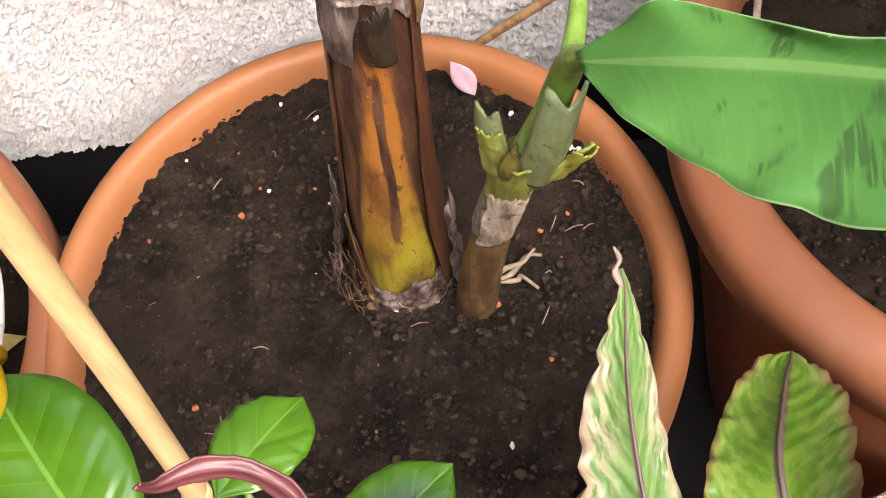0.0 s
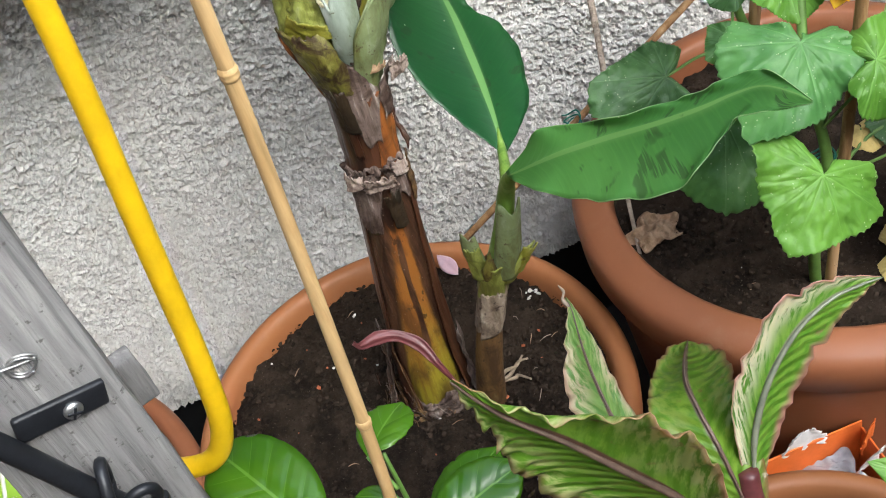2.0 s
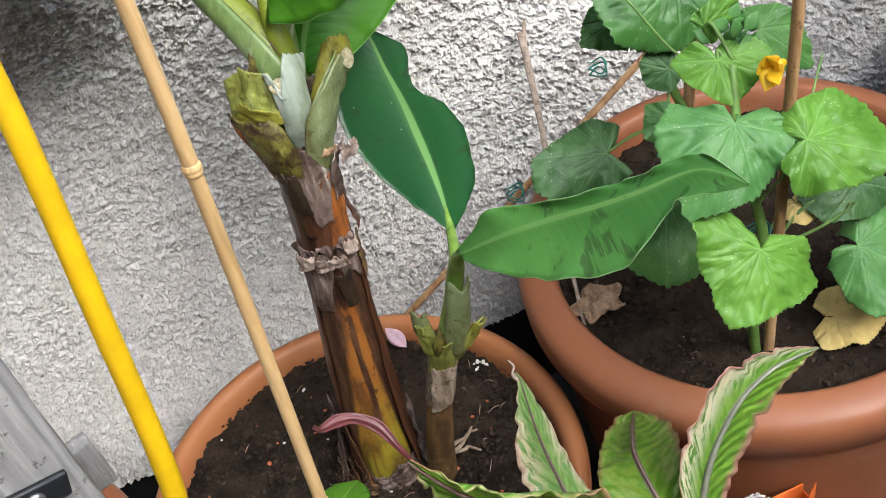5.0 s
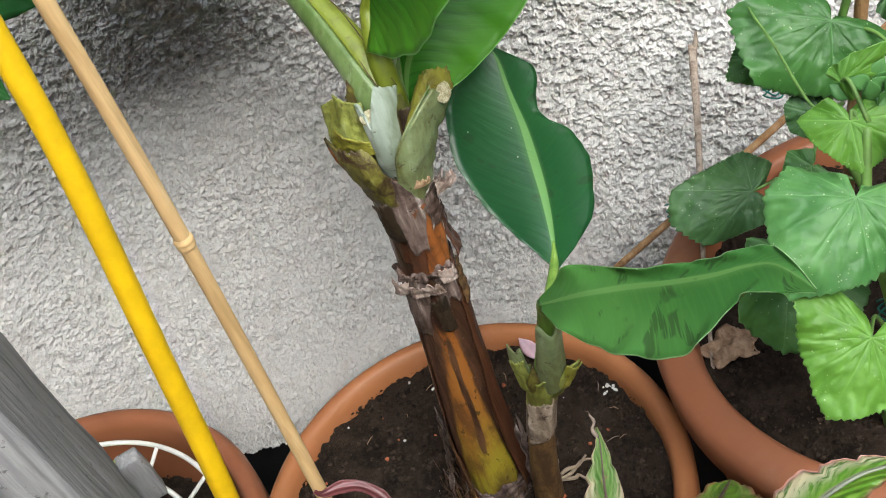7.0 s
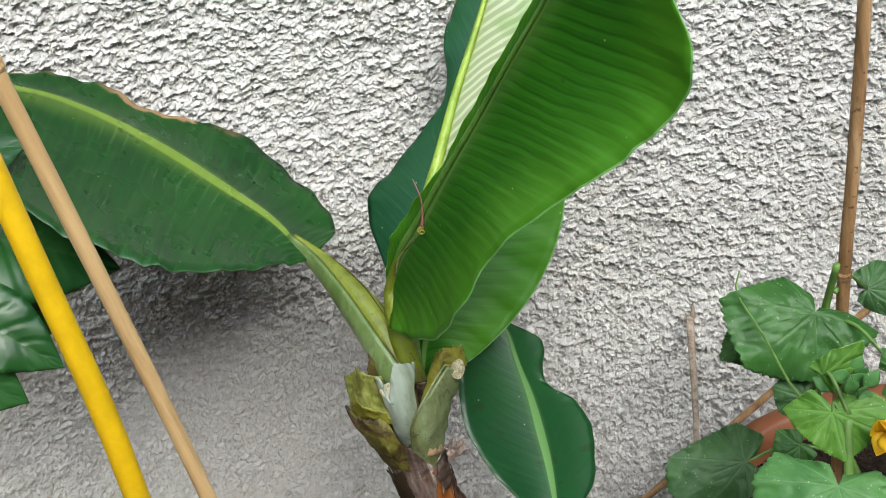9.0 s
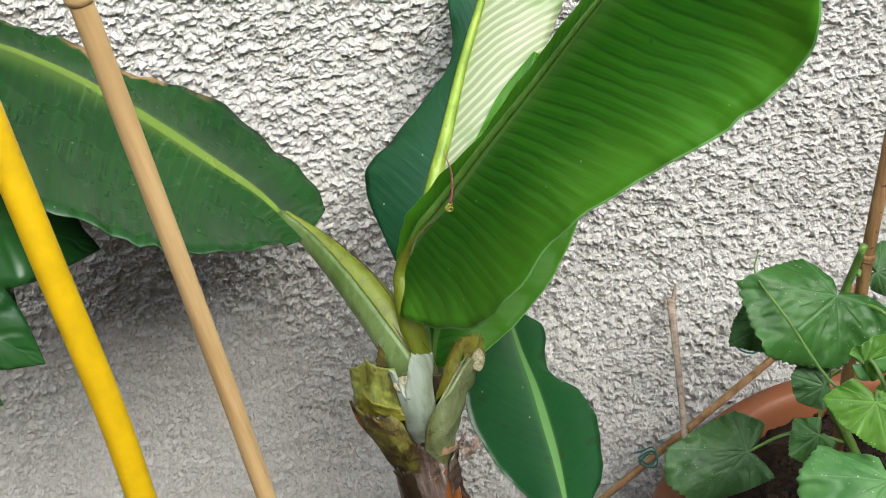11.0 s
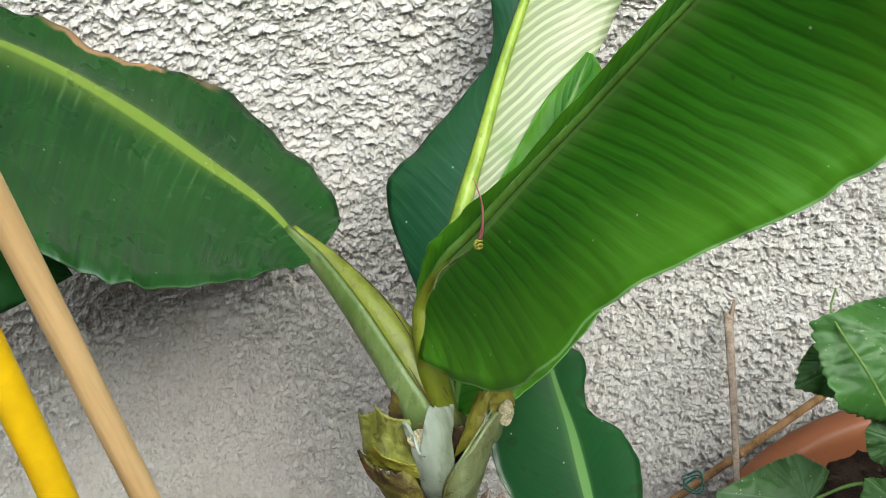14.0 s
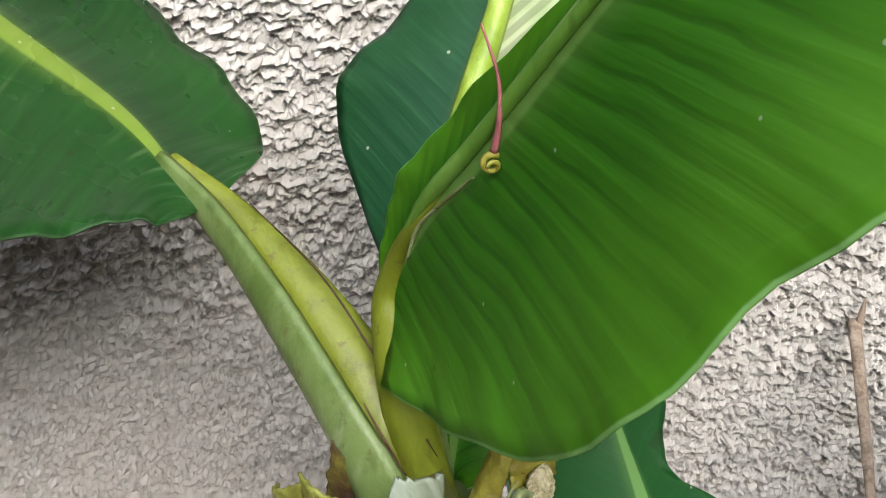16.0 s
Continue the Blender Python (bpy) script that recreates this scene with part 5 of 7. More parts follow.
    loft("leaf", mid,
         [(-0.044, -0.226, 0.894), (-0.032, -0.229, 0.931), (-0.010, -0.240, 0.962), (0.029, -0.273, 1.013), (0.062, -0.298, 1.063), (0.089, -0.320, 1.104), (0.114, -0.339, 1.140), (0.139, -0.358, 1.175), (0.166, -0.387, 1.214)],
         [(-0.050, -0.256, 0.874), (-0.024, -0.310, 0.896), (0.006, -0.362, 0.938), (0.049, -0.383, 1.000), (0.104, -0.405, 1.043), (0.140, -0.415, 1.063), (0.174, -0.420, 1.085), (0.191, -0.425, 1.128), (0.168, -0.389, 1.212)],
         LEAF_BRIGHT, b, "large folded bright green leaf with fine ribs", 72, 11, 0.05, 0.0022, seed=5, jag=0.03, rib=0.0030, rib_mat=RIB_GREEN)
    knob = [(0.0015 + 0.0028 * math.cos(a) * (1 - 0.06 * a), -0.2690 - 0.0012 * a * 0.3, 0.9640 + 0.0028 * math.sin(a) * (1 - 0.06 * a)) for a in np.linspace(0.6, 9.0, 26)]
    tube("leaf_tip_curl", knob, [0.0011, 0.0010, 0.0006], STUB_YELLOW, b, 60, 8, "coiled yellow leaf tip")
    tube("leaf_tip_thread", [(0.0030, -0.2690, 0.967), (0.0062, -0.268, 0.976), (0.0085, -0.264, 0.988), (0.0070, -0.258, 1.002)], [0.0013, 0.0009, 0.0006, 0.0003], PINK_EDGE, b, 20, 7, "thin reddish dried leaf thread")
    tube("leaf_fold", [(-0.0310, -0.243, 0.915), (-0.0240, -0.246, 0.930), (-0.0120, -0.255, 0.945), (-0.0040, -0.262, 0.955)], [0.0005, 0.0009, 0.0009, 0.0004], STUB_PALE, b, 24, 6, "pale rolled seam", 0.6)
    return b


def banana_sucker():
    b = thing("banana_sucker", "small banana sucker beside the main stem", "banana plant")
    axis = [(-0.046, -0.334, 0.365), (-0.038, -0.340, 0.43), (-0.026, -0.347, 0.50), (-0.0145, -0.352, 0.55), (-0.006, -0.357, 0.585)]
    tube("stem", axis, [0.0150, 0.0135, 0.0120, 0.0118, 0.0118], PUP_BROWN, b, 40, 24, "brown sheathed stem")
    ax = spline(axis, 40)
    shell("sheath", ax[20:32:3].tolist(), [0.0130, 0.0128, 0.0128], -200, 20, PUP_PAPER, b, 0.014, 0.0015, seed=15, label="grey papery sheath")
    shell("sheath", ax[29:40:2].tolist() + [(-0.004, -0.358, 0.590)], [0.0128, 0.0128, 0.0134], -230, 60, STUB_GREEN, b, 0.007, 0.0018, seed=16, label="green cut sheath", flare=0.0015)
    channel("cut_stub", [(-0.016, -0.352, 0.566), (-0.021, -0.350, 0.596), (-0.021, -0.347, 0.622)], [0.010, 0.010, 0.0070], (-0.7, -0.7, 0), 0.35, STUB_PALE, b, 0.0016, seed=21, label="torn pale green leaf base", notch=0.006)
    channel("cut_stub", [(-0.012, -0.362, 0.566), (-0.013, -0.366, 0.588), (-0.007, -0.366, 0.606)], [0.008, 0.007, 0.004], (-0.3, -0.9, 0), 0.4, STUB_OLIVE, b, 0.0014, seed=25, label="torn olive leaf base", notch=0.003)
    channel("cut_stub", [(0.001, -0.362, 0.564), (0.012, -0.368, 0.587), (0.023, -0.371, 0.606)], [0.009, 0.010, 0.007], (0.4, -0.8, -0.4), 0.3, STUB_GREEN, b, 0.0014, seed=22, label="torn green leaf base", notch=-0.004)
    channel("sheath", [(-0.001, -0.362, 0.574), (0.005, -0.370, 0.612), (0.014, -0.377, 0.668)], [0.0105, 0.0118, 0.0092], (0.1, -1, 0.2), 0.75, STUB_PALE, b, 0.002, seed=23, label="pale green sheath", notch=0.010)
    rag("cut_stub", (-0.027, -0.352, 0.572), (-0.015, -0.364, 0.572), (-0.016, -0.360, 0.612), (-0.028, -0.350, 0.608), STUB_GREEN, b, "torn yellow-green leaf base", 0.003, 0.007, 0.0020, 0.0012, 91)
    rag("cut_stub", (0.004, -0.368, 0.575), (0.015, -0.366, 0.578), (0.029, -0.372, 0.606), (0.016, -0.376, 0.612), STUB_YELLOW, b, "yellow-green flap folded outwards", 0.004, 0.006, 0.0020, 0.0012, 92)
    rag("sheath", (-0.039, -0.357, 0.496), (-0.020, -0.360, 0.500), (-0.006, -0.366, 0.556), (-0.027, -0.362, 0.560), PUP_PAPER, b, "pale papery patch", 0.003, 0.006, 0.0014, 0.0010, 93)
    tube("stalk", [(-0.006, -0.357, 0.585), (0.006, -0.366, 0.63), (0.015, -0.372, 0.672), (0.017, -0.388, 0.702), (0.022, -0.406, 0.723)], [0.0086, 0.0080, 0.0072, 0.0054, 0.0014], RIB_STALK, b, 30, 16, "green leaf stalk")
    tube("stalk", [(0.010, -0.369, 0.645), (0.017, -0.366, 0.668), (0.024, -0.345, 0.670), (0.031, -0.316, 0.664), (0.036, -0.296, 0.671)], [0.006, 0.0056, 0.0048, 0.0040, 0.001], RIB_STALK, b, 16, 12, "green leaf stalk")
    loft("leaf", [(0.030, -0.318, 0.662), (0.036, -0.295, 0.672), (0.040, -0.263, 0.690), (0.041, -0.239, 0.708), (0.041, -0.214, 0.728), (0.038, -0.190, 0.752), (0.036, -0.172, 0.770), (0.033, -0.164, 0.780)],
         [(0.029, -0.316, 0.664), (0.015, -0.302, 0.681), (-0.005, -0.284, 0.711), (-0.019, -0.256, 0.744), (-0.017, -0.225, 0.768), (-0.008, -0.203, 0.777), (0.016, -0.180, 0.777), (0.031, -0.165, 0.781)],
         [(0.033, -0.318, 0.660), (0.053, -0.293, 0.656), (0.075, -0.264, 0.660), (0.085, -0.224, 0.682), (0.076, -0.206, 0.704), (0.056, -0.198, 0.727), (0.063, -0.168, 0.748), (0.036, -0.163, 0.779)],
         LEAF_SMALL, b, "dark green oval leaf with a pale midrib", 56, 9, 0.05, 0.0015, seed=7)
    loft("leaf", [(0.014, -0.403, 0.719), (0.046, -0.433, 0.750), (0.077, -0.455, 0.769), (0.103, -0.476, 0.785), (0.128, -0.495, 0.801), (0.147, -0.507, 0.813), (0.160, -0.519, 0.821), (0.169, -0.538, 0.825), (0.174, -0.551, 0.825)],
         [(0.014, -0.398, 0.719), (0.041, -0.408, 0.753), (0.058, -0.422, 0.764), (0.087, -0.456, 0.783), (0.113, -0.476, 0.799), (0.133, -0.490, 0.809), (0.153, -0.501, 0.822), (0.166, -0.515, 0.827), (0.174, -0.550, 0.826)],
         [(0.016, -0.410, 0.719), (0.028, -0.448, 0.733), (0.049, -0.480, 0.743), (0.069, -0.505, 0.754), (0.099, -0.525, 0.771), (0.119, -0.523, 0.788), (0.137, -0.521, 0.804), (0.152, -0.533, 0.814), (0.173, -0.551, 0.824)],
         LEAF_LOW, b, "bright green leaf with dark blotches, stretching sideways", 80, 10, 0.08, 0.0034, seed=8, freq=4.0, jag=0.06)
    for k, c in enumerate(((-0.010, -0.318, 0.389), (-0.006, -0.312, 0.386), (-0.012, -0.326, 0.385))):
        tube("root", [(-0.034, -0.330, 0.392), (-0.022 + 0.003 * k, -0.324 - 0.003 * k, 0.396 - 0.004 * k), c, (c[0] + 0.010, c[1] + 0.008 - 0.010 * k, c[2] + 0.002)], [0.0014, 0.0020, 0.0016, 0.0011], ROOT, b, 18, 8, "pale dry root")
    return b


banana_plant()
banana_sucker()


# ---- canes, hose, sticks ----
def bamboo_cane(points, radius, nodes, material, label):
    cane = thing("bamboo_cane", label, "cane", "garden canes")
    n = 120
    path = spline(points, n)
    v, f = tube_data(points, [radius, radius * 0.97, radius * 0.94], n, 16)
    mesh_object("culm", v, f, material, cane)
    for z in nodes:
        i = int(np.argmin(abs(path[:, 2] - z)))
        i = min(max(i, 2), n - 3)
        d = unit(path[i + 1] - path[i - 1])
        tube("node_ring", [path[i] - d * 0.004, path[i] - d * 0.0015, path[i] + d * 0.0008, path[i] + d * 0.004],
             [radius * 0.99, radius * 1.16, radius * 1.10, radius * 1.22, radius * 0.99], material, cane, 12, 18, "raised joint of the cane")
    return cane


bamboo_cane([(-0.180, -0.579, 0.28), (-0.163, -0.564, 0.50), (-0.1465, -0.548, 0.71), (-0.1310, -0.536, 0.99), (-0.1230, -0.534, 1.20), (-0.117, -0.534, 1.42)], 0.0045, (0.707, 0.988, 1.27), BAMBOO, "pale tan bamboo cane standing in a small pot")
bamboo_cane([(-0.07, -0.050, 0.245), (0.014, -0.056, 0.312), (0.16, -0.060, 0.415), (0.31, -0.062, 0.520), (0.42, -0.064, 0.60)], 0.0042, (0.345, 0.452, 0.55), BAMBOO_OLD, "brown bamboo cane leaning slantwise along the wall")
bamboo_cane([(0.268, -0.420, 0.42), (0.281, -0.420, 0.62), (0.291, -0.418, 0.752), (0.303, -0.415, 0.90), (0.325, -0.41, 1.25)], 0.0049, (0.60, 0.90), BAMBOO_OLD, "weathered brown bamboo cane among cucumber leaves")
bamboo_cane([(0.285, -0.23, 0.42), (0.318, -0.230, 0.735), (0.340, -0.230, 0.891), (0.358, -0.230, 1.023), (0.39, -0.23, 1.28)], 0.0055, (0.78, 1.06), BAMBOO_OLD, "tall brown bamboo cane among cucumber leaves")
bamboo_cane([(0.494, -0.378, 0.42), (0.488, -0.380, 0.545), (0.461, -0.400, 0.737), (0.43, -0.42, 0.96)], 0.0055, (0.55, 0.75), BAMBOO_OLD, "brown bamboo cane at the edge of the cucumber pot")


def dry_stick():
    st = thing("dry_stick", "thin grey split stick leaning on the wall", "stick")
    tube("shaft", [(0.136, -0.312, 0.450), (0.165, -0.205, 0.508), (0.198, -0.100, 0.555), (0.223, -0.014, 0.600)], [0.0018, 0.0026, 0.0034, 0.0044], STICK, st, 40, 9, "", 0.6)
    tube("splinter", [(0.222, -0.020, 0.590), (0.227, -0.016, 0.606), (0.229, -0.016, 0.618)], [0.003, 0.0025, 0.001], STICK, st, 8, 6, "", 0.5)


dry_stick()

hose_pts = [(-0.208, -0.345, 1.45), (-0.212, -0.368, 1.25), (-0.2145, -0.397, 1.09), (-0.216, -0.419, 0.978), (-0.228, -0.447, 0.83), (-0.236, -0.466, 0.73), (-0.246, -0.474, 0.665), (-0.266, -0.474, 0.635), (-0.300, -0.464, 0.632), (-0.345, -0.458, 0.650), (-0.395, -0.440, 0.690), (-0.422, -0.385, 0.705), (-0.420, -0.352, 0.685), (-0.405, -0.348, 0.625), (-0.390, -0.348, 0.555), (-0.372, -0.346, 0.480), (-0.372, -0.330, 0.410), (-0.400, -0.300, 0.345), (-0.450, -0.270, 0.312)]
hose = thing("garden_hose", "yellow rubber garden hose hanging in a bend", "hose")
tube("hose", hose_pts, [0.0083] * 6, HOSE, hose, 140, 20)

# ---- timber post with iron latch ----
post = thing("wooden_post", "weathered grey timber post with split grain", "post")
bevel_box("timber", (0.076, 0.095, 1.04), pose(-0.3008, -0.5435, 0.52, 0, 0, 18), TIMBER, post, 0.004, "", 26, 0.003, 3)
bevel_box("chip", (0.016, 0.014, 0.044), pose(-0.273, -0.484, 0.760, 0, 0, 18), TIMBER, post, 0.002, "split chip on the post", 6, 0.002, 5)
latch = thing("gate_latch", "black iron latch screwed to the timber post", "latch")
bevel_box("plate", (0.050, 0.0045, 0.017), pose(-0.2803, -0.5893, 0.867, 0, 14, 18), IRON, latch, 0.002)
bm = bmesh.new()
bmesh.ops.create_uvsphere(bm, u_segments=16, v_segments=8, radius=1, matrix=pose(-0.2745, -0.5905, 0.865, 0, 0, 18) @ Matrix.Diagonal((0.0055, 0.0030, 0.0055, 1)))
part("screw_head", bm, ZINC, latch, "zinc screw head")
bevel_box("slot", (0.008, 0.001, 0.0014), pose(-0.2737, -0.5934, 0.865, 0, 30, 18), IRON, latch, 0.0003)
bevel_box("slot", (0.0014, 0.001, 0.008), pose(-0.2737, -0.5934, 0.865, 0, 30, 18), IRON, latch, 0.0003)
tube("bar", [(-0.331, -0.614, 0.95), (-0.308, -0.610, 0.885), (-0.289, -0.606, 0.82), (-0.274, -0.602, 0.77)], [0.0065, 0.0065], IRON, latch, 24, 12)
for k in range(4):
    pts = []
    for j in range(13):
        a = j / 12 * 6.283
        q = Vector((math.cos(a) * 0.010, 0, math.sin(a) * 0.016))
        q = Euler((0.2, 0.5, 0.3 if k % 2 else 1.7)).to_matrix() @ q
        pts.append((-0.280 + 0.008 * k + q.x, -0.608 + q.y, 0.815 - 0.024 * k + q.z))
    tube("chain_link", pts, [0.0036, 0.0036], IRON, latch, 36, 8)
tie = thing("wire_tie", "twisted pale wire tied to the post", "wire")
pts = [(-0.297 + 0.002 * j / 3, -0.592 - 0.003 * abs(math.sin(j)), 0.915) for j in range(2)] + [(-0.281 + 0.007 * math.cos(j * 0.9), -0.588 - 0.001 * j * 0.3, 0.908 + 0.006 * math.sin(j * 0.9)) for j in range(14)]
tube("wire", pts, [0.0008, 0.0008], ZINC, tie, 90, 7)

# ---- left pot: wire ring, small lime pot, litter ----
basket = thing("wire_basket", "white coated wire basket ring in the pot", "wire basket")
for rad, z in ((0.192, 0.388), (0.155, 0.372), (0.105, 0.352)):
    ring = [(P3[0] + rad * math.cos(a), P3[1] + rad * math.sin(a), z) for a in np.linspace(0, 2 * math.pi, 41)]
    tube("hoop", ring, [0.0030, 0.0030], WHITE_WIRE, basket, 121, 8)
for k in range(14):
    a = k / 14 * 2 * math.pi + 0.12
    tube("spoke", [(P3[0] + r * math.cos(a), P3[1] + r * math.sin(a), z) for r, z in ((0.192, 0.388), (0.155, 0.372), (0.105, 0.352), (0.03, 0.335), (0.012, 0.303))], [0.0024, 0.0024], WHITE_WIRE, basket, 16, 7)
lime = thing("plastic_cup", "lime green plastic cup lying in the pot", "cup")
v, f = lathe_data([(0.0, 0.302), (0.032, 0.302), (0.034, 0.306), (0.043, 0.365), (0.045, 0.367), (0.041, 0.366), (0.032, 0.31), (0.0, 0.308)], (-0.535, -0.165), 48)
mesh_object("cup", v, f, LIME, lime)
lime2 = thing("plastic_tray", "lime green plastic tray behind the post", "tray")
v, f = lathe_data([(0.0, 0.43), (0.05, 0.43), (0.06, 0.45), (0.064, 0.452), (0.056, 0.448), (0.045, 0.436), (0.0, 0.435)], (-0.45, -0.36), 40)
mesh_object("tray", v, f, LIME, lime2)
rng = random.Random(9)
for k in range(26):
    a, r = rng.uniform(0, 6.28), 0.17 * math.sqrt(rng.random())
    c = Vector((P3[0] + r * math.cos(a), P3[1] + r * math.sin(a), 0.304))
    d = Vector((math.cos(k * 2.4), math.sin(k * 2.4), 0)) * rng.uniform(0.012, 0.03)
    sv = Vector((-d.y, d.x, 0)) * 0.45
    up = Vector((0, 0, 0.008 * rng.random()))
    loft("fallen_leaf", [c - d, c + up, c + d], [c - d, c + sv + up * 2, c + d], [c - d, c - sv + up * 1.5, c + d], (DRY, YELLOW_LEAF, PINK_TIP)[k % 3], None, "", 10, 3, 0.1, 0.001, seed=k)
    tagged(scene.collection.objects[-1], "shrivelled fallen leaf on the soil", "leaf", "fallen leaves in the pot")

# ---- rose at the left ----
rose = thing("rose_stem", "thorny green rose stem with dark glossy leaves", "rose")
stem = [(-0.57, -0.21, 0.40), (-0.546, -0.200, 0.559), (-0.502, -0.200, 0.688), (-0.488, -0.200, 0.753), (-0.43, -0.22, 0.90), (-0.36, -0.25, 1.00), (-0.33, -0.26, 1.10)]
tube("cane", stem, [0.0068, 0.0060, 0.0048, 0.004], STEM_DARK, rose, 60, 12, "dark green thorny stem")
sp = spline(stem, 60)
for k in range(14):
    i = 4 + k * 3
    a = k * 2.1
    d = np.array([math.cos(a), math.sin(a) - 0.3, 0.25])
    tube("thorn", [sp[i] + d * 0.005, sp[i] + d * 0.010, sp[i] + d * 0.015 + np.array([0, 0, -0.003])], [0.0030, 0.0014, 0.0003], PINK_TIP, rose, 8, 7)


def simple_leaf(parent, base, tip, width, normal, material, label="", droop=0.1, seed=1, name="leaf", wave=0.002, shape=(0.0, 0.62, 0.95, 1.0, 0.82, 0.45, 0.0), nu=34, nv=6, bulge=-0.08):
    b, t, nrm = np.array(base, float), np.array(tip, float), unit(np.array(normal, float))
    side = unit(np.cross(t - b, nrm))
    nrm = unit(np.cross(side, t - b))
    length = np.linalg.norm(t - b)
    k = len(shape)
    mid = [b + (t - b) * i / (k - 1) + nrm * droop * length * 4 * (i / (k - 1)) * (1 - i / (k - 1)) for i in range(k)]
    left = [m - side * width * w for m, w in zip(mid, shape)]
    right = [m + side * width * w for m, w in zip(mid, shape)]
    return loft(name, mid, left, right, material, parent, label, nu, nv, bulge, wave, 0.0006, seed, 5.0)


for k, (b0, t0, w, nr) in enumerate((((-0.345, -0.255, 1.075), (-0.232, -0.235, 0.985), 0.048, (0.35, -0.5, 0.75)), ((-0.350, -0.27, 1.05), (-0.300, -0.25, 0.955), 0.042, (-0.1, -0.8, 0.5)),
                                    ((-0.340, -0.30, 1.05), (-0.268, -0.325, 0.972), 0.030, (0.3, -0.75, 0.55)), ((-0.36, -0.32, 1.02), (-0.30, -0.335, 0.958), 0.028, (0.2, -0.8, 0.5)), ((-0.355, -0.25, 1.11), (-0.255, -0.22, 1.10), 0.04, (0.2, -0.5, 0.8)))):
    simple_leaf(rose, b0, t0, w, nr, ROSE, "dark glossy leaf", 0.08, k + 30, wave=0.003)
    tube("leaf_stalk", [tuple(sp[45]), b0], [0.002, 0.0015], STEM_GREEN, rose, 8, 7)

# extra rose leaves out of view, added to shade the wall's left part
rng = random.Random(17)
for k in range(26):
    b0 = Vector((rng.uniform(-0.62, -0.43), rng.uniform(-0.34, -0.16), rng.uniform(0.98, 1.34)))
    d = Vector((rng.uniform(-1, 0.5), rng.uniform(-1, 1), rng.uniform(-0.7, 0.3))).normalized() * rng.uniform(0.06, 0.09)
    simple_leaf(rose, tuple(b0), tuple(b0 + d), rng.uniform(0.022, 0.036), (rng.uniform(-0.4, 0.4), -0.5, 0.8), ROSE, "dark glossy leaf", 0.08, k + 200, wave=0.003, nu=18, nv=4)
    tube("leaf_stalk", [tuple(sp[50 + k % 9]), tuple((Vector(sp[50 + k % 9]) + b0) / 2 + Vector((0, 0, 0.02))), tuple(b0)], [0.002, 0.0014], STEM_GREEN, rose, 8, 6)

# ---- canna ----
canna = thing("canna_plant", "canna with green, cream and pink striped leaves, edges scorched", "canna")
tube("stem", [(0.105, -0.665, 0.36), (0.098, -0.640, 0.44), (0.092, -0.610, 0.50), (0.096, -0.596, 0.53)], [0.014, 0.013, 0.011, 0.008], PINK_TIP, canna, 24, 14, "reddish canna stem")
tube("stem", [(0.08, -0.67, 0.36), (0.06, -0.655, 0.46), (0.045, -0.655, 0.585)], [0.012, 0.010, 0.006], PINK_TIP, canna, 20, 12, "reddish canna stem")
loft("leaf", [(0.046, -0.655, 0.585), (0.022, -0.648, 0.635), (-0.005, -0.638, 0.672), (-0.035, -0.625, 0.710), (-0.061, -0.612, 0.735), (-0.076, -0.605, 0.757), (-0.086, -0.599, 0.775)],
     [(0.040, -0.655, 0.580), (-0.030, -0.625, 0.610), (-0.058, -0.610, 0.645), (-0.072, -0.602, 0.680), (-0.075, -0.598, 0.708), (-0.083, -0.600, 0.745), (-0.087, -0.598, 0.774)],
     [(0.052, -0.656, 0.590), (0.047, -0.667, 0.665), (0.030, -0.667, 0.725), (0.004, -0.657, 0.752), (-0.034, -0.636, 0.746), (-0.063, -0.615, 0.754), (-0.085, -0.600, 0.778)],
     CANNA_BROAD, canna, "broad olive-green leaf with a scorched rim", 80, 10, 0.08, 0.005, seed=11, rib=0.0028, rib_mat=CANNA_RIB_DARK, jag=0.10)
loft("leaf_tip", [(-0.084, -0.600, 0.772), (-0.090, -0.594, 0.788), (-0.095, -0.584, 0.797), (-0.105, -0.578, 0.806), (-0.116, -0.578, 0.810), (-0.126, -0.581, 0.813), (-0.129, -0.582, 0.819)],
     [(-0.085, -0.599, 0.772), (-0.092, -0.593, 0.787), (-0.098, -0.5845, 0.7945), (-0.1065, -0.579, 0.8025), (-0.117, -0.579, 0.806), (-0.126, -0.582, 0.811), (-0.130, -0.583, 0.819)],
     [(-0.083, -0.601, 0.773), (-0.088, -0.593, 0.790), (-0.0925, -0.582, 0.7995), (-0.104, -0.575, 0.807), (-0.116, -0.575, 0.813), (-0.126, -0.580, 0.815), (-0.128, -0.582, 0.820)],
     PINK_TIP, canna, "curled pink leaf tip", 40, 5, 0.2, 0.003, seed=12)
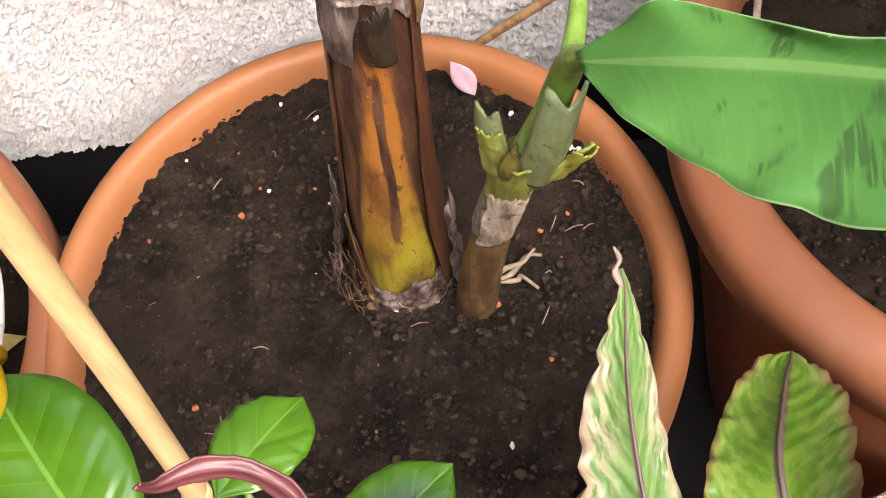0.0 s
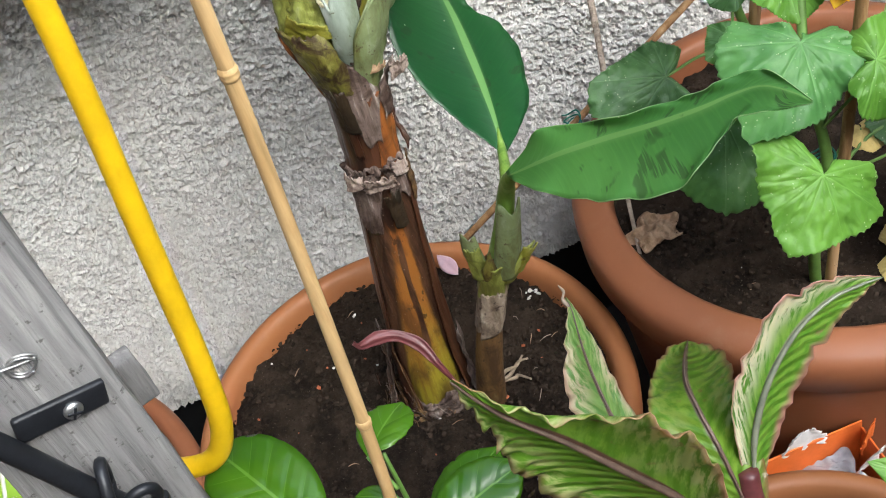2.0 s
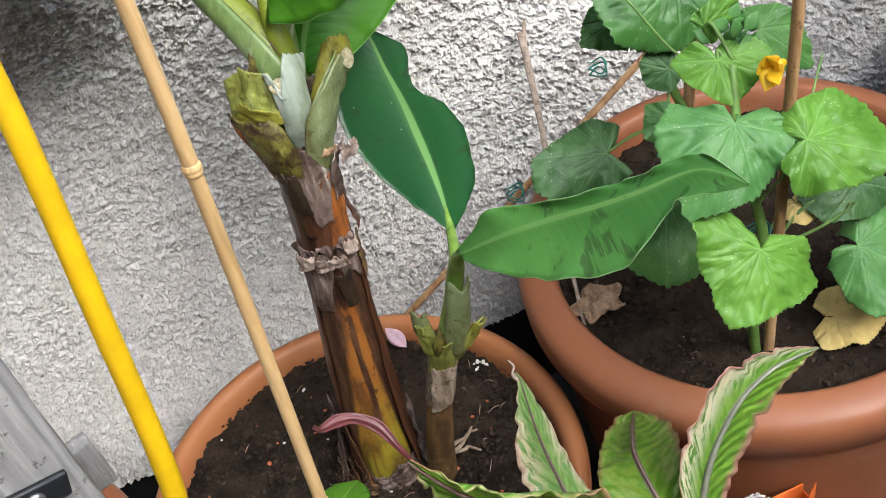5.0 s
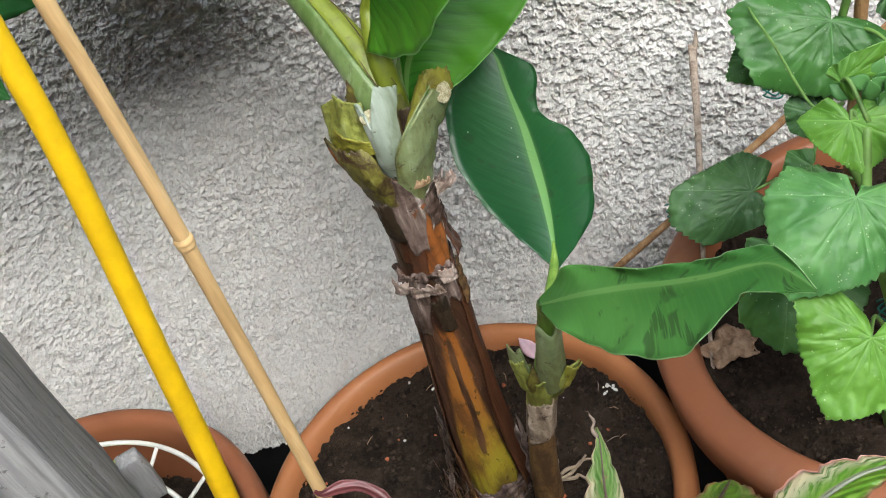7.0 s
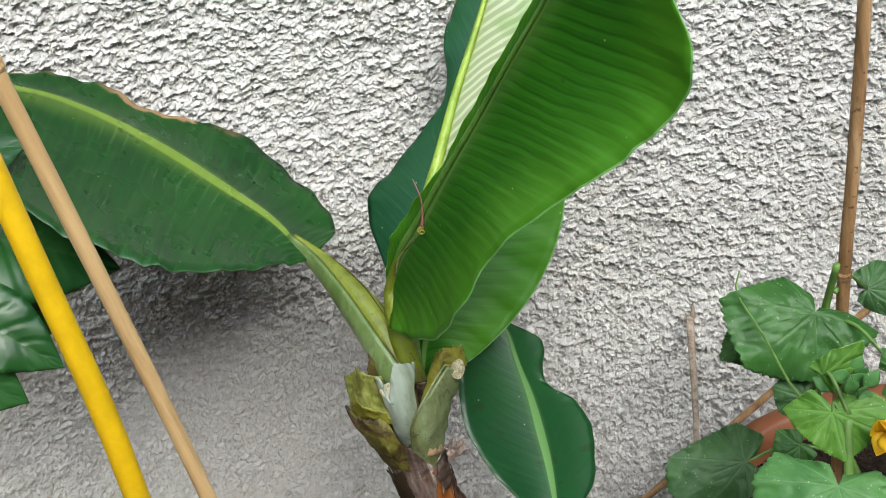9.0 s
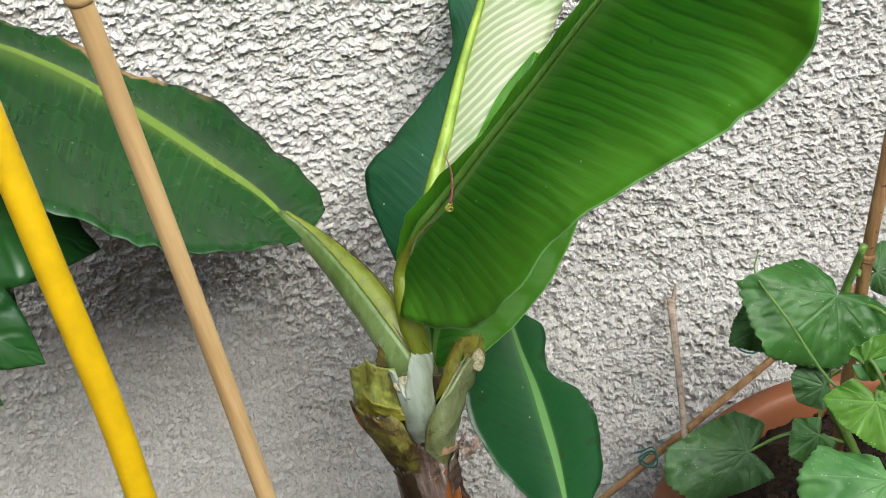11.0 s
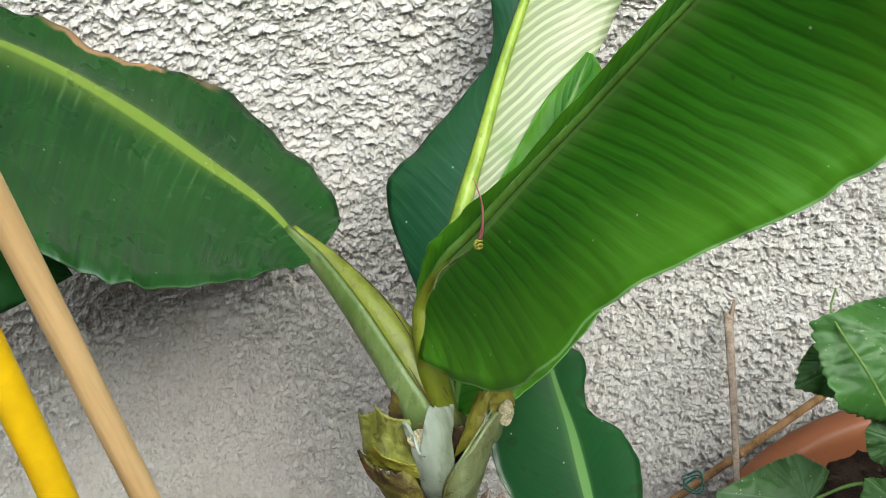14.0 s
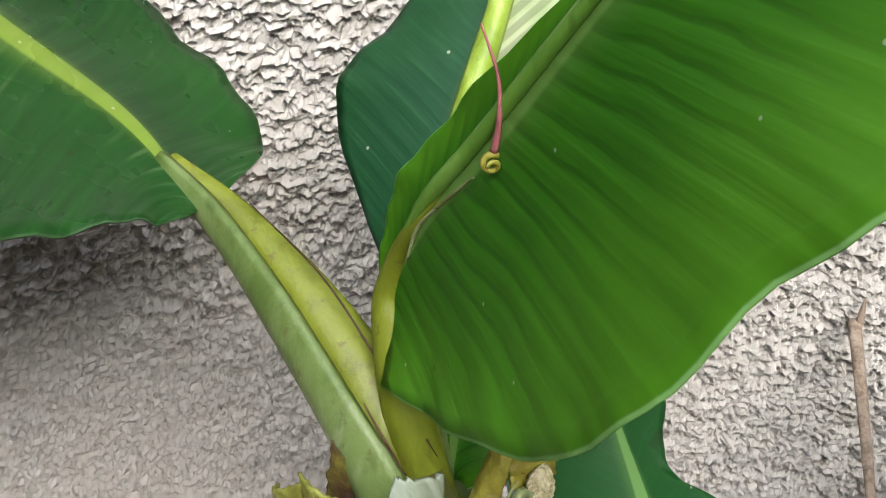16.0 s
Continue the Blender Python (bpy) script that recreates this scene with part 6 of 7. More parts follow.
loft("leaf", [(0.060, -0.650, 0.44), (0.028, -0.605, 0.54), (0.018, -0.565, 0.582), (0.017, -0.525, 0.596), (0.020, -0.490, 0.601), (0.024, -0.466, 0.606), (0.026, -0.453, 0.610), (0.026, -0.443, 0.612)],
     [(0.056, -0.650, 0.44), (0.000, -0.605, 0.54), (-0.014, -0.565, 0.580), (-0.010, -0.525, 0.592), (0.002, -0.490, 0.598), (0.015, -0.466, 0.605), (0.023, -0.453, 0.610), (0.025, -0.443, 0.612)],
     [(0.064, -0.650, 0.44), (0.047, -0.605, 0.53), (0.037, -0.565, 0.574), (0.033, -0.525, 0.590), (0.032, -0.490, 0.599), (0.031, -0.466, 0.605), (0.029, -0.453, 0.610), (0.027, -0.443, 0.612)],
     CANNA_PALE, canna, "narrow pale leaf with cream scorched edges", 90, 9, 0.08, 0.004, seed=13, freq=9, rib=0.0012, rib_mat=CANNA_RIB_DARK, jag=0.28)
tube("withered_tip", [(0.026, -0.452, 0.609), (0.023, -0.445, 0.613), (0.026, -0.441, 0.617), (0.024, -0.436, 0.621)], [0.0013, 0.0018, 0.0009, 0.0014, 0.0005], TAN, canna, 16, 7, "curled withered leaf tip")
loft("leaf", [(0.090, -0.635, 0.47), (0.082, -0.59, 0.545), (0.079, -0.555, 0.570), (0.082, -0.530, 0.570), (0.092, -0.505, 0.556), (0.104, -0.480, 0.536), (0.111, -0.468, 0.526), (0.114, -0.461, 0.520)],
     [(0.086, -0.635, 0.47), (0.051, -0.59, 0.54), (0.045, -0.555, 0.560), (0.049, -0.530, 0.560), (0.061, -0.505, 0.548), (0.079, -0.479, 0.534), (0.096, -0.464, 0.526), (0.113, -0.461, 0.521)],
     [(0.094, -0.635, 0.47), (0.113, -0.59, 0.53), (0.119, -0.555, 0.550), (0.123, -0.530, 0.548), (0.129, -0.508, 0.538), (0.131, -0.486, 0.528), (0.122, -0.470, 0.522), (0.115, -0.461, 0.519)],
     CANNA_GREEN, canna, "rounded green leaf with a bronze midrib", 60, 8, 0.12, 0.003, seed=14, rib=0.0017, rib_mat=CANNA_RIB_DARK, jag=0.06)
loft("leaf", [(0.098, -0.600, 0.50), (0.108, -0.585, 0.555), (0.126, -0.575, 0.600), (0.152, -0.567, 0.632), (0.180, -0.562, 0.645), (0.204, -0.560, 0.645), (0.224, -0.558, 0.640)],
     [(0.094, -0.600, 0.50), (0.094, -0.580, 0.580), (0.108, -0.570, 0.632), (0.136, -0.566, 0.668), (0.165, -0.562, 0.672), (0.196, -0.560, 0.660), (0.223, -0.558, 0.641)],
     [(0.102, -0.600, 0.50), (0.124, -0.588, 0.540), (0.146, -0.578, 0.575), (0.172, -0.570, 0.605), (0.196, -0.564, 0.625), (0.213, -0.560, 0.634), (0.225, -0.558, 0.639)],
     CANNA_STRIPED, canna, "long striped leaf with a torn cream edge", 100, 10, 0.10, 0.0013, seed=15, freq=8, rib=0.0026, rib_mat=CANNA_RIB, jag=0.24)
simple_leaf(canna, (0.262, -0.712, 0.512), (0.158, -0.650, 0.578), 0.034, (-0.2, -0.5, 0.85), CANNA_PLAIN, "plain green leaf", 0.10, 41, wave=0.004)

# ---- glossy seedling ----
seedling = thing("avocado_seedling", "seedling with broad glossy bright green leaves", "seedling")
tube("stem", [(-0.150, -0.62, 0.29), (-0.147, -0.575, 0.45), (-0.144, -0.545, 0.56), (-0.146, -0.528, 0.635)], [0.0035, 0.003, 0.0022, 0.0015], STEM_GREEN, seedling, 24, 9)
for k, (b0, t0, w, nr) in enumerate((((-0.157, -0.531, 0.643), (-0.121, -0.488, 0.629), 0.019, (-0.3, -0.3, 0.9)), ((-0.205, -0.556, 0.600), (-0.268, -0.448, 0.618), 0.034, (0.05, -0.25, 0.95)),
                                    ((-0.138, -0.556, 0.545), (-0.066, -0.500, 0.545), 0.023, (-0.05, -0.2, 0.97)), ((-0.142, -0.560, 0.560), (-0.055, -0.535, 0.565), 0.024, (0, -0.3, 0.95)), ((-0.148, -0.545, 0.60), (-0.178, -0.530, 0.602), 0.008, (0, -0.3, 0.95)))):
    simple_leaf(seedling, b0, t0, w, nr, AVOCADO, "glossy green leaf", 0.06, k + 50, wave=0.0012, shape=(0.0, 0.62, 0.95, 1.06, 1.0, 0.72, 0.0))
    tube("leaf_stalk", [(-0.146, -0.55, 0.58 if k else 0.62), b0], [0.0018, 0.0014], STEM_GREEN, seedling, 8, 7)

# ---- cucumbers ----
def cucumber_leaf(parent, base, tip, normal, lobes, material, seed=1, cup=0.14, label="", fine=True):
    """Angular lobed, toothed blade; lobes are (degrees from the main lobe, length); the stalk joins at base."""
    rng = np.random.RandomState(seed)
    b, t = np.array(base, float), np.array(tip, float)
    nrm = unit(np.array(normal, float))
    fwd = unit(t - b)
    side = unit(np.cross(fwd, nrm))
    nrm = np.cross(side, fwd)
    size = max(l for a, l in lobes)
    la = [a for a, l in lobes]
    ll = [l for a, l in lobes]
    gap = la[0] + 360 - la[-1]
    if gap > 130:
        # small basal lobes beside the sinus
        la = [la[0] - gap * 0.28] + la + [la[-1] + gap * 0.28]
        ll = [ll[0] * 0.62] + ll + [ll[-1] * 0.62]
        gap = la[0] + 360 - la[-1]
    la = [la[0] - gap * 0.32] + la + [la[-1] + gap * 0.32]
    ll = [ll[0] * 0.34] + ll + [ll[-1] * 0.34]
    na, nr = (200, 26) if fine else (110, 12)
    ang = np.linspace(la[0], la[-1], na)
    out = np.zeros(na)
    for j in range(na):
        k = min(len(la) - 2, max(0, int(np.searchsorted(la, ang[j], "right")) - 1))
        d = math.radians(la[k + 1] - la[k])
        f = (ang[j] - la[k]) / (la[k + 1] - la[k])
        if d < 2.2:
            out[j] = ll[k] * ll[k + 1] * math.sin(d) / (ll[k] * math.sin(f * d) + ll[k + 1] * math.sin((1 - f) * d))
        else:
            out[j] = ll[k] + (ll[k + 1] - ll[k]) * f
        out[j] *= 1 + 0.045 * math.sin(math.pi * f) * min(1.0, d / 0.9)
    # irregular teeth, one every five to nine degrees
    knots = [ang[0]]
    while knots[-1] < ang[-1]:
        knots.append(knots[-1] + rng.uniform(3.5, 8.5))
    depth = rng.uniform(0.02, 0.06, len(knots))
    k = np.clip(np.searchsorted(knots, ang, "right") - 1, 0, len(knots) - 2)
    part_way = np.array([(ang[j] - knots[k[j]]) / (knots[k[j] + 1] - knots[k[j]]) for j in range(na)])
    tooth = np.where(part_way < 0.65, part_way / 0.65, (1 - part_way) / 0.35)
    out = np.convolve(np.pad(out, 1, "edge"), np.ones(3) / 3, "valid") * (1 + depth[k] * (tooth - 0.5))
    ph = rng.rand(4) * 6.28
    verts, veins = [b + nrm * cup * size * 0.2], [1.0]
    mains = la[1:-1]
    gap2 = 0.014 + 0.004 * rng.rand()
    for i in range(1, nr + 1):
        q = i / nr
        for j in range(na):
            r = out[j] * q
            a = math.radians(ang[j])
            near = min(mains, key=lambda l: abs(ang[j] - l))
            off = ang[j] - near
            d = abs(math.sin(math.radians(max(-90, min(90, off))))) * r
            s = math.cos(math.radians(max(-90, min(90, off)))) * r
            vein = max(0.0, 1 - d / (0.0017 * (1.3 - q * 0.7)))
            # side veins leave the main one slantwise, staggered left and right
            run = (s - 0.75 * d) / gap2 + (0.5 if off > 0 else 0.0) + 0.10 * math.sin(d * 300 + ph[2])
            fork = abs((run % 1.0) - 0.5)
            side_vein = max(0.0, 1 - (0.5 - fork) / 0.10) * (0.65 if d > 0.001 else 0)
            net = abs(((d / (gap2 * 0.7) + 0.3 * math.sin(s * 400)) % 1.0) - 0.5)
            vein = max(vein, side_vein * (1 - 0.35 * q))
            pucker = (math.cos(fork * 2 * math.pi) + 0.5 * math.cos(net * 2 * math.pi)) * min(1.0, d / 0.004)
            w3 = Vector((r * math.cos(a) * 42 + seed, r * math.sin(a) * 42, seed * 2.3))
            z = cup * size * (0.2 - q * q * 0.9) - 0.0009 * vein * (1 - q * 0.5) - 0.0006 * pucker
            z += 0.07 * size * math.sin(3 * a + ph[0]) * q * q + 0.045 * size * math.sin(7 * a + ph[1]) * q**3 + 0.02 * size * math.sin(15 * a + ph[2]) * q**4
            z += 0.05 * size * noise.noise(w3) * q + 0.012 * size * noise.noise(w3 * 2.6)
            verts.append(b + fwd * r * math.cos(a) + side * r * math.sin(a) + nrm * z)
            veins.append(max(vein, 1.0 * max(0.0, (q - 0.93) / 0.07)))
    faces = [(0, 1 + j, 2 + j) for j in range(na - 1)]
    for i in range(nr - 1):
        for j in range(na - 1):
            k = 1 + i * na + j
            faces.append((k, k + na, k + na + 1, k + 1))
    return mesh_object("leaf", verts, faces, material, parent, label, thick=0.0006, veins=veins)


cuke = thing("cucumber_plant", "cucumber plant with large rough lobed leaves and a yellow flower", "cucumber plant")
tube("stem", [(0.262, -0.412, 0.44), (0.255, -0.420, 0.52), (0.262, -0.425, 0.62), (0.255, -0.405, 0.70), (0.270, -0.370, 0.76)], [0.0055, 0.005, 0.0045, 0.0035], STEM_GREEN, cuke, 40, 10)
tube("stem", [(0.330, -0.26, 0.44), (0.310, -0.25, 0.56), (0.290, -0.225, 0.64), (0.300, -0.225, 0.72), (0.315, -0.24, 0.80)], [0.005, 0.0045, 0.004, 0.003], STEM_GREEN, cuke, 40, 10)
tube("stem", [(0.420, -0.36, 0.44), (0.44, -0.37, 0.50), (0.46, -0.36, 0.56), (0.48, -0.37, 0.60)], [0.0045, 0.004, 0.003], STEM_GREEN, cuke, 30, 10)
LEAF_COUNT = []


def grow_leaf(base, tip, normal, lobes, material, root):
    LEAF_COUNT.append(1)
    cucumber_leaf(cuke, base, tip, normal, lobes, material, len(LEAF_COUNT), 0.14, "rough lobed green leaf" if material is not YELLOW_LEAF else "yellowing leaf")
    bend = (Vector(base) + Vector(root)) / 2 + Vector((0, 0.008, 0.012))
    tube("leaf_stalk", [root, tuple(bend), base], [0.0020, 0.0016, 0.0013], STEM_GREEN, cuke, 14, 8)


grow_leaf((0.243, -0.417, 0.745), (0.177, -0.460, 0.716), (0.00, -0.55, 0.83), ((-149, 0.034), (-106, 0.049), (-46, 0.057), (0, 0.084), (60, 0.060), (89, 0.049)), CUKE, (0.262, -0.415, 0.70))
grow_leaf((0.227, -0.476, 0.669), (0.184, -0.511, 0.636), (0.10, -0.75, 0.65), ((-123, 0.044), (-83, 0.063), (-42, 0.052), (0, 0.065), (32, 0.048), (93, 0.061), (123, 0.039)), CUKE_YOUNG, (0.258, -0.425, 0.60))
grow_leaf((0.286, -0.446, 0.729), (0.362, -0.476, 0.697), (0.10, -0.60, 0.79), ((-121, 0.028), (-66, 0.054), (-28, 0.075), (0, 0.088), (36, 0.051), (92, 0.040)), CUKE_YOUNG, (0.262, -0.42, 0.66))
grow_leaf((0.292, -0.240, 0.756), (0.279, -0.280, 0.716), (0.05, -0.72, 0.69), ((-90, 0.029), (-72, 0.059), (0, 0.058), (54, 0.076), (103, 0.079), (150, 0.039)), CUKE_GLOSS, (0.298, -0.225, 0.70))
grow_leaf((0.215, -0.227, 0.588), (0.138, -0.229, 0.581), (-0.05, -0.62, 0.78), ((-117, 0.033), (-29, 0.062), (0, 0.078), (24, 0.071), (100, 0.039), (147, 0.031)), CUKE_DARK, (0.305, -0.245, 0.58))
grow_leaf((0.211, -0.352, 0.638), (0.182, -0.409, 0.589), (0.00, -0.65, 0.76), ((-149, 0.044), (-22, 0.077), (0, 0.081), (33, 0.066), (105, 0.035)), CUKE_MID, (0.258, -0.422, 0.56))
grow_leaf((0.349, -0.434, 0.566), (0.336, -0.483, 0.528), (0.05, -0.62, 0.78), ((-165, 0.047), (-114, 0.081), (-56, 0.095), (0, 0.063), (28, 0.039), (93, 0.023)), CUKE, (0.430, -0.365, 0.48))
grow_leaf((0.525, -0.358, 0.483), (0.491, -0.398, 0.459), (0.00, -0.50, 0.86), ((-105, 0.042), (-42, 0.055), (0, 0.057), (25, 0.050), (66, 0.040)), CUKE, (0.445, -0.37, 0.51))
grow_leaf((0.336, -0.304, 0.725), (0.373, -0.338, 0.690), (0.00, -0.72, 0.69), ((-159, 0.024), (-83, 0.030), (-39, 0.042), (0, 0.061), (49, 0.034)), CUKE_MID, (0.308, -0.235, 0.74))
grow_leaf((0.360, -0.178, 0.711), (0.394, -0.205, 0.680), (0.00, -0.75, 0.66), ((-104, 0.030), (-61, 0.043), (-29, 0.051), (0, 0.053), (32, 0.023)), CUKE_DARK, (0.312, -0.238, 0.77))
grow_leaf((0.261, -0.363, 0.764), (0.258, -0.391, 0.739), (-0.10, -0.65, 0.75), ((-85, 0.045), (-55, 0.038), (0, 0.038), (55, 0.028), (106, 0.036)), CUKE_YOUNG, (0.268, -0.372, 0.75))
grow_leaf((0.251, -0.293, 0.663), (0.223, -0.298, 0.654), (-0.10, -0.75, 0.65), ((-52, 0.026), (0, 0.030), (70, 0.022)), CUKE_MID, (0.30, -0.23, 0.66))
grow_leaf((0.266, -0.273, 0.695), (0.243, -0.261, 0.705), (-0.10, -0.75, 0.65), ((-107, 0.020), (-49, 0.025), (0, 0.028), (34, 0.025)), CUKE_DARK, (0.30, -0.225, 0.69))
grow_leaf((0.365, -0.406, 0.611), (0.326, -0.425, 0.601), (0.10, -0.60, 0.80), ((-149, 0.026), (-122, 0.045), (-63, 0.031), (0, 0.044), (37, 0.054)), CUKE_DARK, (0.262, -0.42, 0.58))
grow_leaf((0.464, -0.379, 0.604), (0.456, -0.407, 0.584), (0.00, -0.60, 0.80), ((-73, 0.024), (0, 0.035), (40, 0.029), (115, 0.015)), CUKE, (0.47, -0.365, 0.58))
grow_leaf((0.476, -0.342, 0.590), (0.442, -0.369, 0.575), (0.10, -0.60, 0.80), ((-115, 0.009), (-30, 0.025), (0, 0.046), (64, 0.017)), CUKE_MID, (0.47, -0.365, 0.57))
grow_leaf((0.265, -0.339, 0.781), (0.299, -0.338, 0.802), (-0.21, -0.88, 0.42), ((-31, 0.019), (0, 0.040), (29, 0.028)), CUKE_YOUNG, (0.272, -0.368, 0.762))
grow_leaf((0.256, -0.202, 0.715), (0.212, -0.210, 0.706), (0.00, -0.75, 0.66), ((-69, 0.032), (0, 0.046), (52, 0.029)), CUKE_MID, (0.30, -0.225, 0.70))
grow_leaf((0.310, -0.397, 0.610), (0.328, -0.410, 0.600), (0.10, -0.50, 0.86), ((0, 0.025), (50, 0.022), (103, 0.018)), YELLOW_LEAF, (0.258, -0.42, 0.55))
fl = Vector((0.291, -0.396, 0.765))
flower = mesh_object("flower", *tube_data([tuple(fl + Vector((0.012, 0.006, -0.006))), tuple(fl + Vector((0.004, 0.002, -0.002))), tuple(fl)], [0.003, 0.005, 0.008], 8, 10), FLOWER, cuke, "yellow cucumber flower")
for k in range(5):
    a = k * 1.2566
    u1, u2 = Vector((0.35, -0.4, 0.85)).normalized(), Vector((0.1, 0.9, 0.4)).normalized()
    d = (u1 * math.cos(a) + u2 * math.sin(a)) * 0.014 + Vector((-0.010, -0.008, 0.002))
    simple_leaf(flower, tuple(fl), tuple(fl + d), 0.008, (-0.6, -0.6, 0.5), FLOWER, "", 0.1, k + 70, "petal", 0.001, nu=12, nv=3)
for k, pts in enumerate(([(0.262, -0.345, 0.745), (0.247, -0.320, 0.752), (0.242, -0.260, 0.765), (0.236, -0.215, 0.778), (0.244, -0.200, 0.790)],
                         [(0.258, -0.425, 0.66), (0.290, -0.430, 0.70), (0.325, -0.400, 0.735), (0.345, -0.380, 0.742)],
                         [(0.26, -0.425, 0.60), (0.30, -0.44, 0.618), (0.325, -0.445, 0.63), (0.333, -0.446, 0.637), (0.328, -0.447, 0.641), (0.326, -0.446, 0.635)])):
    tube("tendril", pts, [0.0014, 0.0011, 0.0007], STEM_GREEN, cuke, 40, 7, "thin pale tendril")
rng = random.Random(3)
for k in range(10):
    c = Vector((0.282, -0.352, 0.768)) + Vector((rng.uniform(-1, 1), rng.uniform(-1, 1), rng.uniform(-0.6, 1))) * 0.014
    simple_leaf(cuke, tuple(c), tuple(c + Vector((rng.uniform(-1, 1), rng.uniform(-1, 0.4), rng.uniform(0.2, 1))).normalized() * 0.018), 0.006, (0, -0.8, 0.5), CUKE, "young shoot leaf", 0.1, k + 90, "shoot_leaf", 0.001, nu=10, nv=3)
for base in ((0.266, -0.41, 0.60), (0.165, -0.062, 0.42), (0.285, -0.062, 0.545)):
    t1 = thing("plant_tie", "thin green twine tied round a cane", "twine")
    pts = [(base[0] + 0.010 * math.cos(j * 1.1), base[1] + 0.010 * math.sin(j * 1.1) - 0.002, base[2] + 0.0012 * j + 0.004 * math.sin(j * 2.3)) for j in range(15)]
    tube("twine", pts, [0.0009, 0.0009], GREEN_TIE, t1, 70, 6)

# ---- things lying on the soil ----
def crumpled(name, centre, size, material, label, seed, category, up=0.4):
    rng = np.random.RandomState(seed)
    n = 22
    verts, faces = [], []
    for i in range(n):
        for j in range(n):
            x, y = i / (n - 1) * 2 - 1, j / (n - 1) * 2 - 1
            r = math.hypot(x, y)
            k = 1.0 if r < 1e-6 else max(abs(x), abs(y)) / r
            edge = 1 - 0.18 * math.sin(math.atan2(y, x) * 5 + seed) * r
            px, py = x * k * size * edge, y * k * size * edge * 0.8
            z = size * up * (0.7 * noise.noise(Vector((x * 1.6 + seed, y * 1.6, 0))) + 0.35 * noise.noise(Vector((x * 4, y * 4 + seed, 3))) + 0.45)
            verts.append((centre[0] + px, centre[1] + py, centre[2] + max(0.0, z)))
    for i in range(n - 1):
        for j in range(n - 1):
            faces.append((i * n + j, (i + 1) * n + j, (i + 1) * n + j + 1, i * n + j + 1))
    return tagged(mesh_object(name, verts, faces, material, thick=0.0008), label, category)


crumpled("dry_leaf", (0.161, -0.288, 0.458), 0.026, DRY, "crumpled brown dry leaf on the soil", 3, "leaf", 0.7)
crumpled("dry_leaf", (0.215, -0.395, 0.452), 0.010, DRY, "small brown dry leaf on the soil", 8, "leaf", 0.6)
crumpled("dry_leaf", (0.255, -0.43, 0.452), 0.010, TAN, "pale shrivelled leaf scrap at the cane foot", 9, "leaf", 0.9)
pt = thing("petal", "pale pink fallen petal on the soil", "petal")
simple_leaf(pt, (-0.022, -0.172, 0.384), (-0.036, -0.159, 0.412), 0.0085, (-0.3, -0.6, 0.75), PETAL, "", -0.06, 66, "blade", 0.0008, nu=16, nv=4)
yl = thing("yellow_leaf", "withered yellow cucumber leaf lying on the soil", "leaf")
cucumber_leaf(yl, (0.338, -0.425, 0.470), (0.380, -0.450, 0.472), (0.05, -0.1, 1), ((-110, 0.036), (-52, 0.042), (0, 0.046), (50, 0.040), (112, 0.038)), YELLOW_LEAF, 77, 0.05)


def scatter(name, label, category, material, n, size, seed, z, radius, centre=P1, spots=None):
    rng = np.random.RandomState(seed)
    rr, aa = radius * np.sqrt(rng.rand(n)), rng.rand(n) * 6.28
    c = np.stack([centre[0] + rr * np.cos(aa), centre[1] + rr * np.sin(aa), np.full(n, z)], -1)
    if spots is not None:
        c[: len(spots)] = spots
    v, f = lumps_data(c, size * (0.6 + 0.7 * rng.rand(n)), seed)
    tagged(mesh_object(name, v, f, material, smooth=False), label, category, kind="stuff")


scatter("clay_chips", "small orange clay chips on the soil", "clay chip", CLAY_BIT, 34, 0.0019, 61, 0.381, 0.17)
scatter("perlite", "white perlite grains on the soil", "perlite", PERLITE, 26, 0.0019, 62, 0.381, 0.185, P1,
        [(0.040 + 0.006 * math.sin(i * 2.4), -0.232 + 0.005 * math.cos(i * 1.7), 0.380) for i in range(9)])
scatter("perlite", "white perlite grains on the soil", "perlite", PERLITE, 14, 0.0018, 63, 0.457, 0.20, P2)
rng = random.Random(12)
bits = thing("plant_litter", "pale straw fibres strewn on the soil", "litter", kind="stuff")
for k in range(34):
    a, r = rng.uniform(0, 6.28), 0.18 * math.sqrt(rng.random())
    c = Vector((P1[0] + r * math.cos(a), P1[1] + r * math.sin(a), 0.382))
    d = Vector((math.cos(k * 1.9), math.sin(k * 1.9), 0.05)) * rng.uniform(0.002, 0.007)
    tube("fibre", [tuple(c - d), tuple(c + Vector((0.001, 0.001, 0.001))), tuple(c + d)], [0.0004, 0.0005, 0.0003], (TAN, CLOD, DRY)[k % 3], bits, 6, 5)

# ---- torn carton between the pots ----
carton = thing("torn_carton", "torn orange and white carton with a film bag inside", "carton")
cx, cy, cz = 0.205, -0.530, 0.36
for k, (dx, dy, sx, sy, h, mt) in enumerate(((0, 0.026, 0.098, 0.002, 0.36, ORANGE_CARD), (-0.049, 0, 0.002, 0.05, 0.345, WHITE_CARD), (0.049, 0, 0.002, 0.05, 0.35, ORANGE_CARD), (0, -0.026, 0.098, 0.002, 0.325, ORANGE_CARD))):
    bevel_box("panel", (sx, sy, h), pose(cx + dx, cy + dy, h / 2, 0, 0, 0), mt, carton, 0.0006)
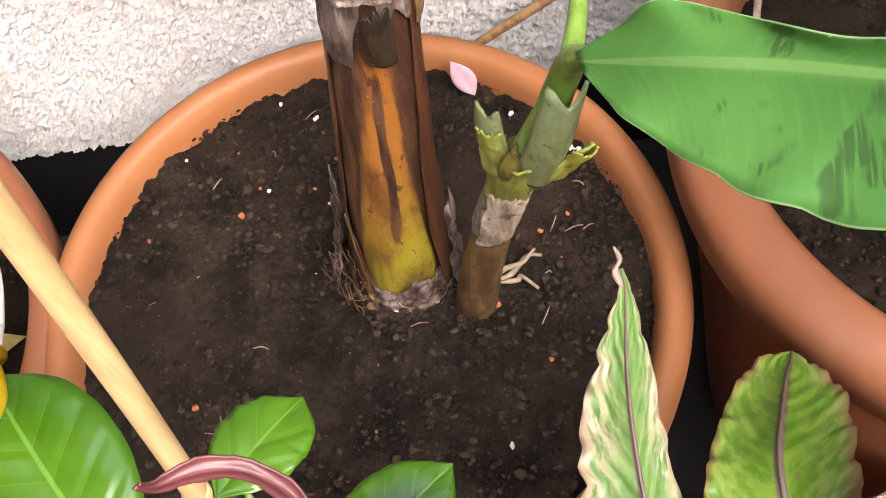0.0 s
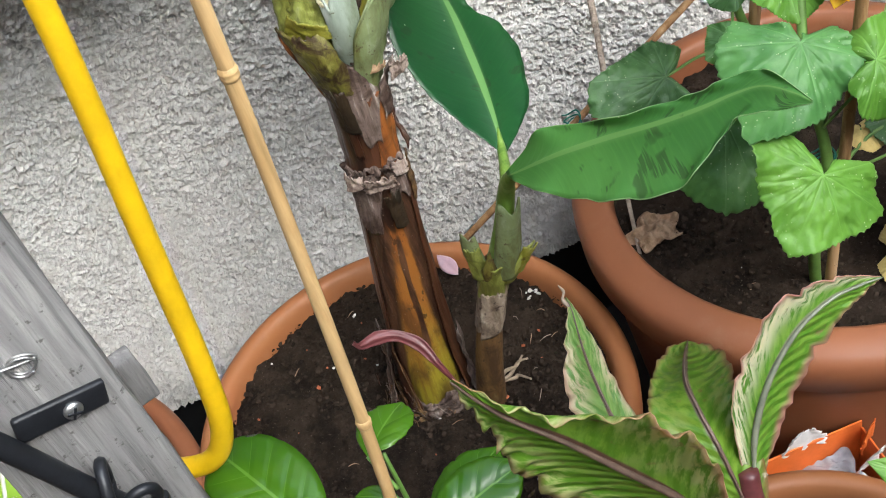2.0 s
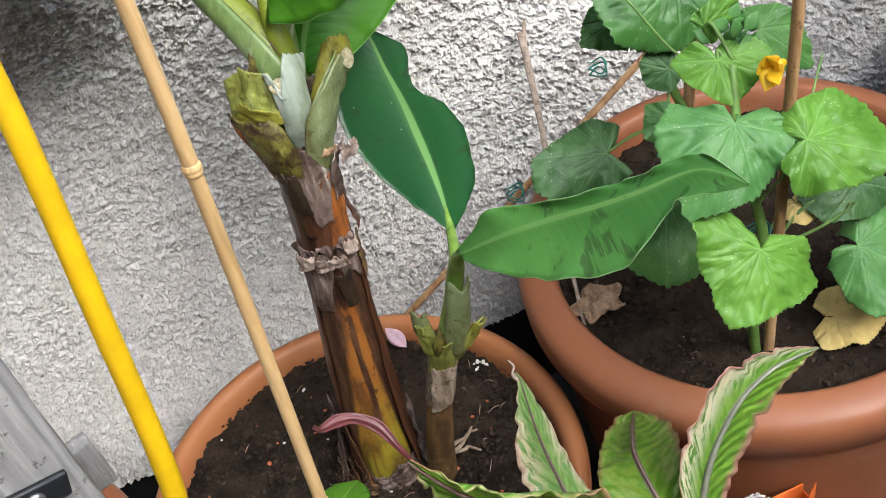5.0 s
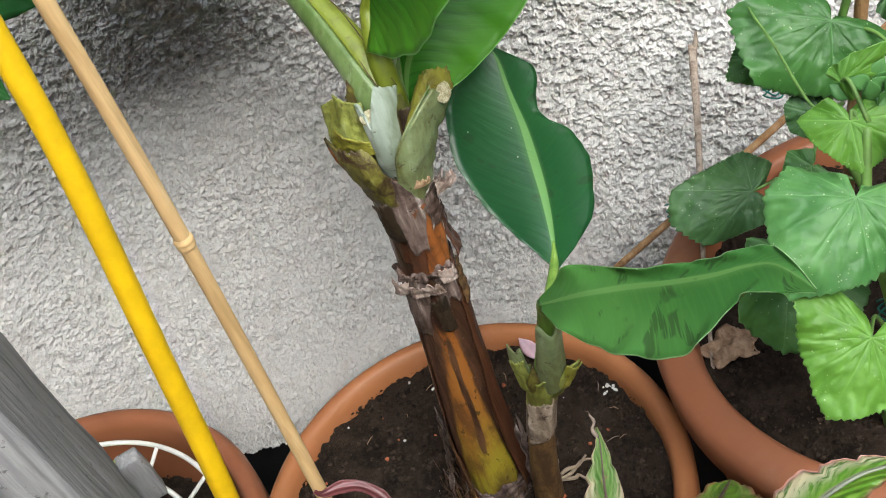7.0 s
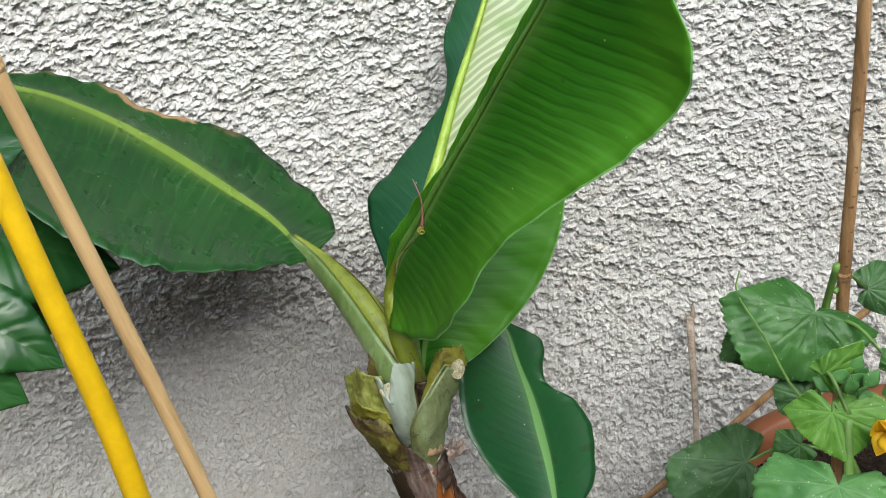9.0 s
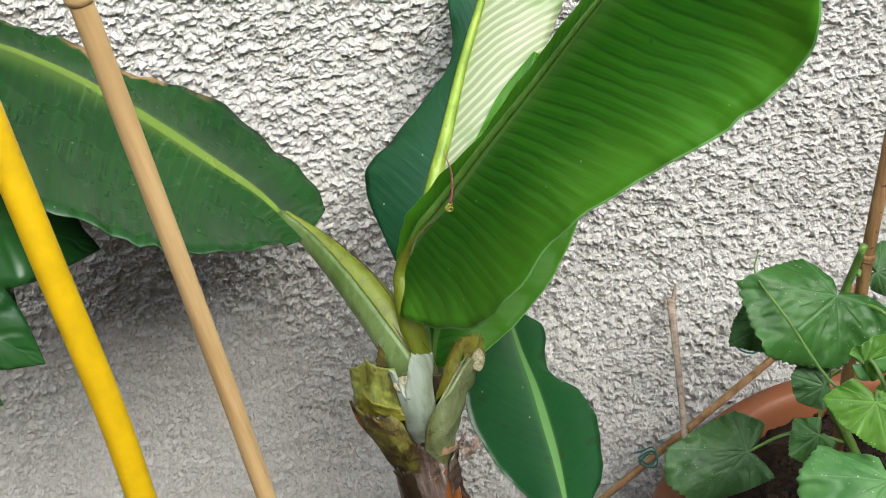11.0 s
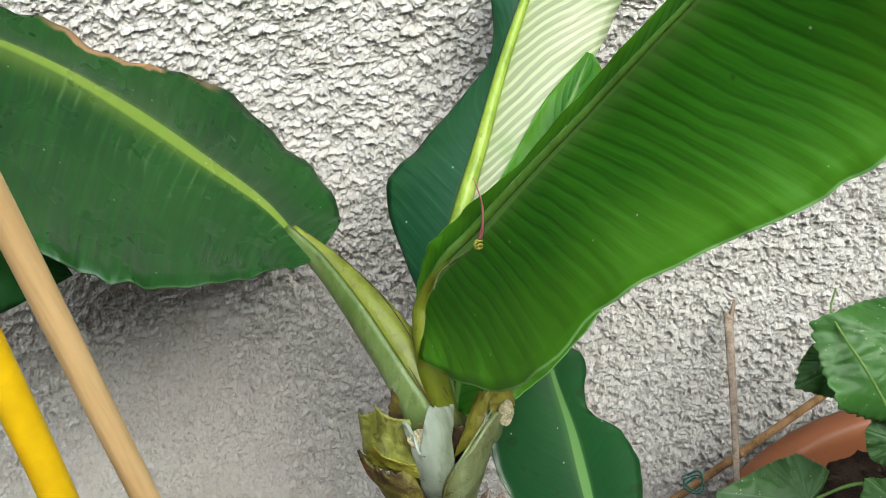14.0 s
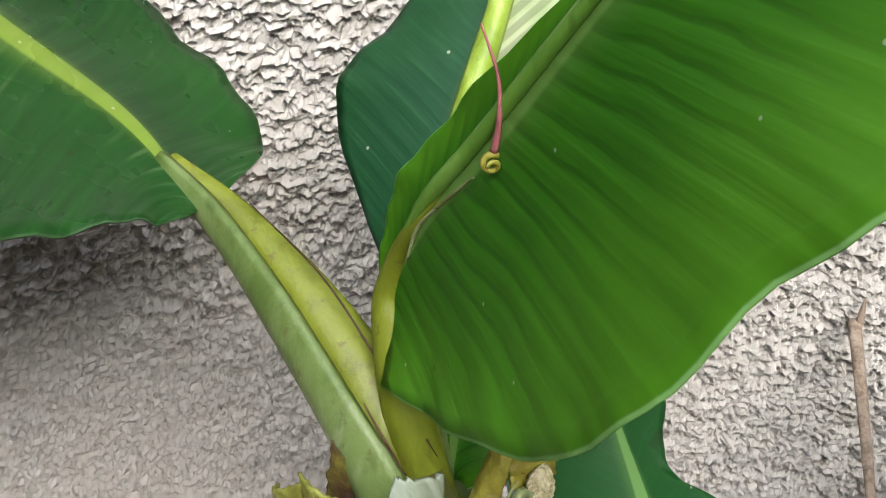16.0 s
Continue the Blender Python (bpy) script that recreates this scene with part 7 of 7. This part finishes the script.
def torn_flap(base, up, half, material, label, seed):
    """A torn strip of card standing up from the rim of the carton."""
    b0, u0, h0 = np.array(base), np.array(up), np.array(half)
    mid = [b0 + u0 * k / 4 + np.array([0, -0.004, 0]) * (k / 4) ** 2 for k in range(5)]
    wide = (1.0, 1.05, 0.85, 0.6, 0.22)
    loft("flap", mid, [p - h0 * w for p, w in zip(mid, wide)], [p + h0 * w for p, w in zip(mid, wide)], material, carton, label, 24, 5, 0.10, 0.002, 0.0010, seed, 3.0, torn=0.008, jag=0.35, crumple=0.002)


torn_flap((cx - 0.038, cy - 0.020, 0.335), (-0.010, -0.012, 0.040), (0.018, 0.003, 0), WHITE_CARD, "torn white flap", 1)
torn_flap((cx - 0.006, cy - 0.024, 0.325), (0.004, -0.016, 0.034), (0.018, -0.004, 0), WHITE_CARD, "torn white flap", 2)
torn_flap((cx + 0.030, cy - 0.010, 0.340), (0.012, -0.004, 0.044), (0.013, 0.004, 0), WHITE_CARD, "torn white flap", 3)
torn_flap((cx + 0.042, cy + 0.008, 0.345), (0.006, 0.002, 0.040), (0.010, 0.006, 0), ORANGE_CARD, "torn orange flap", 4)
torn_flap((cx + 0.014, cy - 0.024, 0.322), (0.006, -0.012, 0.030), (0.012, 0, 0), ORANGE_CARD, "torn orange flap", 5)
torn_flap((cx - 0.010, cy + 0.024, 0.355), (0.002, 0.004, 0.030), (0.022, 0, 0), WHITE_CARD, "torn white flap", 6)
bag = crumpled("film_bag", (cx, cy, 0.318), 0.036, PLASTIC_BAG, "crumpled grey film bag", 14, "bag", 0.5)
bag.parent = carton
del bag["category"]

# ---- black seed tray beside the large pot ----
tray = thing("seed_tray", "black plastic seed tray with soil beside the pot", "tray")
for sx, sy, px0, py0 in ((0.36, 0.008, 0.715, -0.352), (0.36, 0.008, 0.715, -0.628), (0.008, 0.268, 0.539, -0.490), (0.008, 0.268, 0.891, -0.490)):
    bevel_box("side", (sx, sy, 0.062), pose(px0, py0, 0.031), BLACK, tray, 0.003)
bevel_box("base", (0.344, 0.268, 0.004), pose(0.715, -0.490, 0.003), BLACK, tray, 0.001)
bevel_box("soil_fill", (0.342, 0.266, 0.03), pose(0.715, -0.490, 0.022), SOIL, tray, 0.004, "dark soil in the tray")
# plants in the far pot
far = thing("potted_herb", "green leafy plant in the pot by the wall", "herb")
tube("stem", [(0.70, -0.30, 0.33), (0.69, -0.32, 0.45), (0.66, -0.34, 0.58)], [0.004, 0.003, 0.002], STEM_GREEN, far, 16, 8)
for k, (b0, t0) in enumerate((((0.66, -0.34, 0.58), (0.57, -0.36, 0.60)), ((0.68, -0.33, 0.50), (0.63, -0.40, 0.46)), ((0.69, -0.32, 0.45), (0.66, -0.22, 0.44)), ((0.66, -0.34, 0.57), (0.60, -0.28, 0.62)))):
    cucumber_leaf(far, b0, t0, (-0.2, -0.5, 0.8), ((-120, 0.040), (-60, 0.050), (0, 0.062), (58, 0.050), (118, 0.042)), CUKE_DARK, k + 120, 0.1, "dark green leaf")
# after the first, leaves added mostly out of view to shade the far pot
rng = random.Random(41)
for k in range(20):
    b0 = Vector((rng.uniform(0.70, 1.10), rng.uniform(-0.42, -0.10), rng.uniform(0.62, 1.12))) if k else Vector((0.628, -0.25, 0.700))
    t0 = b0 + Vector((rng.uniform(-0.6, 0.6), rng.uniform(-0.7, 0.3), -0.6)).normalized() * 0.07 if k else Vector((0.566, -0.255, 0.640))
    cucumber_leaf(far, tuple(b0), tuple(t0), (rng.uniform(-0.3, 0.3), -0.5, 0.8), ((-120, 0.052), (-60, 0.066), (0, 0.082), (58, 0.066), (118, 0.054)) if k else ((-60, 0.045), (0, 0.085), (58, 0.05)), CUKE_DARK, k + 140, 0.1, "dark green leaf", False)
    tube("leaf_stalk", [(0.66, -0.34, 0.58), tuple((b0 + Vector((0.66, -0.34, 0.58))) / 2 + Vector((0, 0, 0.04))), tuple(b0)], [0.003, 0.002], STEM_GREEN, far, 10, 6)
